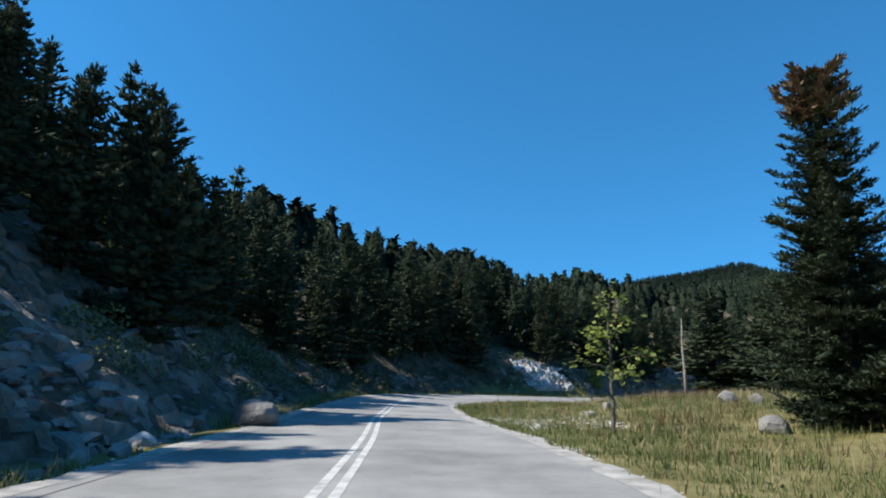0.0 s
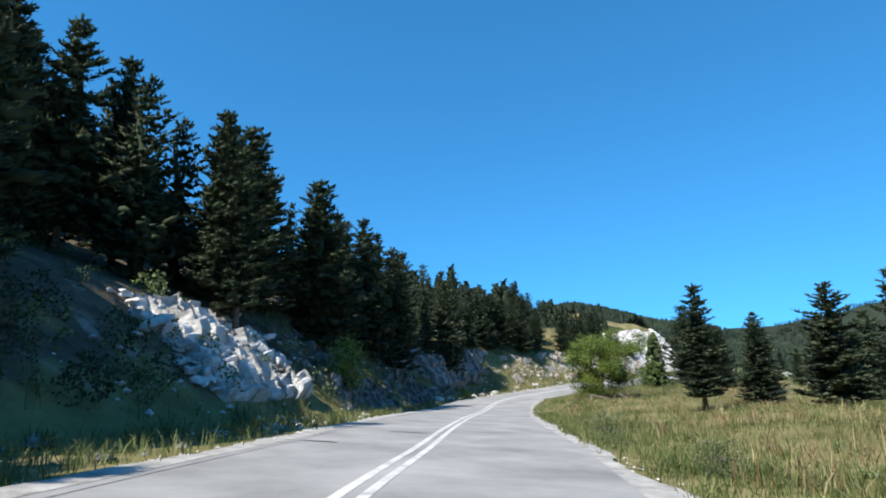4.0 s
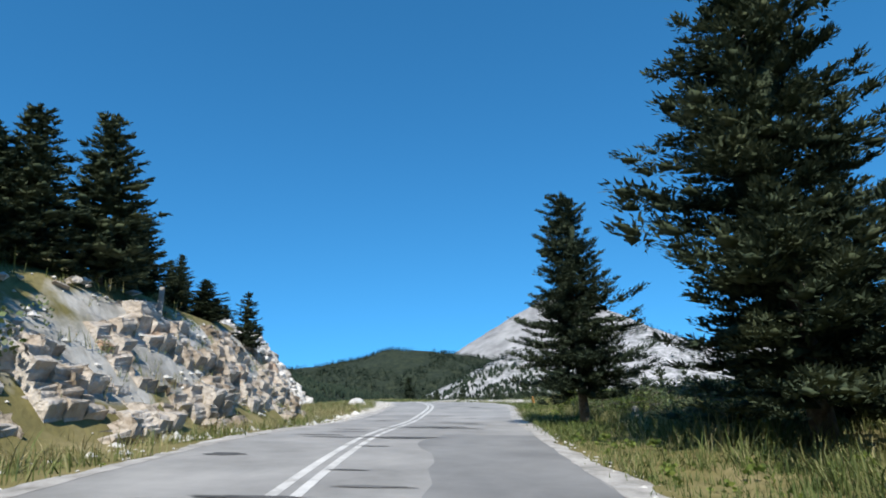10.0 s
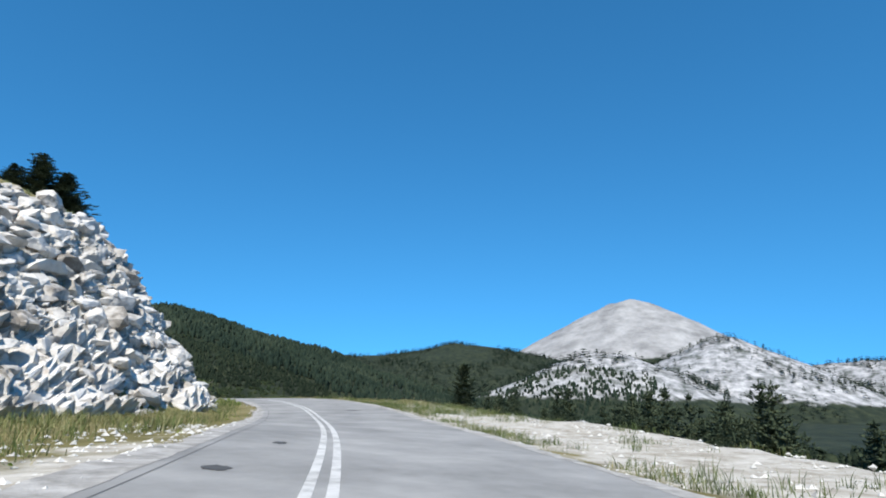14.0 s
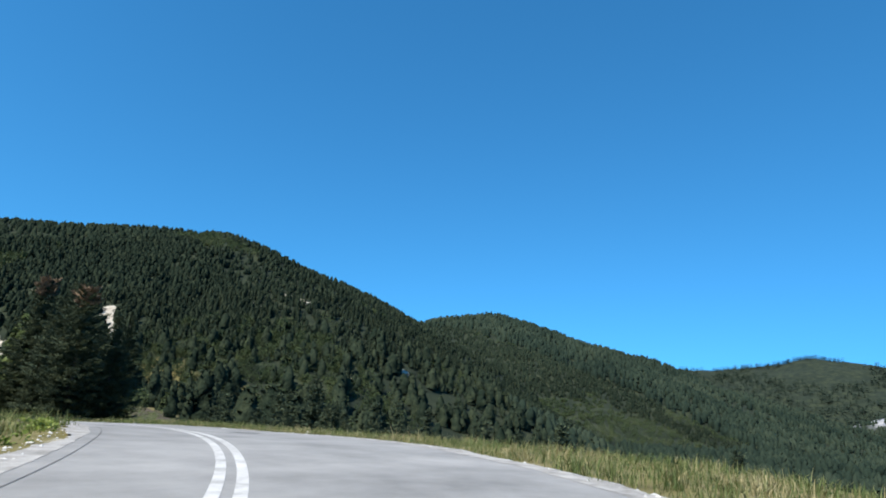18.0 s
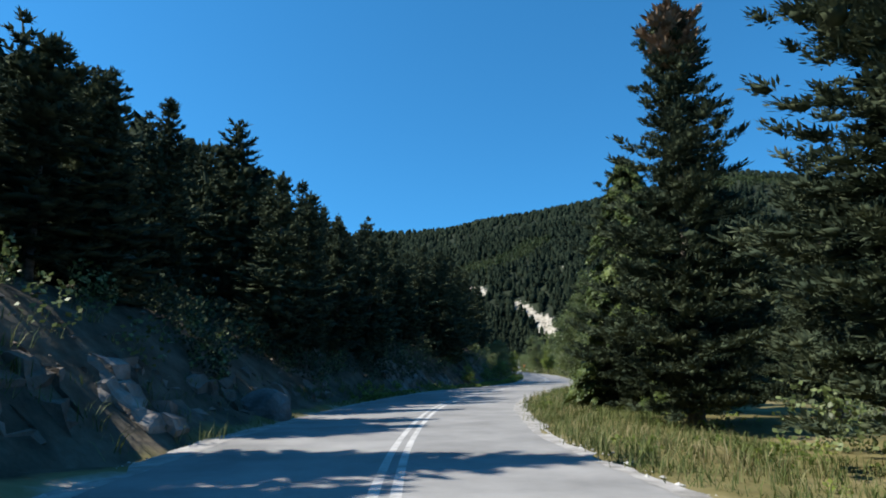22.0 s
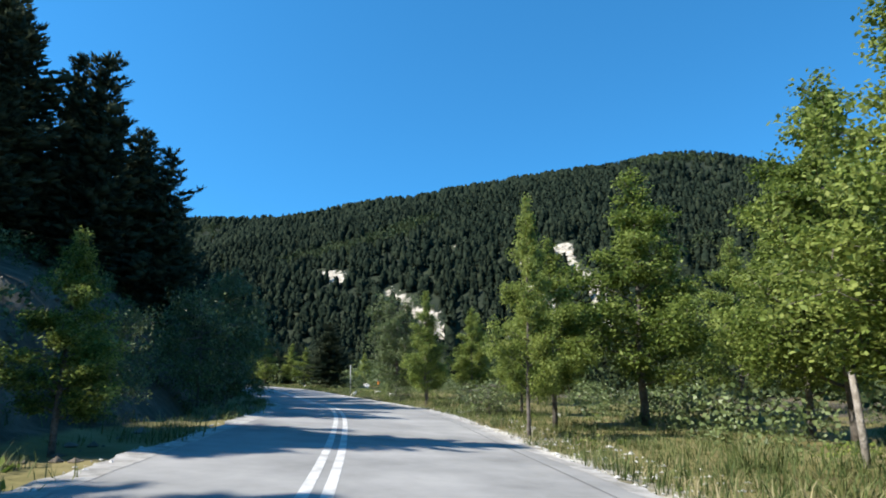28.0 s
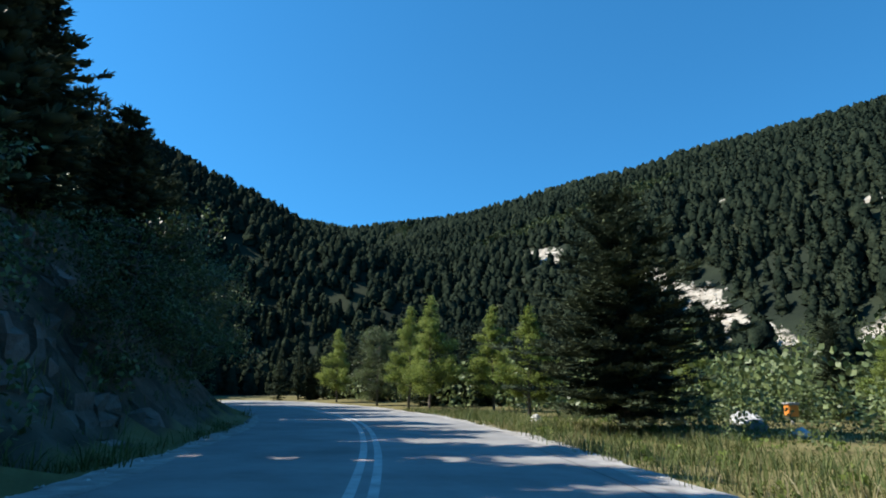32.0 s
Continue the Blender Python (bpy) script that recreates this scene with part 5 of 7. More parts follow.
for key, mat in (("white", M_STONE), ("grey", M_GREY_ROCK)):
    STONES[key] = []
    for s_ in range(5):
        me = stone_mesh(600 + s_ * 3 + len(key), 0.62 + 0.06 * s_)
        me.materials.append(mat)
        STONES[key].append(me)


def stone(x, y, size, label, key="white", tall=1.0, sink=0.22, group="", name="boulder"):
    ob = thing(name, label, "stone", group, data=STONES[key][int(RNG.integers(5))])
    ob.matrix_world = Matrix.LocRotScale((x, y, float(ground_z(x, y)[0]) + size * tall * (0.32 - sink)), Euler((RNG.normal(0, 0.15), RNG.normal(0, 0.15), RNG.random() * 6.28)), (size, size * RNG.uniform(0.7, 1), size * tall))
    return ob


for x_, y_, s_, key_, lab_ in [
        (-6.2, 19.6, 1.7, "grey", "grey angular boulder in the grass beside the road"), (-7.3, 11.8, 1.2, "grey", "grey rock at the foot of the shaded bank"),
        (-7.0, 14.0, 0.9, "white", "pale rock at the foot of the bank"), (-8.2, 9.5, 1.4, "grey", "large grey rock at the foot of the bank"),
        (14.4, 32.5, 1.2, "grey", "flat pale rock in the meadow grass"), (15.6, 31.6, 0.9, "grey", "pale rock in the meadow grass"), (9.2, 17.8, 1.0, "grey", "grey rock half hidden in grass"),
        (6.7, 30.0, 0.6, "white", "small pale stone in the grass"), (38.2, 104.0, 1.3, "white", "pale fallen rock beside the verge"), (40.0, 104.7, 0.9, "white", "small fallen rock on the verge"),
        (49.8, 109.6, 1.2, "white", "white fallen boulder under the bank"), (45.3, 107.6, 0.8, "white", "white angular boulder under the bank"), (47.2, 108.6, 0.8, "grey", "grey stone under the bank"),
        (68.0, 116.6, 0.9, "white", "white stone beside the verge"), (63.0, 116.6, 1.1, "white", "white block at the foot of the bank"), (114.2, 127.3, 1.5, "white", "big white boulder on the grassy verge"),
        (116.5, 128.5, 1.2, "white", "second white boulder beside the first one"), (103.0, 127.0, 0.9, "grey", "grey stone among the verge plants"), (165.4, 227.8, 2.1, "grey", "grey flat boulder at the shaded road edge"),
        (179.6, 241.3, 1.0, "white", "flat pale stone lying in the grass"), (181.4, 247.8, 0.6, "white", "white stone in the tall grass"), (182.4, 248.6, 0.5, "white", "small white stone in the tall grass"),
        (189.6, 300.6, 0.6, "white", "white rock on the grassy roadside"), (190.2, 321.6, 0.5, "white", "pale stone behind the roadside bush"), (181.4, 374.8, 1.2, "white", "white rock beyond the verge"),
        (182.7, 356.5, 0.85, "white", "large white boulder beyond the verge"), (183.8, 347.0, 0.9, "white", "white stone in the roadside grass"), (181.6, 369.6, 0.8, "white", "white stone on the verge"),
        (178.6, 372.6, 0.8, "white", "pale stone at the edge of the road"), (173.6, 375.2, 0.7, "white", "small pale stone near the bend"), (181.0, 372.0, 0.9, "grey", "grey stone in the grass"),
        (130.5, 113.0, 1.2, "white", "white limestone block on the gravel"), (160.0, 128.5, 1.4, "white", "white limestone block on the gravel"), (150.0, 117.0, 1.5, "white", "white limestone block at the platform edge"),
        (172.0, 138.0, 1.3, "white", "white limestone block at the platform edge"), (8.8, 34.0, 0.7, "white", "small square pale stone in the meadow"), (184.9, 181.5, 0.5, "white", "pale slab on the outer verge"), (183.4, 177.5, 0.4, "white", "pale slab on the outer verge")]:
    stone(x_, y_, s_, lab_, key_)


def rubble(name, st0, st1, d0, d1, n, s0, s1, mat, label, seed):
    """Loose stones too many to count, joined."""
    rg = np.random.default_rng(seed)
    st, d = rg.uniform(st0, st1, n), d0 + (d1 - d0) * rg.random(n)
    x, y = at(st, d)
    z = land(x, y)[0]
    base = np.array([(1, 0, 0), (-1, 0, 0), (0, 1, 0), (0, -1, 0), (0, 0, 1), (0, 0, -1)], float)
    fc = np.array([(0, 2, 4), (2, 1, 4), (1, 3, 4), (3, 0, 4), (2, 0, 5), (1, 2, 5), (3, 1, 5), (0, 3, 5)])
    s = rg.uniform(s0, s1, n) ** 1.0 * rg.choice([0.5, 0.7, 1.0, 1.5], n)
    v = base[None] * s[:, None, None] * rg.uniform(0.5, 1.1, (n, 6, 1))
    v[:, :, 2] *= 0.6
    a = rg.random(n) * 6.28
    c, sn = np.cos(a)[:, None], np.sin(a)[:, None]
    vx, vy = v[:, :, 0] * c - v[:, :, 1] * sn, v[:, :, 0] * sn + v[:, :, 1] * c
    v = np.stack([vx + x[:, None], vy + y[:, None], v[:, :, 2] + z[:, None] + 0.1 * s[:, None]], 2)
    f = fc[None] + (np.arange(n) * 6)[:, None, None]
    return thing(name, label, "stones", kind="stuff", data=mesh_of(name, v.reshape(-1, 3), f.reshape(-1, 3), mat))


rubble("gravel_platform", 13.2, 18.0, WR + 1.5, WR + 17, 3000, 0.025, 0.11, M_STONE, "white limestone gravel and rubble on the roadside platform", 1)
rubble("gravel_verge", 11.8, 15.5, -WL - 3.2, -WL - 0.3, 1500, 0.02, 0.09, M_STONE, "white gravel on the inner verge", 2)
rubble("fallen_stones", 5.0, 12.5, -WL - 7, -WL - 1.2, 1600, 0.05, 0.22, M_STONE, "fallen pale stones under the cutting", 3)
rubble("fallen_stones", -1.0, 4.8, -WL - 12, -WL - 1.0, 1500, 0.05, 0.26, M_GREY_ROCK, "fallen grey stones on the shaded bank", 4)
rubble("fallen_stones", 19.5, 33.0, -WL - 7, -WL - 1.0, 1200, 0.04, 0.2, M_EARTH, "fallen grey stones under the wooded bank", 5)
rubble("meadow_stones", 1.45, 2.15, WR + 1.2, WR + 6.5, 420, 0.02, 0.12, M_STONE, "pale stones and gravel on a bare patch of the meadow", 10)
rubble("roadside_gravel", -2, 34, WR + 0.15, WR + 0.9, 5000, 0.012, 0.05, M_STONE, "pale gravel along the outer road edge", 6)
rubble("roadside_gravel", -2, 34, -WL - 0.8, -WL - 0.15, 4000, 0.012, 0.05, M_STONE, "pale gravel along the inner road edge", 7)
rubble("roadside_gravel", 27.0, 32.5, WR + 0.2, WR + 2.6, 2500, 0.015, 0.08, M_STONE, "pale gravel spilling over the roadside", 8)


def scar_stones():
    rg = np.random.default_rng(9)
    vs = []
    base = np.array([(1, 0, 0), (-1, 0, 0), (0, 1, 0), (0, -1, 0), (0, 0, 1), (0, 0, -1)], float)
    fc = np.array([(0, 2, 4), (2, 1, 4), (1, 3, 4), (3, 0, 4), (2, 0, 5), (1, 2, 5), (3, 1, 5), (0, 3, 5)])
    for ax, ay, bx, by, w in SCARS:
        k = int((math.hypot(bx - ax, by - ay) + 2 * w) * w * 2.2)
        t = rg.random(k)
        x, y = ax + (bx - ax) * t + rg.normal(0, 0.6, k) * w, ay + (by - ay) * t + rg.normal(0, 0.6, k) * w
        z = land(x, y)[0]
        s = rg.uniform(0.1, 0.45, k)
        vs.append(base[None] * s[:, None, None] * rg.uniform(0.5, 1.2, (k, 6, 1)) + np.stack([x, y, z], 1)[:, None])
    v = np.vstack(vs)
    f = fc[None] + (np.arange(len(v)) * 6)[:, None, None]
    thing("landslip_rock", "creamy broken rock on the bare landslips of the hill", "rock", kind="stuff", data=mesh_of("landslip_rock", v.reshape(-1, 3), f.reshape(-1, 3), M_SLIP))


scar_stones()

# ---- broadleaf trees, bushes, grass ----
def leafy(rng, h, spread_, low, limbs, leaves, leaf, shape="cone", trunk_r=0.1, sides=7, thin=0.64, puff=1.0):
    """Trunk and limbs as one wood mesh, leaves round the twigs as another. shape: how the spread changes with height."""
    wood, tips = [], []
    z = np.linspace(-0.3, h * 0.92, 9)
    wig = np.cumsum(rng.normal(0, 0.03 * h / 9, (9, 2)), 0)
    wig[:2] = 0
    trunk = np.column_stack([wig, z])
    wood.append(tube(trunk, trunk_r * (1.05 - z / h).clip(0.12, 1.2), sides))
    tips += [trunk[-1], trunk[-2]]
    load = [0.12 * spread_, 0.2 * spread_]
    for i in range(limbs):
        f = low + (0.97 - low) * (i + rng.random() * 0.8) / limbs
        k = (1 - f) ** 1.15 + 0.03 if shape == "cone" else math.sqrt(max(0.05, 1 - ((f - 0.5) / 0.55) ** 2))
        k *= min(1, 0.55 + (f - low) * 3)
        reach = spread_ * k * rng.uniform(0.7, 1.15)
        az = i * 2.4 + rng.normal(0, 0.4)
        p0 = np.array([np.interp(f * h, z, trunk[:, 0]), np.interp(f * h, z, trunk[:, 1]), f * h])
        rise = rng.uniform(0.3, 0.75) * (0.5 + f) if shape == "cone" else rng.uniform(-0.2, 0.35)
        t = np.linspace(0, 1, 6)[:, None]
        pts = p0 + t * np.array([math.cos(az) * reach, math.sin(az) * reach, 0]) + np.array([0, 0, 1]) * (rise * reach * t ** 0.9)
        pts += np.cumsum(rng.normal(0, 0.03 * reach, (6, 3)), 0) * (t > 0)
        wood.append(tube(pts, trunk_r * 0.42 * (1.06 - t[:, 0]) * (0.6 + 0.4 * k), 5))
        for s in (0.45, 0.65, 0.82, 1.0):
            tips.append(pts[0] + (pts[-1] - pts[0]) * s + rng.normal(0, 0.05 * reach, 3))
            load.append(reach * (0.6 + 0.5 * rng.random()))
            for _ in range(2):
                b = rng.normal(0, 1, 3) * np.array([1, 1, 0.5])
                b = b / np.linalg.norm(b) * reach * 0.32 * rng.uniform(0.5, 1)
                q0 = pts[0] + (pts[-1] - pts[0]) * s
                wood.append(tube([q0, q0 + b * 0.6, q0 + b], [0.012, 0.008, 0.004], 4, False))
                tips.append(q0 + b)
                load.append(reach * rng.uniform(0.3, 1.5))
    tips = np.array(tips)
    load = np.array(load) ** 1.2
    idx = rng.choice(len(tips), leaves, p=load / load.sum())
    sz = (0.055 * spread_ + 0.10) * puff
    sz = (sz * (0.5 + 0.5 * np.clip(1 - tips[idx, 2] / h, 0, 1)) if shape == "cone" else np.full(leaves, sz))[:, None]
    p = tips[idx] + np.clip(rng.normal(0, 1, (leaves, 3)), -1.7, 1.7) * sz * np.array([1, 1, 0.75])
    p[:, 2] = np.maximum(p[:, 2], 0.15)
    w = rng.normal(0, 1, (leaves, 3)) + np.array([0, 0, -0.35])
    w[:, :2] += (p - tips.mean(0))[:, :2] / spread_ * 0.6
    w /= np.linalg.norm(w, axis=1)[:, None]
    up = np.array([0, 0, 1.0]) + rng.normal(0, 0.45, (leaves, 3))
    s_ = np.cross(w, up)
    s_ /= np.linalg.norm(s_, axis=1)[:, None] + 1e-6
    ln = leaf * rng.uniform(0.7, 1.35, leaves)
    lv, lf = kite(p, w, s_, ln, ln * thin)
    return joined(wood), (lv, lf)


def plant_kind(seed, mat, *args, **kw):
    (wv, wf), (lv, lf) = leafy(np.random.default_rng(seed), *args, **kw)
    k = args[0] / np.percentile(lv[:, 2], 99.3)
    kr = args[1] / np.percentile(np.hypot(lv[:, 0], lv[:, 1]), 98)
    for a in (wv, lv):
        a *= np.array([kr, kr, k])
    return mesh_of("trunk", wv, wf, M_BARK, True), mesh_of("crown", lv, lf, mat)


# heights of the kinds: each is built at its own size and scaled
LEAFY = {
    "sapling": (4.7, plant_kind(21, M_LEAF, 4.7, 1.5, 0.3, 14, 420, 0.14, "cone", 0.045)),
    "round": (7.0, plant_kind(22, M_LEAF, 7.0, 4.7, 0.12, 46, 42000, 0.19, "round", 0.16, thin=0.5, puff=1.0)),
    "cone": (8.0, plant_kind(23, M_LEAF, 8.0, 2.4, 0.13, 40, 28000, 0.095, "cone", 0.1)),
    "cone2": (8.0, plant_kind(24, M_LEAF, 8.0, 2.0, 0.16, 36, 26000, 0.088, "cone", 0.09)),
    "plane": (9.0, plant_kind(25, M_LEAF2, 9.0, 4.0, 0.12, 56, 52000, 0.105, "cone", 0.17)),
    "plane2": (9.0, plant_kind(26, M_LEAF, 9.0, 3.0, 0.14, 44, 36000, 0.1, "cone", 0.13)),
    "dark": (8.0, plant_kind(27, M_LEAF2, 7.6, 2.7, 0.1, 44, 27000, 0.12, "round", 0.12)),
    "bush": (2.0, plant_kind(28, M_LEAF2, 1.8, 1.2, 0.04, 26, 2600, 0.09, "round", 0.04)),
    "bush2": (2.0, plant_kind(29, M_LEAF, 1.9, 1.0, 0.05, 24, 2200, 0.09, "cone", 0.035)),
    "thicket": (4.0, plant_kind(30, M_LEAF2, 3.8, 2.1, 0.04, 36, 11000, 0.1, "round", 0.06)),
}


def leafy_tree(x, y, height, kind, label, group="", wide=1.0, name="broadleaf_tree", category="tree"):
    h0, (tr, cr) = LEAFY[kind]
    s = height / h0
    ob = thing(name, label, category, group)
    ob.matrix_world = Matrix.LocRotScale((x, y, float(ground_z(x, y)[0]) - 0.05), Euler((0, 0, RNG.random() * 6.28)), (s * wide, s * wide, s))
    part("trunk", tr, ob)
    part("crown", cr, ob)
    return ob


def bush(x, y, height, label, kind="bush", wide=1.0, group=""):
    return leafy_tree(x, y, height, kind, label, group, wide, "bush", "bush")


def blades(x, y, h, per, rng, mat, name, label, lean=0.55, width=0.009, spread=0.16):
    z = land(x, y)[0]
    n = len(x) * per
    X_ = np.repeat(x, per) + rng.normal(0, spread, n)
    Y_ = np.repeat(y, per) + rng.normal(0, spread, n)
    Z_ = np.repeat(z, per) - 0.03
    H_ = np.repeat(h, per) * rng.uniform(0.55, 1.2, n)
    a = rng.random(n) * 6.28
    tilt = rng.normal(0, lean, n)
    w = width * (0.6 + H_) * rng.uniform(0.7, 1.4, n)
    dx, dy = np.cos(a), np.sin(a)
    base = np.stack([X_, Y_, Z_], 1)
    side = np.stack([dx, dy, 0 * a], 1) * w[:, None]
    way = np.stack([-dy * tilt, dx * tilt, np.ones(n)], 1)
    mid = base + way * (H_ * 0.55)[:, None]
    tip = base + way * H_[:, None] + np.stack([-dy * tilt, dx * tilt, -0.3 * np.abs(tilt)], 1) * (H_ * 0.5)[:, None]
    v = np.stack([base - side, base + side, mid + side * 0.8, tip, mid - side * 0.8], 1).reshape(-1, 3)
    k = np.arange(n)[:, None] * 5
    f = np.vstack([k + np.array([[0, 1, 2]]), k + np.array([[0, 2, 4]]), k + np.array([[4, 2, 3]])])
    return thing(name, label, "grass", kind="stuff", data=mesh_of(name, v, f, mat))


def verge(name, st0, st1, d0, d1, dens, h0, h1, mat, label, seed, per=12, clump=0.0):
    rg = np.random.default_rng(seed)
    n = int((st1 - st0) * 14.3 * abs(d1 - d0) * dens)
    st, d = rg.uniform(st0, st1, n), rg.uniform(d0, d1, n)
    x, y = at(st, d)
    keep = fnoise(x / 2.2, y / 2.2, 3, seed) > clump
    x, y, d = x[keep], y[keep], d[keep]
    h = rg.uniform(h0, h1, len(x)) * (0.75 + 0.5 * fnoise(x / 3, y / 3, 2, seed + 1) + 0.25)
    return blades(x, y, np.clip(h, 0.08, None), per, rg, mat, name, label)


def herbs(st0, st1, d0, d1, n, h0, h1, mat, label, seed, clump=-0.05):
    """Low leafy plants among the grass, too many to count."""
    rg = np.random.default_rng(seed)
    x, y = at(rg.uniform(st0, st1, n), rg.uniform(d0, d1, n))
    keep = fnoise(x / 4, y / 4, 3, seed) > clump
    forest_mesh("herbs", x[keep], y[keep], rg.uniform(h0, h1, int(keep.sum())), label, mat, HERBS)


HERBS = [round_tree(740 + i, 40, 0.2) for i in range(4)]
herbs(-1.0, 9.2, WR + 0.6, WR + 20, 3000, 0.15, 0.5, M_LEAF2, "grey green herbs between the meadow grass", 61)
herbs(-1.0, 4.0, WR + 0.6, WR + 8, 700, 0.15, 0.4, M_LEAF, "bright green weeds along the verge", 62, 0.1)
herbs(9.0, 13.3, WR + 0.6, WR + 8, 900, 0.2, 0.6, M_LEAF, "green weeds in the tall verge grass", 63)
herbs(22.0, 34.0, WR + 1.0, WR + 9, 2200, 0.2, 0.6, M_LEAF, "green weeds under the roadside trees", 64)
herbs(24.0, 28.5, -WL - 2.0, -WL - 0.4, 700, 0.25, 0.8, M_LEAF, "tall green weeds at the shaded road edge", 68, -0.2)
herbs(-1.0, 34.0, -WL - 1.6, -WL - 0.5, 1500, 0.12, 0.4, M_LEAF, "green weeds along the inner verge", 65, 0.1)
herbs(17.3, 19.6, -WL - 5.5, -WL - 0.7, 1100, 0.2, 0.65, M_LEAF, "lush green weeds on the inside of the bend", 66, -0.3)
herbs(11.6, 14.6, -WL - 7, -WL - 1.6, 500, 0.15, 0.45, M_LEAF2, "weeds below the white rock", 67)
# inner (hill) side
verge("verge_grass", -1.5, 12, -WL - 1.9, -WL - 0.35, 6, 0.2, 0.5, M_GRASS, "green and yellow grass along the inner road edge", 1)
verge("verge_grass", 11.5, 19.4, -WL - 6.5, -WL - 1.4, 4, 0.2, 0.5, M_GRASS, "grass and weeds on the wide inner verge", 2, clump=-0.25)
verge("verge_grass", 19.3, 34.5, -WL - 1.9, -WL - 0.3, 6, 0.2, 0.5, M_GRASS, "grass along the shaded inner road edge", 3)
verge("verge_grass", 2.2, 6.2, -WL - 4.2, -WL - 0.5, 5, 0.2, 0.55, M_GRASS, "green grass spreading from the road to the bank", 25, clump=-0.35)
verge("bank_grass", 1.9, 12.0, -WL - 9, -WL - 1.8, 1.6, 0.25, 0.55, M_GRASS, "tufts of grass on the bank above the road", 4, clump=-0.05)
verge("bank_grass", 5.8, 10.2, -WL - 8, -WL - 1.8, 3.2, 0.25, 0.5, M_GRASS, "green grass growing down the bank", 22, clump=-0.1)
verge("bank_grass", 9.6, 12.8, -WL - 4.6, -WL - 1.8, 4.5, 0.2, 0.45, M_DRY, "dry brown plants at the foot of the cutting", 27, clump=-0.1)
verge("bank_grass", 8.6, 10.3, -WL - 5.2, -WL - 1.8, 6, 0.2, 0.45, M_GRASS, "yellow green grass on the sunny bank", 26, clump=-0.35)
verge("bank_grass", 7.0, 9.9, -WL - 9, -WL - 1.5, 4, 0.25, 0.5, M_DRY, "yellow dry grass on the sunny bank", 5, clump=-0.1)
verge("bank_grass", 19.0, 34.0, -WL - 8, -WL - 1.8, 1.6, 0.25, 0.5, M_GRASS, "tufts of grass on the shaded bank", 6, clump=0.0)
verge("dry_grass", 12.5, 17.0, -WL - 11, -WL - 3, 3, 0.15, 0.35, M_DRY, "dry straw coloured grass below the white rock", 7, clump=-0.1)
# outer side
verge("verge_grass", -1.5, 13.3, WR + 0.4, WR + 4.5, 10, 0.13, 0.34, M_GRASS, "tall grass along the outer road edge", 8, clump=-0.7)
verge("meadow_grass", -1.5, 9.0, WR + 4, WR + 22, 4.4, 0.16, 0.4, M_GRASS, "meadow of green and straw coloured grass", 9, clump=-0.35, per=11)
verge("meadow_dry_grass", 0.5, 9.0, WR + 2, WR + 22, 1.3, 0.25, 0.6, M_DRY, "dry straw stalks in the meadow", 10, clump=-0.1, per=9)
verge("meadow_seed_heads", 0.5, 9.0, WR + 1.5, WR + 20, 0.8, 0.3, 0.65, M_SEED, "brown seed heads standing over the meadow grass", 21, clump=0.0, per=8)
verge("verge_grass", 9.0, 13.35, WR + 2.5, WR + 10, 6, 0.35, 0.8, M_GRASS, "lush tall grass in front of the firs", 11, clump=-0.6)
verge("platform_grass", 13.2, 18.4, WR + 0.5, WR + 18, 2.6, 0.1, 0.36, M_GRASS, "grass tufts growing between the white gravel", 12, clump=0.12)
verge("platform_grass", 13.2, 17.8, WR + 0.4, WR + 1.9, 8, 0.12, 0.36, M_GRASS, "strip of grass along the platform", 13, clump=0.0)
verge("dry_grass", 16.4, 21.5, WR + 0.5, WR + 9.5, 6, 0.14, 0.4, M_GRASS, "dry yellowish grass on the outer edge of the bend", 14, clump=-0.5)
verge("dry_grass", 17.2, 21.5, WR + 0.8, WR + 9.5, 3, 0.15, 0.4, M_DRY, "straw coloured stalks on the outer edge of the bend", 24, clump=-0.25)
verge("verge_grass", 20.3, 34.5, WR + 0.4, WR + 5, 8, 0.16, 0.42, M_GRASS, "tall grass along the outer road edge", 15, clump=-0.7)
verge("verge_grass", 25.4, 27.3, WR + 1.3, WR + 7, 9, 0.3, 0.65, M_GRASS, "tall feathery green grass beside the road", 23, clump=-0.5)
verge("dry_grass", 20.0, 33.5, WR + 0.4, WR + 3.0, 2.0, 0.15, 0.45, M_DRY, "straw coloured grass among the green", 16, clump=-0.05)
verge("valley_grass", 25.5, 34.5, WR + 5, WR + 24, 2.4, 0.2, 0.42, M_GRASS, "green grass and herbs under the roadside trees", 17, clump=-0.3, per=11)

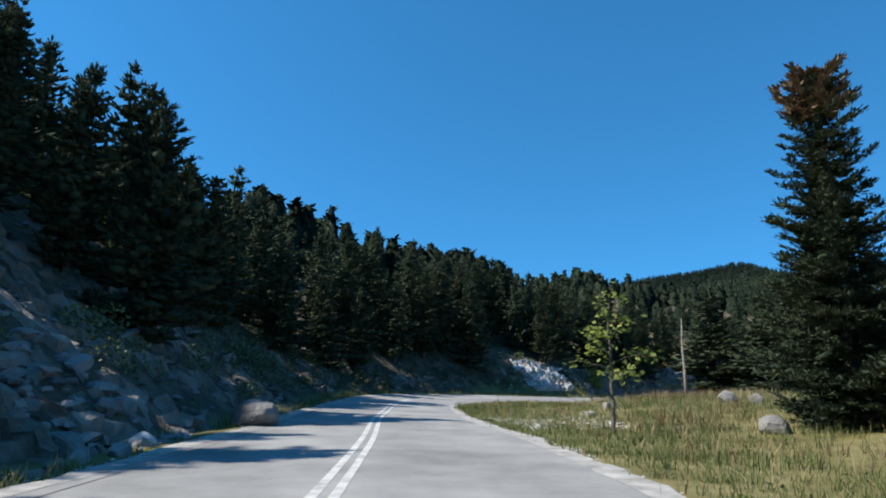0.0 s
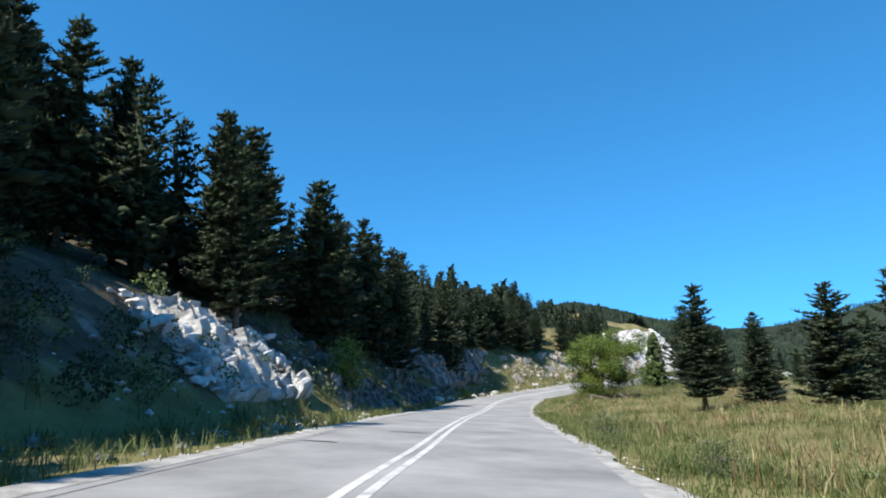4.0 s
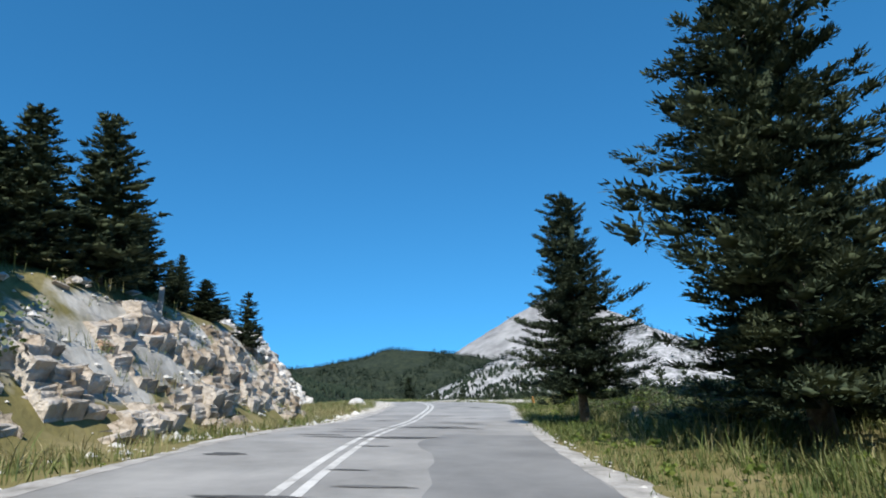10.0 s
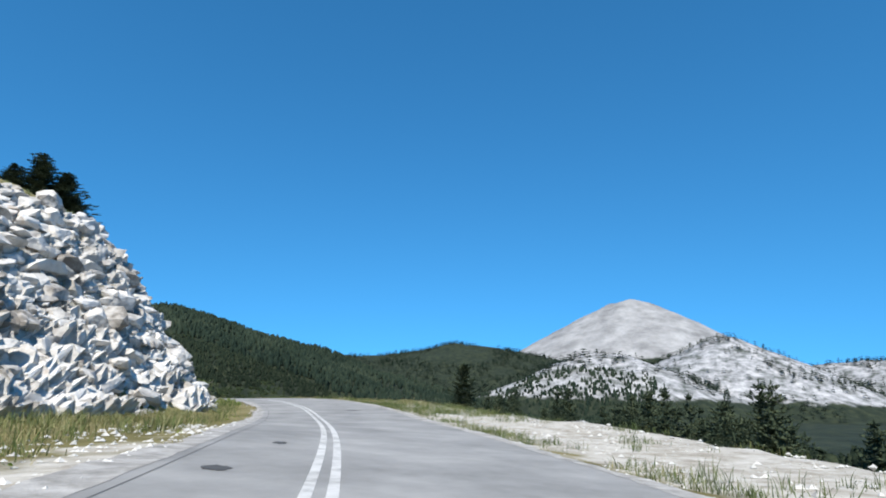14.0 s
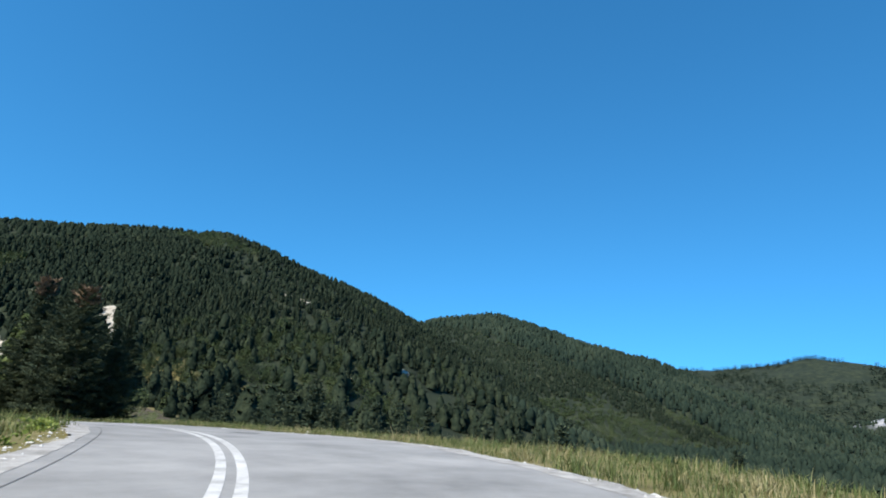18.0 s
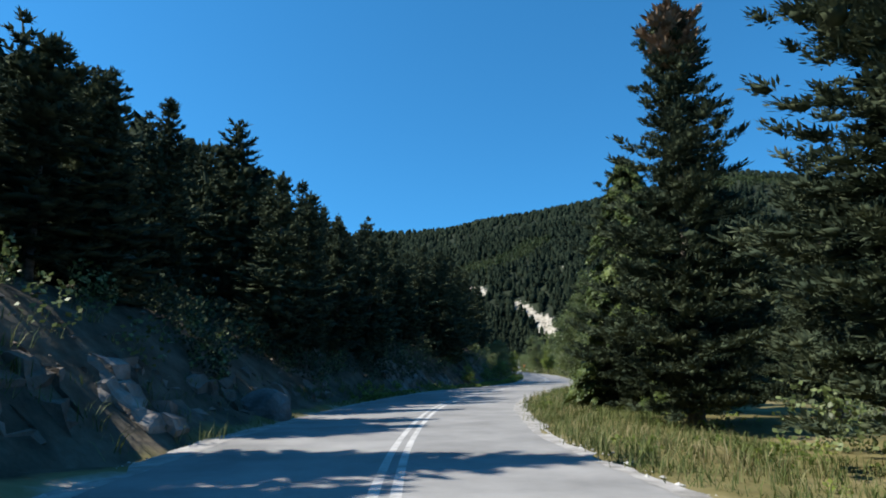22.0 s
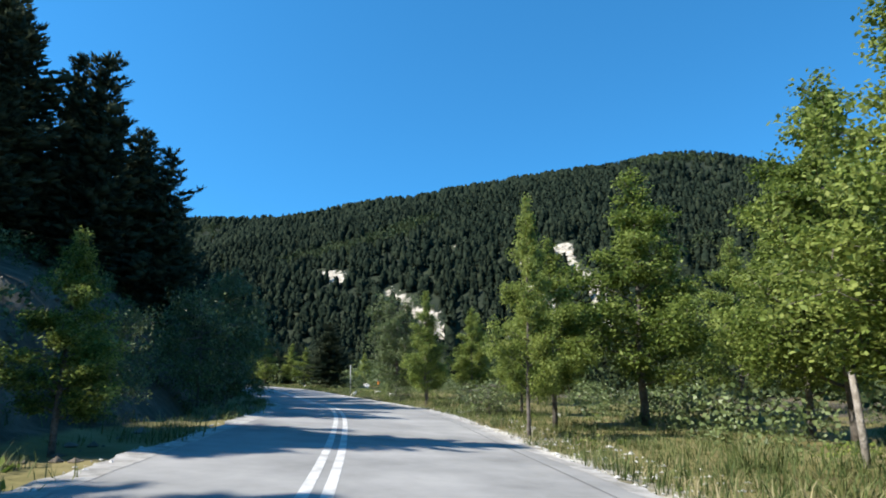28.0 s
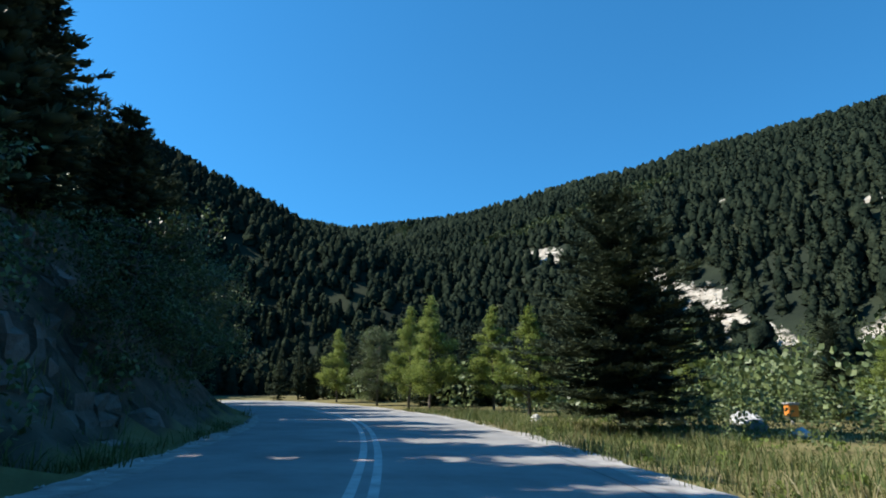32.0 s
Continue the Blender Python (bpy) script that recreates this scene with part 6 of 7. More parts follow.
# ---- the trees and bushes that stand out ----
FIRS_OUT = [(11.5, 17.6, 11.4, 2, 1.05, "tall roadside fir with a brown dying top"), (13.5, 21.0, 9.5, 1, 1.1, "fir behind the tall roadside one"), (16.0, 15.0, 10.5, 0, 1.1, "broad fir at the meadow's edge"),
            (83.5, 106.7, 11.3, 0, 1.08, "big dense roadside fir with sweeping boughs"), (80.5, 101.0, 8.2, 1, 1.35, "fir standing close to its bigger neighbour"), (92.9, 111.0, 9.0, 3, 1.02, "slender fir alone on the grassy outer verge"),
            (72.6, 99.0, 4.6, 1, 1.6, "low fir beside its taller neighbours"), (78.0, 102.6, 7.6, 2, 1.6, "fir leaning into its neighbours"), (87.7, 103.9, 7.6, 2, 1.5, "fir behind the roadside grass"), (75.8, 97.0, 4.0, 1, 1.6, "low fir in the group beyond the verge"), (81.5, 96.5, 4.6, 0, 1.3, "low fir in the group beyond the verge"), (72.5, 95.0, 3.4, 2, 1.5, "fir at the back of the group"),
            (107.3, 102.3, 6.2, 1, 1.0, "fir on the slope below the verge"), (106.4, 100.0, 6.8, 2, 1.0, "fir on the slope below the verge"), (105.6, 97.6, 6.6, 1, 1.0, "fir on the slope below the verge"),
            (179.2, 206.6, 10.2, 0, 1.05, "big fir with brown tips alone on the outer verge"), (177.5, 209.6, 6.8, 2, 0.9, "smaller fir beside the big one"), (182.0, 207.8, 7.6, 1, 1.15, "fir just below the verge"), (180.8, 218.5, 13.0, 0, 1.0, "very tall dark roadside fir"), (179.3, 227.4, 14.2, 1, 0.95, "tall narrow fir with a brown tip"),
            (185.5, 223.0, 11.0, 2, 1.0, "fir behind the roadside ones"), (184.0, 213.0, 10.0, 1, 1.0, "fir behind the roadside ones"), (186.0, 232.0, 11.0, 0, 1.0, "fir in the row beyond the road"), (184.8, 261.0, 11.5, 3, 1.2, "massive dark fir beyond the tall grass"), (188.5, 254.0, 10.0, 1, 1.1, "fir at the back of the verge"), (188.0, 243.5, 10.5, 2, 1.1, "fir behind the climbing plants"),
            (176.8, 370.2, 8.3, 0, 1.6, "dense fir beside the bend"), (189.8, 371.0, 4.8, 2, 1.2, "young fir beyond the grass"), (194.0, 366.0, 5.5, 1, 1.2, "young fir beyond the grass"), (186.5, 380.0, 5.0, 2, 1.2, "young fir at the foot of the hill")]
for x_, y_, h_, k_, w_, lab_ in FIRS_OUT:
    fir(x_, y_, h_, lab_, "roadside firs", FINE_FIRS[k_], w_)
for x_, y_, h_ in [(37.3, 77.1, 7.6), (42.2, 72.0, 7.2), (50.5, 80.4, 6.4), (47.0, 66.0, 7.5), (56.0, 72.0, 8.0), (33.5, 60.0, 7.0), (29.0, 54.0, 8.0), (22.8, 53.0, 10.0), (40.0, 58.0, 8.0), (50.0, 55.0, 9.0), (31.0, 45.0, 9.0), (60.0, 62.0, 8.0), (65.0, 78.0, 8.0), (59.0, 84.0, 6.0), (25.5, 49.0, 9.0), (36.0, 49.0, 8.0), (27.0, 40.0, 9.0), (33.0, 66.0, 6.0), (66.0, 88.0, 8.0), (71.0, 84.0, 9.0)]:
    fir(x_, y_, h_, "fir in the loose group across the meadow", "firs across the meadow", None, 1.3)
rg_ = np.random.default_rng(77)
for lab_, n_, s0_, s1_, d0_, d1_, lo_, z0_, z1_ in [("firs growing below the edge of the gravel platform", 150, 13.2, 18.6, 19, 60, -1.5, 0.8, 3.8), ("firs growing on the steep slope below the bend", 30, 19.6, 22.2, 11, 34, -2.5, -0.5, 2.5)]:
    bx_, by_ = at(rg_.uniform(s0_, s1_, n_), rg_.uniform(d0_, d1_, n_))
    bz_ = ground_z(bx_, by_)
    bx_, by_, bz_ = bx_[bz_ < lo_], by_[bz_ < lo_], bz_[bz_ < lo_]
    forest_mesh("edge_forest", bx_, by_, np.clip(rg_.uniform(z0_, z1_, len(bx_)) - bz_, 3.2, 13.0), lab_, M_FIR, BACK_KINDS, True)
fir(198.3, 146.9, 6.9 - float(ground_z(198.3, 146.9)[0]), "dark fir standing alone beyond the gravel", "", FINE_FIRS[2], 1.25)
for x_, y_, h_ in [(151.2, 163.4, 4.0), (152.9, 163.0, 4.4), (150.2, 164.6, 3.0), (154.0, 163.2, 3.8)]:
    fir(x_, y_, h_, "small dark pine on top of the white rock", "pines on the rock", FINE_FIRS[1], 2.0)
fir(100.0, 128.3, 3.4, "thin flat topped pine on the end of the ridge", "", FIR_KINDS[4], 1.5)
fir(97.4, 129.2, 2.3, "small bushy pine on the end of the ridge", "", FIR_KINDS[2], 2.2)

leafy_tree(5.2, 20.0, 4.7, "sapling", "thin young tree with sparse pale leaves")
leafy_tree(50.55, 95.05, 6.0, "round", "broad walnut tree with low spreading leafy crown", wide=1.02)
for x_, y_, h_, k_, w_, lab_ in [
        (179.9, 250.4, 8.2, "plane", 0.66, "leafy roadside tree with pale fluttering leaves"), (183.1, 270.4, 10.0, "plane", 0.9, "large broadleaf tree with conical open crown"),
        (186.6, 312.6, 7.2, "cone2", 0.62, "slender green tree beside the road"), (188.6, 316.5, 6.8, "cone2", 1.0, "slender green tree in the roadside row"), (192.5, 317.5, 9.8, "cone", 1.25, "bright green conical tree"), (196.0, 313.0, 8.5, "cone", 1.0, "bright green tree in the row"), (194.6, 309.5, 10.0, "plane2", 0.95, "tall green tree with open branches"),
        (185.2, 330.8, 6.6, "cone", 0.85, "bright green tree with a pale bare trunk"), (188.5, 334.0, 6.0, "cone2", 0.95, "green tree behind the bright one"), (192.0, 331.0, 7.0, "cone", 0.9, "green tree in the second row"), (183.9, 342.2, 8.4, "dark", 0.95, "darker green round tree beside the road"), (186.0, 338.5, 5.4, "cone2", 1.0, "young green tree in the row"), (190.5, 343.0, 6.6, "cone", 1.0, "green tree beyond the grass"), (197.0, 340.0, 7.4, "cone", 1.0, "green tree beyond the grass"), (203.0, 334.0, 7.4, "dark", 1.0, "green tree further from the road"),
        (167.0, 384.0, 6.4, "cone", 1.0, "green tree beyond the bend"), (170.6, 384.6, 5.8, "cone2", 1.1, "green tree beyond the bend"), (164.5, 388.5, 6.4, "cone", 1.0, "green tree beyond the bend"), (173.0, 379.5, 5.2, "cone2", 1.2, "young green tree beyond the bend"), (160.5, 394.0, 6.0, "dark", 1.0, "dark green tree beyond the bend"), (181.0, 383.0, 4.5, "cone", 1.1, "young green tree near the landslip"), (186.5, 374.0, 3.8, "cone", 1.2, "young green tree in the grass"), (155.0, 399.5, 6.0, "cone", 1.0, "green tree where the road disappears"),
        (199.0, 321.0, 8.0, "cone", 1.0, "green tree at the back of the row"), (189.0, 323.0, 5.5, "cone2", 1.0, "young green tree behind the bush"), (191.5, 303.0, 9.0, "plane2", 1.0, "tall roadside tree with spreading branches")]:
    leafy_tree(x_, y_, h_, k_, lab_, "roadside broadleaf trees", w_)
for st_, d_, h_, k_, w_, lab_ in [
        (28.3, -6.6, 2.4, "thicket", 1.0, "tall leafy thicket close to the road"), (28.75, -5.3, 3.6, "cone2", 1.1, "young leafy tree leaning from the inner verge"), (29.1, -6.8, 2.8, "thicket", 0.95, "tall leafy thicket close to the road"), (29.7, -6.3, 4.6, "thicket", 0.9, "tall dense thicket under the firs"), (30.2, -6.2, 6.6, "dark", 1.0, "dark leafy tree overhanging the verge"), (30.9, -6.4, 6.4, "dark", 0.95, "dark leafy tree overhanging the verge"), (31.5, -5.9, 5.6, "cone", 1.15, "bright green tree on the inner verge"), (32.5, -6.6, 4.2, "thicket", 1.0, "dark thicket crowding the bend"), (33.2, -6.3, 4.6, "thicket", 1.0, "dark thicket crowding the bend"), (33.9, -6.2, 4.8, "thicket", 1.0, "dark thicket crowding the bend"), (34.6, -6.4, 5.0, "dark", 1.0, "dark leafy tree inside the bend"), (27.4, -7.6, 2.2, "thicket", 0.9, "leafy thicket under the firs")]:
    x_, y_ = at(st_, d_)
    leafy_tree(float(x_), float(y_), h_, k_, lab_, "thickets on the inner verge", w_)
for x_, y_, h_, k_, w_, lab_ in [
        (20.8, 89.0, 3.3, "bush2", 1.1, "bright green bush below the white outcrop"), (18.6, 69.0, 1.1, "bush", 0.9, "brownish shrub in the meadow"), (14.6, 63.5, 0.8, "bush", 1.0, "low dark shrub at the meadow's edge"), (41.0, 103.8, 1.2, "bush2", 1.0, "small green bush on the verge"),
        (68.4, 102.8, 3.0, "thicket", 1.0, "tangle of climbing plants at the foot of the fir"), (95.5, 108.5, 1.6, "bush", 1.5, "bramble thicket in front of the fir"), (98.5, 110.2, 1.5, "bush", 1.6, "bramble thicket on the outer verge"), (90.0, 107.0, 1.4, "bush", 1.5, "bramble thicket under the fir"), (86.5, 107.8, 1.5, "bush", 1.8, "low bramble under the big fir"), (103.9, 111.5, 1.2, "bush2", 1.9, "green bramble in the tall grass"), (101.2, 109.9, 1.3, "bush2", 1.9, "green bramble in the tall grass"), (98.6, 108.4, 1.4, "bush2", 1.9, "green bramble at the foot of the fir"),
        (171.0, 267.9, 2.1, "bush2", 1.0, "young leafy bush at the shaded road edge"), (174.6, 284.0, 2.9, "bush2", 1.2, "leafy bush leaning over the road edge"), (172.9, 276.0, 1.6, "bush2", 1.3, "leafy bush on the inner verge"), (187.4, 322.8, 1.8, "bush", 1.6, "grey green spreading bush beside the road"), (172.9, 345.8, 1.5, "bush2", 1.0, "small bush on the inner verge"),
        (183.0, 262.5, 1.3, "bush", 1.5, "shrub in the tall grass"), (180.5, 236.0, 1.2, "bush", 1.5, "tangle of dry twigs and leaves"), (184.0, 337.0, 1.3, "bush", 1.4, "low bush under the trees"), (163.5, 213.0, 1.4, "bush", 1.3, "dark shrub at the foot of the bank"), (170.8, 196.5, 1.5, "bush", 1.4, "dark shrub under the crag"), (171.0, 191.0, 1.5, "bush", 1.3, "dark shrub under the crag"), (157.4, 153.2, 1.5, "bush", 1.2, "spiky shrub beside white stones")]:
    bush(x_, y_, h_, lab_, k_, w_)


def undergrowth():
    """Shrubs on the banks, too many to count."""
    rg = np.random.default_rng(31)
    n = 3200
    st = rg.uniform(-1.5, 35, n)
    u = foot_of(st) + rg.gamma(2.0, 4.0, n) + 0.3
    x, y = at(st, -WL - u)
    keep = ((st < 11.8) | (st > 18.9)) & (rg.random(n) < table(st, "-2:.3 1.5:.4 2.5:1 5:.6 8:.35 11:.3 19:.5 22:.9 37:.9"))
    x, y = x[keep], y[keep]
    return x, y, rg


ux, uy, urg = undergrowth()
rim_ = np.random.default_rng(40).uniform(14.6, 17.2, 90)
rx_, ry_ = at(rim_, -WL - foot_of(rim_) - table(rim_, CUT) / table(rim_, STEEP) * np.random.default_rng(41).uniform(1.02, 1.3, 90))
forest_mesh("scrub", rx_, ry_, np.random.default_rng(42).uniform(0.4, 0.9, 90), "low grey green scrub on top of the white rock", M_LEAF2, FINE_ROUND)
brg_ = np.random.default_rng(39)
bx_, by_ = brg_.uniform(150, 196, 260), brg_.uniform(376, 408, 260)
far_ = land(bx_, by_)[2] > 10
forest_mesh("bend_thicket", bx_[far_], by_[far_], brg_.uniform(1.2, 4.2, int(far_.sum())), "mixed green young trees and shrubs beyond the bend", M_LEAF2, FINE_ROUND)
# Shrubs in the dark fir needle colour, which paints the bank's deep shade.
wst_ = np.random.default_rng(33).uniform(23.3, 26.6, 300)
wx_, wy_ = at(wst_, -WL - foot_of(wst_) - np.random.default_rng(34).uniform(1.2, 7.5, 300))
forest_mesh("undergrowth", wx_, wy_, np.random.default_rng(35).uniform(0.7, 2.0, 300), "dense shrubs under the firs, coloured dark as in shade", M_FIR, FINE_ROUND)
wst_ = np.random.default_rng(36).uniform(2.2, 5.3, 260)
wx_, wy_ = at(wst_, -WL - foot_of(wst_) - np.random.default_rng(37).uniform(0.5, 7, 260))
forest_mesh("undergrowth", wx_, wy_, np.random.default_rng(38).uniform(0.5, 1.5, 260), "dark shrubs on the bank below the firs", M_FIR, FINE_ROUND)
forest_mesh("undergrowth", ux, uy, urg.uniform(0.5, 1.6, len(ux)), "dark low shrubs on the shaded bank", M_LEAF2, FINE_ROUND)
ang = np.random.default_rng(32)
st_ = ang.uniform(22.5, 34, 1100)
dd_ = WR + 5.0 + ang.gamma(2.0, 4.0, 1100)
vx, vy = at(st_, dd_)
thick = fnoise(vx / 5, vy / 5, 2, 66) > -0.05
vx, vy = vx[thick], vy[thick]
forest_mesh("undergrowth", vx, vy, ang.uniform(0.5, 2.0, len(vx)), "green shrubs among the roadside trees", M_LEAF2, LEAFY_PADS)
st_ = ang.uniform(9.0, 12.8, 130)
vx, vy = at(st_, WR + 6.0 + ang.gamma(2.0, 3.0, 130))
forest_mesh("undergrowth", vx, vy, ang.uniform(0.5, 1.5, 130), "dark shrubs under the outer firs", M_LEAF2, FINE_ROUND)


def climber(h, r, seed, lumps=300, per=120):
    """Curtains of a climbing plant hung over a fir in rounded lumps."""
    rg = np.random.default_rng(seed)
    z = rg.random(lumps) ** 1.15 * 0.97 + 0.02
    a = rg.random(lumps) * 6.28
    keep = fnoise(a * 1.0 + 3, z * 3.5 + seed, 3, seed + 3) > -0.3
    z, a = z[keep], a[keep]
    rad = r * (1 - z) ** 0.62 * (0.92 + 0.3 * fnoise(a * 1.5 + seed, z * 6, 3, seed)) + 0.1
    P = np.stack([rad * np.cos(a), rad * np.sin(a), z * h], 1)
    O = np.stack([np.cos(a), np.sin(a), -0.9 + 0 * a], 1)
    O /= np.linalg.norm(O, axis=1)[:, None]
    v, f = clumps(P, O, rg.uniform(0.35, 0.8, len(P)) * (1.1 - 0.5 * z), rg, per, 0.11, 0.8, -0.25)
    return mesh_of("climber", v, f, M_IVY, True)


for x_, y_, h_, k_, sd_ in [(69.0, 101.9, 7.2, 2, 5), (179.0, 233.9, 11.2, 1, 6), (179.6, 236.8, 8.5, 2, 7)]:
    ob_ = fir(x_, y_, h_, "fir overgrown with bright green climbing plants", "overgrown firs", FINE_FIRS[k_], 0.95, turn=0.5)
    cl_ = part("climber", climber(FIR_H * 0.97, 2.75, sd_), ob_, "bright green leaves of a climbing plant")

# ---- small things by the road ----
def shaft(points, radii, mat, sides=10, name="post"):
    v, f = tube(points, radii, sides)
    return mesh_of(name, v, f, mat, True)


def box_mesh(name, sx, sy, sz, mat, bevel=0.02, top=1.0):
    bm = bmesh.new()
    bmesh.ops.create_cube(bm, size=1)
    for vtx in bm.verts:
        k = top if vtx.co.z > 0 else 1.0
        vtx.co = (vtx.co.x * sx * k, vtx.co.y * sy * k, (vtx.co.z + 0.5) * sz)
    bmesh.ops.bevel(bm, geom=bm.edges[:], offset=bevel, segments=2, affect="EDGES")
    me = bpy.data.meshes.new(name)
    bm.to_mesh(me)
    bm.free()
    me.materials.append(mat)
    return me


def stand(ob, x, y, turn=0.0, sink=0.1, lean=(0, 0)):
    ob.matrix_world = Matrix.LocRotScale((x, y, float(ground_z(x, y)[0]) - sink), Euler((lean[0], lean[1], turn)), None)
    return ob


# dead tree in the meadow
dead = thing("dead_tree", "bare grey trunk of a dead fir in the meadow", "tree")
pts_ = [(0, 0, -0.3), (0.05, 0.02, 2), (0.02, 0.08, 4), (0.12, 0.05, 6.2)]
part("trunk", shaft(pts_, [0.14, 0.11, 0.08, 0.03], M_WOOD, 8, "trunk"), dead)
for i in range(9):
    z_ = 1.5 + i * 0.45
    a_ = i * 2.3
    part("branch", shaft([(0.03, 0.03, z_), (0.4 * math.cos(a_), 0.4 * math.sin(a_), z_ + 0.02), (0.9 * math.cos(a_), 0.9 * math.sin(a_), z_ - 0.15)], [0.022, 0.015, 0.006], M_WOOD, 5, "branch"), dead)
stand(dead, 18.4, 48.5)

# road sign seen from behind
sign = thing("road_sign", "triangular road sign seen from its grey back", "road sign")
part("pole", shaft([(0, 0, -0.3), (0, 0, 2.75)], [0.035, 0.035], M_STEEL, 12, "pole"), sign)
bm = bmesh.new()
pts_ = []
for k_ in range(3):
    a_ = math.radians(90 + 120 * k_)
    for dlt in (-0.12, 0.0, 0.12):
        pts_.append((0.5 * math.cos(a_ + dlt), 0.5 * math.sin(a_ + dlt) * 1.0))
low_ = [bm.verts.new((x_, -0.045, 2.35 + y_)) for x_, y_ in pts_]
face_ = bm.faces.new(low_)
ext = bmesh.ops.extrude_face_region(bm, geom=[face_])
bmesh.ops.translate(bm, vec=(0, -0.03, 0), verts=[g for g in ext["geom"] if isinstance(g, bmesh.types.BMVert)])
bmesh.ops.recalc_face_normals(bm, faces=bm.faces[:])
me_ = bpy.data.meshes.new("plate")
bm.to_mesh(me_)
bm.free()
me_.materials.append(M_SHADED_SIGN)
plate_ = part("plate", me_, sign, "back of the triangular plate, its grey darkened for shade")
for z_ in (2.2, 2.5):
    part("bracket", box_mesh("bracket", 0.3, 0.05, 0.04, M_STEEL, 0.008), plate_).location = (0, -0.02, z_)
x_, y_ = at(9.66, -WL - 0.75)
stand(sign, float(x_), float(y_), math.atan2(TAN[0, 1], TAN[0, 0]) + math.radians(-155))

# concrete posts along the cutting
for st_, d_, h_ in [(12.1, -WL - 9.0, 1.5), (11.6, -WL - 6.2, 1.3)]:
    x_, y_ = at(st_, d_)
    p_ = thing("concrete_post", "old square concrete post on the rocky bank", "post", "concrete posts", data=box_mesh("concrete_post", 0.2, 0.2, h_ + 0.4, M_CONCRETE, 0.02, 0.85))
    stand(p_, float(x_), float(y_), 0.5, 0.4, (0.05, 0.03))
p_ = thing("boundary_stone", "pale weathered boundary stone in the grass", "stone", data=box_mesh("boundary_stone", 0.34, 0.26, 0.85, M_STONE, 0.07, 0.85))
stand(p_, 94.6, 109.2, 0.6, 0.25, (0.05, -0.04))
p_ = thing("concrete_block", "small pale concrete block in the meadow", "block", data=box_mesh("concrete_block", 0.7, 0.4, 0.45, M_CONCRETE, 0.03))
stand(p_, 8.6, 33.6, 0.4, 0.12)
p_ = thing("wooden_post", "leaning weathered wooden post in the grass", "post", data=shaft([(0, 0, -0.4), (-0.04, 0, 0.7), (-0.14, 0.02, 1.9)], [0.075, 0.07, 0.055], M_WOOD, 9, "wooden_post"))
stand(p_, 191.3, 305.5, 0.4, 0.1)
pole_ = thing("marker_pole", "tall dark steel pole without its sign", "post")
part("pole", shaft([(0, 0, -0.3), (-0.05, 0, 2.75)], [0.03, 0.03], M_STEEL, 12, "pole"), pole_)
part("collar", shaft([(0, 0, -0.02), (0, 0, 0.12)], [0.11, 0.08], M_CONCRETE, 12, "collar"), pole_)
stand(pole_, 180.25, 347.6)
bm = bmesh.new()
low_ = [bm.verts.new(c_) for c_ in ((-0.42, 0, 0), (0.45, 0, 0), (0.5, 0, 0.72), (0.28, 0, 0.55))]
f_ = bm.faces.new(low_)
ext = bmesh.ops.extrude_face_region(bm, geom=[f_])
bmesh.ops.translate(bm, vec=(0, 0.16, 0.02), verts=[g for g in ext["geom"] if isinstance(g, bmesh.types.BMVert)])
bmesh.ops.recalc_face_normals(bm, faces=bm.faces[:])
bmesh.ops.bevel(bm, geom=bm.edges[:], offset=0.03, segments=2, affect="EDGES")
me_ = bpy.data.meshes.new("slab")
bm.to_mesh(me_)
bm.free()
me_.materials.append(material("white_paint", [(0.55, 0.54, 0.52), (0.75, 0.74, 0.72)], 3, 0.8, 0.2, 20))
slab = thing("stone_slab", "white pointed slab leaning at the foot of the pole", "stone", data=me_)
stand(slab, 180.4, 347.45, 0.2, 0.05)
slab.scale = (0.78, 0.78, 0.78)
mk_ = thing("roadside_marker", "small orange box on a short stand in the grass", "marker")
part("stand", shaft([(0, 0, -0.2), (0, 0, 0.5)], [0.05, 0.05], M_CONCRETE, 8, "stand"), mk_)
box_ = part("box", box_mesh("box", 0.42, 0.3, 0.42, M_ORANGE, 0.03), mk_, "orange plastic box")
box_.location = (0, 0, 0.4)
part("cap", box_mesh("cap", 0.5, 0.36, 0.08, M_CONCRETE, 0.02), box_).location = (0, 0, 0.43)
stand(mk_, 183.1, 375.2, 0.4)
# Triangular plate added at a spot taken for an orange-brown bush.
tri_ = thing("orange_plate", "orange triangular plate standing in for a brown bush", "board", data=None)
bm = bmesh.new()
f_ = bm.faces.new([bm.verts.new(c_) for c_ in ((-0.45, 0, 0), (0.45, 0, 0.05), (0.0, 0.05, 0.6))])
ext = bmesh.ops.extrude_face_region(bm, geom=[f_])
bmesh.ops.translate(bm, vec=(0, 0.03, 0), verts=[g for g in ext["geom"] if isinstance(g, bmesh.types.BMVert)])
bmesh.ops.recalc_face_normals(bm, faces=bm.faces[:])
me_ = bpy.data.meshes.new("plate")
bm.to_mesh(me_)
bm.free()
me_.materials.append(M_ORANGE)
part("plate", me_, tri_, "plain orange plate")
x_, y_ = at(13.2, WR + 2.6)
stand(tri_, float(x_), float(y_), 0.3, 0.02)
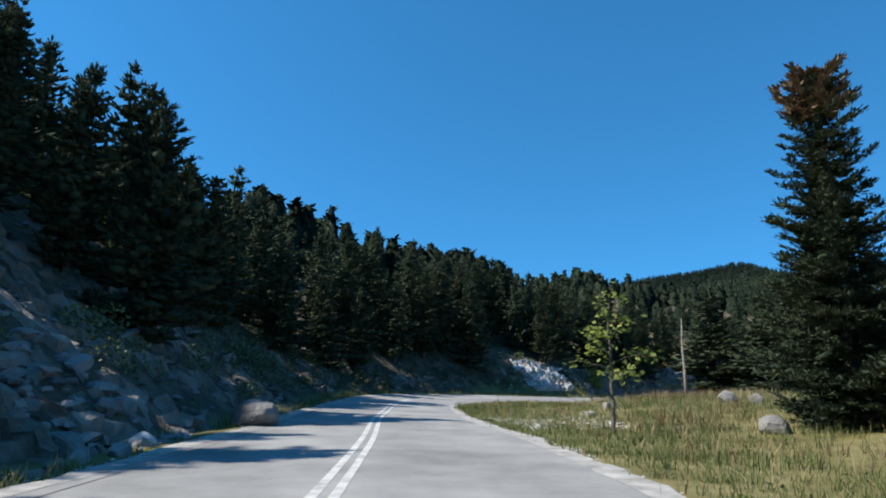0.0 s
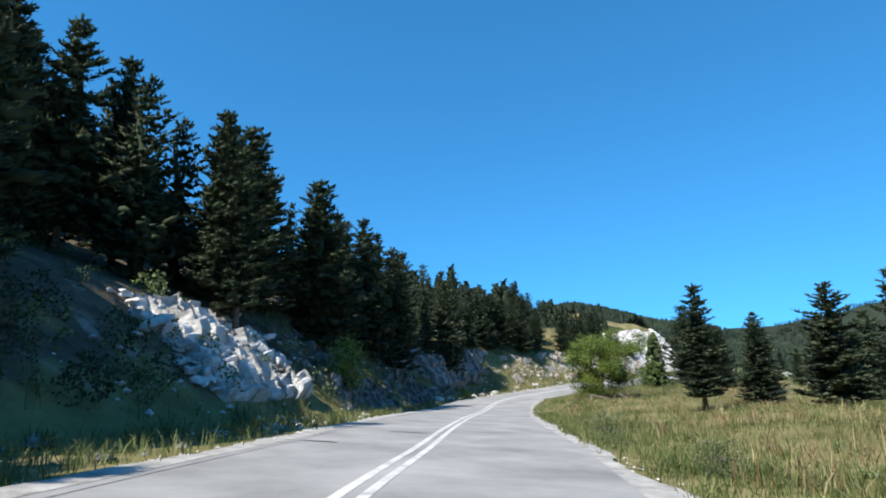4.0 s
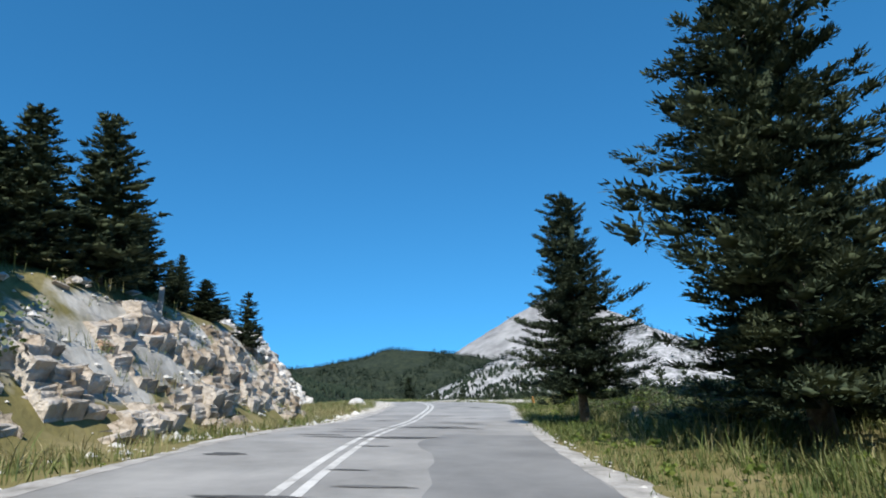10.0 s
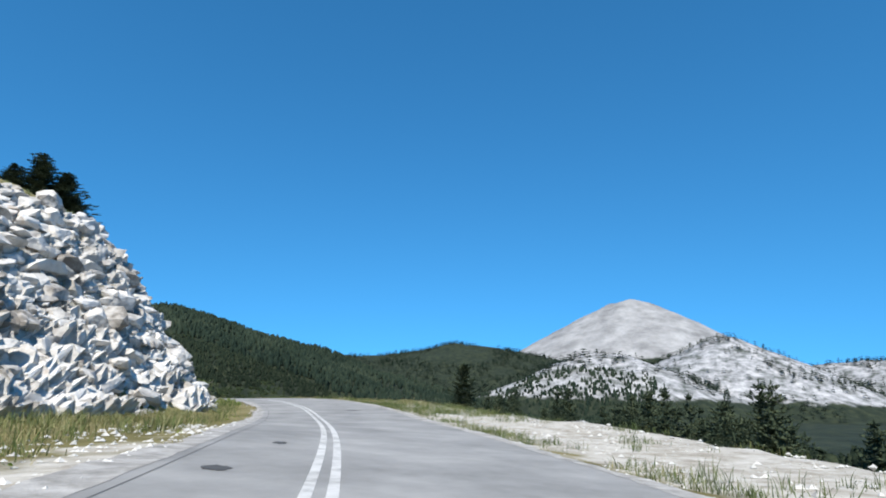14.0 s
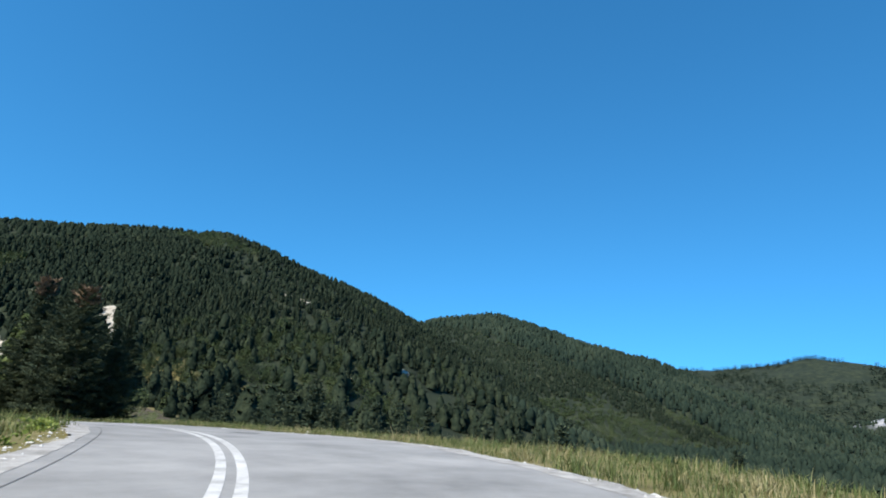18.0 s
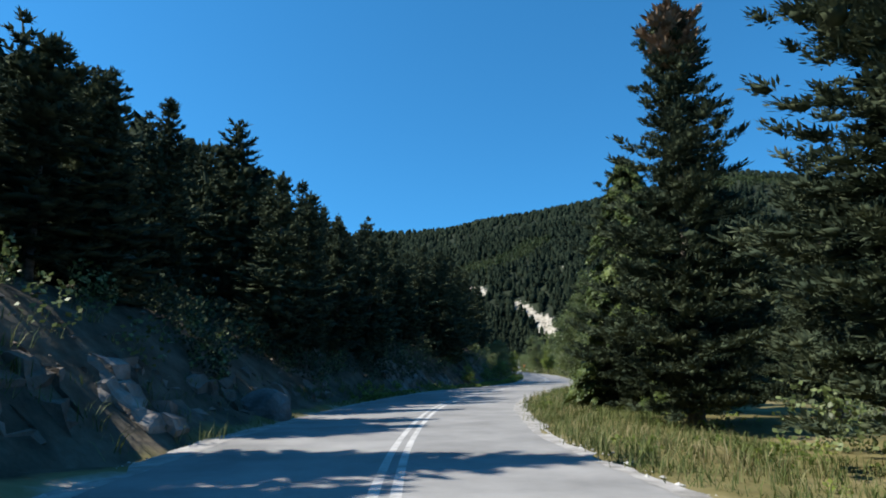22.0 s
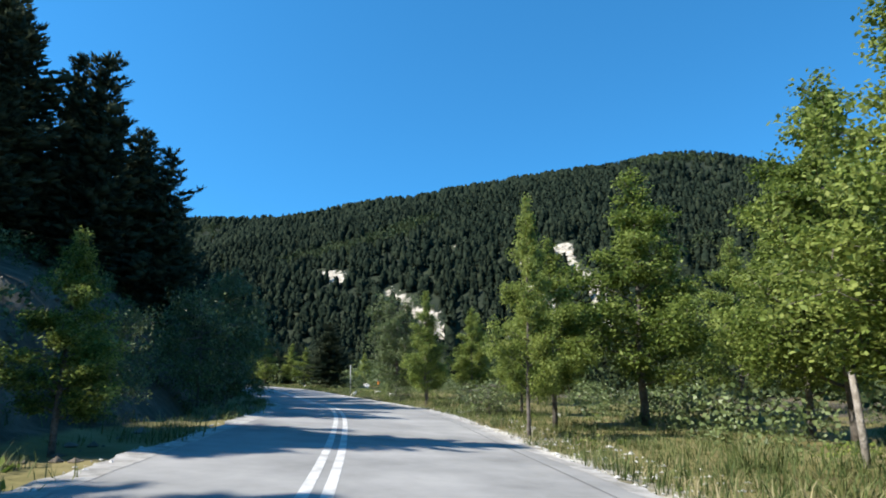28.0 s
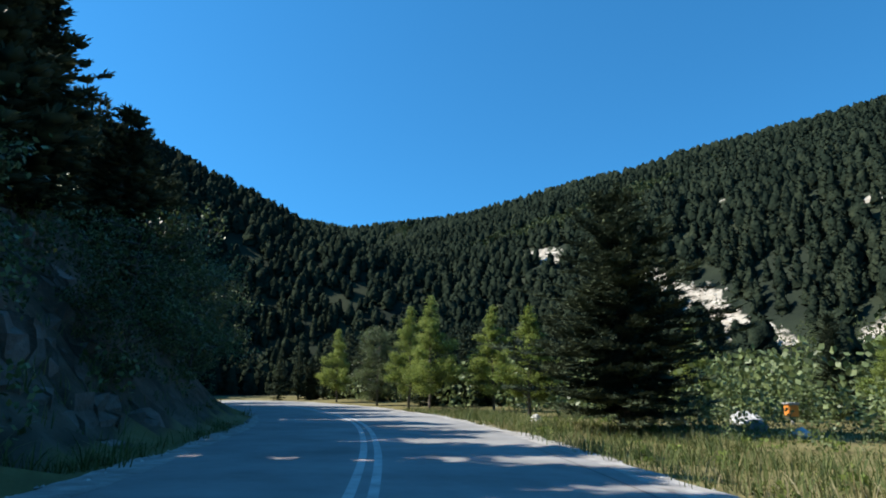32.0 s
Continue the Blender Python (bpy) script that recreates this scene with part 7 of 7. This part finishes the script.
# fallen branches under the walnut
for a_, l_, x_, y_ in [(0.6, 3.2, 46.6, 93.2), (2.2, 2.4, 48.0, 92.0), (1.2, 2.0, 49.5, 91.6), (0.2, 1.8, 50.4, 92.4)]:
    br_ = thing("fallen_branch", "dry grey branch lying in the meadow grass", "branch", "fallen branches", data=shaft([(0, 0, 0.1), (l_ * 0.5, 0.15, 0.45), (l_, -0.1, 0.65)], [0.05, 0.035, 0.01], M_WOOD, 6, "fallen_branch"))
    stand(br_, x_, y_, a_, 0.0)
for i in range(10):
    x_, y_ = 178.0 + 0.62 * i + 0.3 * math.sin(i * 5), 238.2 + 0.5 * math.sin(i * 3.1)
    tw_ = thing("dry_stem", "dry bare stem at the edge of the thicket", "branch", "dry stems", data=shaft([(0, 0, -0.1), (0.2 * math.sin(i), 0.1, 0.8), (0.6 * math.sin(i * 1.7), 0.3 * math.cos(i), 1.5 + 0.3 * math.sin(i * 2.1))], [0.03, 0.02, 0.006], M_WOOD, 5, "dry_stem"))
    stand(tw_, x_, y_, i * 0.7, 0.0)

# tar patches and cracks in the asphalt
def patch(st, d, length, width, seed, mat=M_PATCH, lift=0.004, skew=0.0):
    rg = np.random.default_rng(seed)
    n = 22
    a = np.linspace(0, 6.283, n, endpoint=False)
    r = 0.75 + 0.45 * (rg.random(n) - 0.3)
    du, dv = r * np.cos(a) * length / 2, r * np.sin(a) * width / 2
    s_ = st + du / 14.3
    off = spread(s_, d + dv + skew * du)
    i = np.clip(np.round((s_ - FIRST) / 0.05).astype(int), 0, len(CL) - 1)
    fr = (s_ - ST[i]) * 14.3
    x, y = CL[i, 0] + TAN[i, 0] * fr + off * RIGHT[i, 0], CL[i, 1] + TAN[i, 1] * fr + off * RIGHT[i, 1]
    sl = np.gradient(CL[:, 2]) / (np.linalg.norm(np.gradient(CL[:, :2], axis=0), axis=1))
    z = CL[i, 2] + sl[i] * fr - off * BANK[i] + lift
    v = np.vstack([np.stack([x, y, z], 1), [[x.mean(), y.mean(), z.mean()]]])
    f = np.stack([np.arange(n), (np.arange(n) + 1) % n, np.full(n, n)], 1)
    ob = part("tar_patch", mesh_of("tar_patch", v, f, mat), road)
    return ob


prg = np.random.default_rng(55)
for k_, (st_, d_, l_, w_, sk_) in enumerate([
        (8.75, -2.0, 0.5, 1.2, 0), (8.9, 1.6, 0.6, 0.7, 0), (9.2, 2.8, 0.7, 1.6, .3), (9.62, 0.6, 0.25, 2.2, .4), (9.7, -0.6, 0.3, 1.4, -.4), (10.2, 1.6, 0.3, 2.6, .3), (10.5, -1.5, 0.4, 1.5, .2), (10.8, -2.4, 0.5, 1.1, 0),
        (11.1, 0.8, 0.5, 2.6, .5), (11.35, -1.2, 0.3, 1.8, -.3), (11.5, 1.2, 0.35, 2.8, .2), (11.75, 1.8, 0.4, 2.2, .3), (11.9, -1.5, 0.4, 1.3, 0), (12.2, 0.9, 0.4, 1.5, 0), (12.75, 0.7, 0.5, 0.8, 0), (12.8, 2.4, 1.0, 0.8, 0), (13.15, 0.8, 0.5, 0.8, 0), (13.2, 1.9, 0.6, 0.8, 0), (13.7, -2.2, 0.9, 0.5, 0), (13.85, 2.0, 1.0, 0.7, 0), (14.6, -2.0, 0.6, 0.7, 0), (14.9, -1.3, 0.6, 0.5, 0), (17.4, -2.3, 0.5, 1.3, .3), (18.2, -1.8, 0.4, 0.5, 0), (19.5, 1.6, 0.7, 0.9, 0), (20.5, 1.2, 0.7, 0.9, 0), (19.7, -2.3, 0.4, 1.6, .3), (16.6, 2.2, 1.0, 0.8, 0),
        (25.9, -0.2, 0.35, 7.0, .05), (26.3, 1.8, 1.6, 3.2, 0), (28.2, 1.8, 0.5, 1.0, 0), (28.5, 2.6, 0.5, 0.9, 0), (31.2, 2.6, 0.8, 1.2, 0), (1.9, 1.0, 0.3, 1.0, 0), (4.9, -2.6, 0.25, 1.3, 0), (5.2, -1.0, 0.2, 1.4, 0), (7.3, -1.5, 0.25, 1.0, 0), (7.6, 1.3, 0.3, 1.0, 0)]):
    patch(st_, d_, l_, w_, 700 + k_, M_STRIP if l_ > 1.5 else M_PATCH, 0.004 if l_ > 1.5 else 0.008, sk_)


for k_ in range(26):
    patch(prg.uniform(9.6, 12.1), prg.uniform(-2.6, 3.2), prg.uniform(0.14, 0.3), prg.uniform(0.7, 2.4), 760 + k_, M_PATCH if k_ % 3 else M_CRACK, 0.008 + 0.0002 * k_, prg.normal(0, 0.5))
i_ = (ST >= 9.7 - 1e-6) & (ST <= 11.2 + 1e-6)
v, f = strip(1.5 + 0.5 * fnoise(ST[i_] * 5.0, ST[i_] * 0, 3, 36), WR - 0.12 + 0 * ST[i_], 0.0025, 9.7, 11.2)
part("repair_strip", mesh_of("repair_strip", v, f, M_STRIP, True), road, "darker newer asphalt along the outer lane")


def crack(st0, st1, d, seed, wander=0.25):
    n = int((st1 - st0) / 0.05) + 1
    s = np.linspace(st0, st1, n)
    c = d + wander * np.interp(s, np.linspace(st0, st1, 14), np.random.default_rng(seed).normal(0, 1, 14))
    i0, i1 = np.searchsorted(ST, st0 - 1e-6), np.searchsorted(ST, st1 + 1e-6)
    c = np.interp(ST[i0:i1], s, c)
    v, f = strip(c - 0.013, c + 0.013, 0.006, ST[i0], ST[i1 - 1])
    part("crack", mesh_of("crack", v, f, M_CRACK), road)


for k_, (a_, b_, d_) in enumerate([(-1, 9, -WL + 0.42), (12, 21, -WL + 0.5), (16.7, 17.6, 2.3), (24, 33, WR - 0.5)]):
    crack(a_, b_, d_, 800 + k_, 0.06 if b_ - a_ > 5 else 0.3)
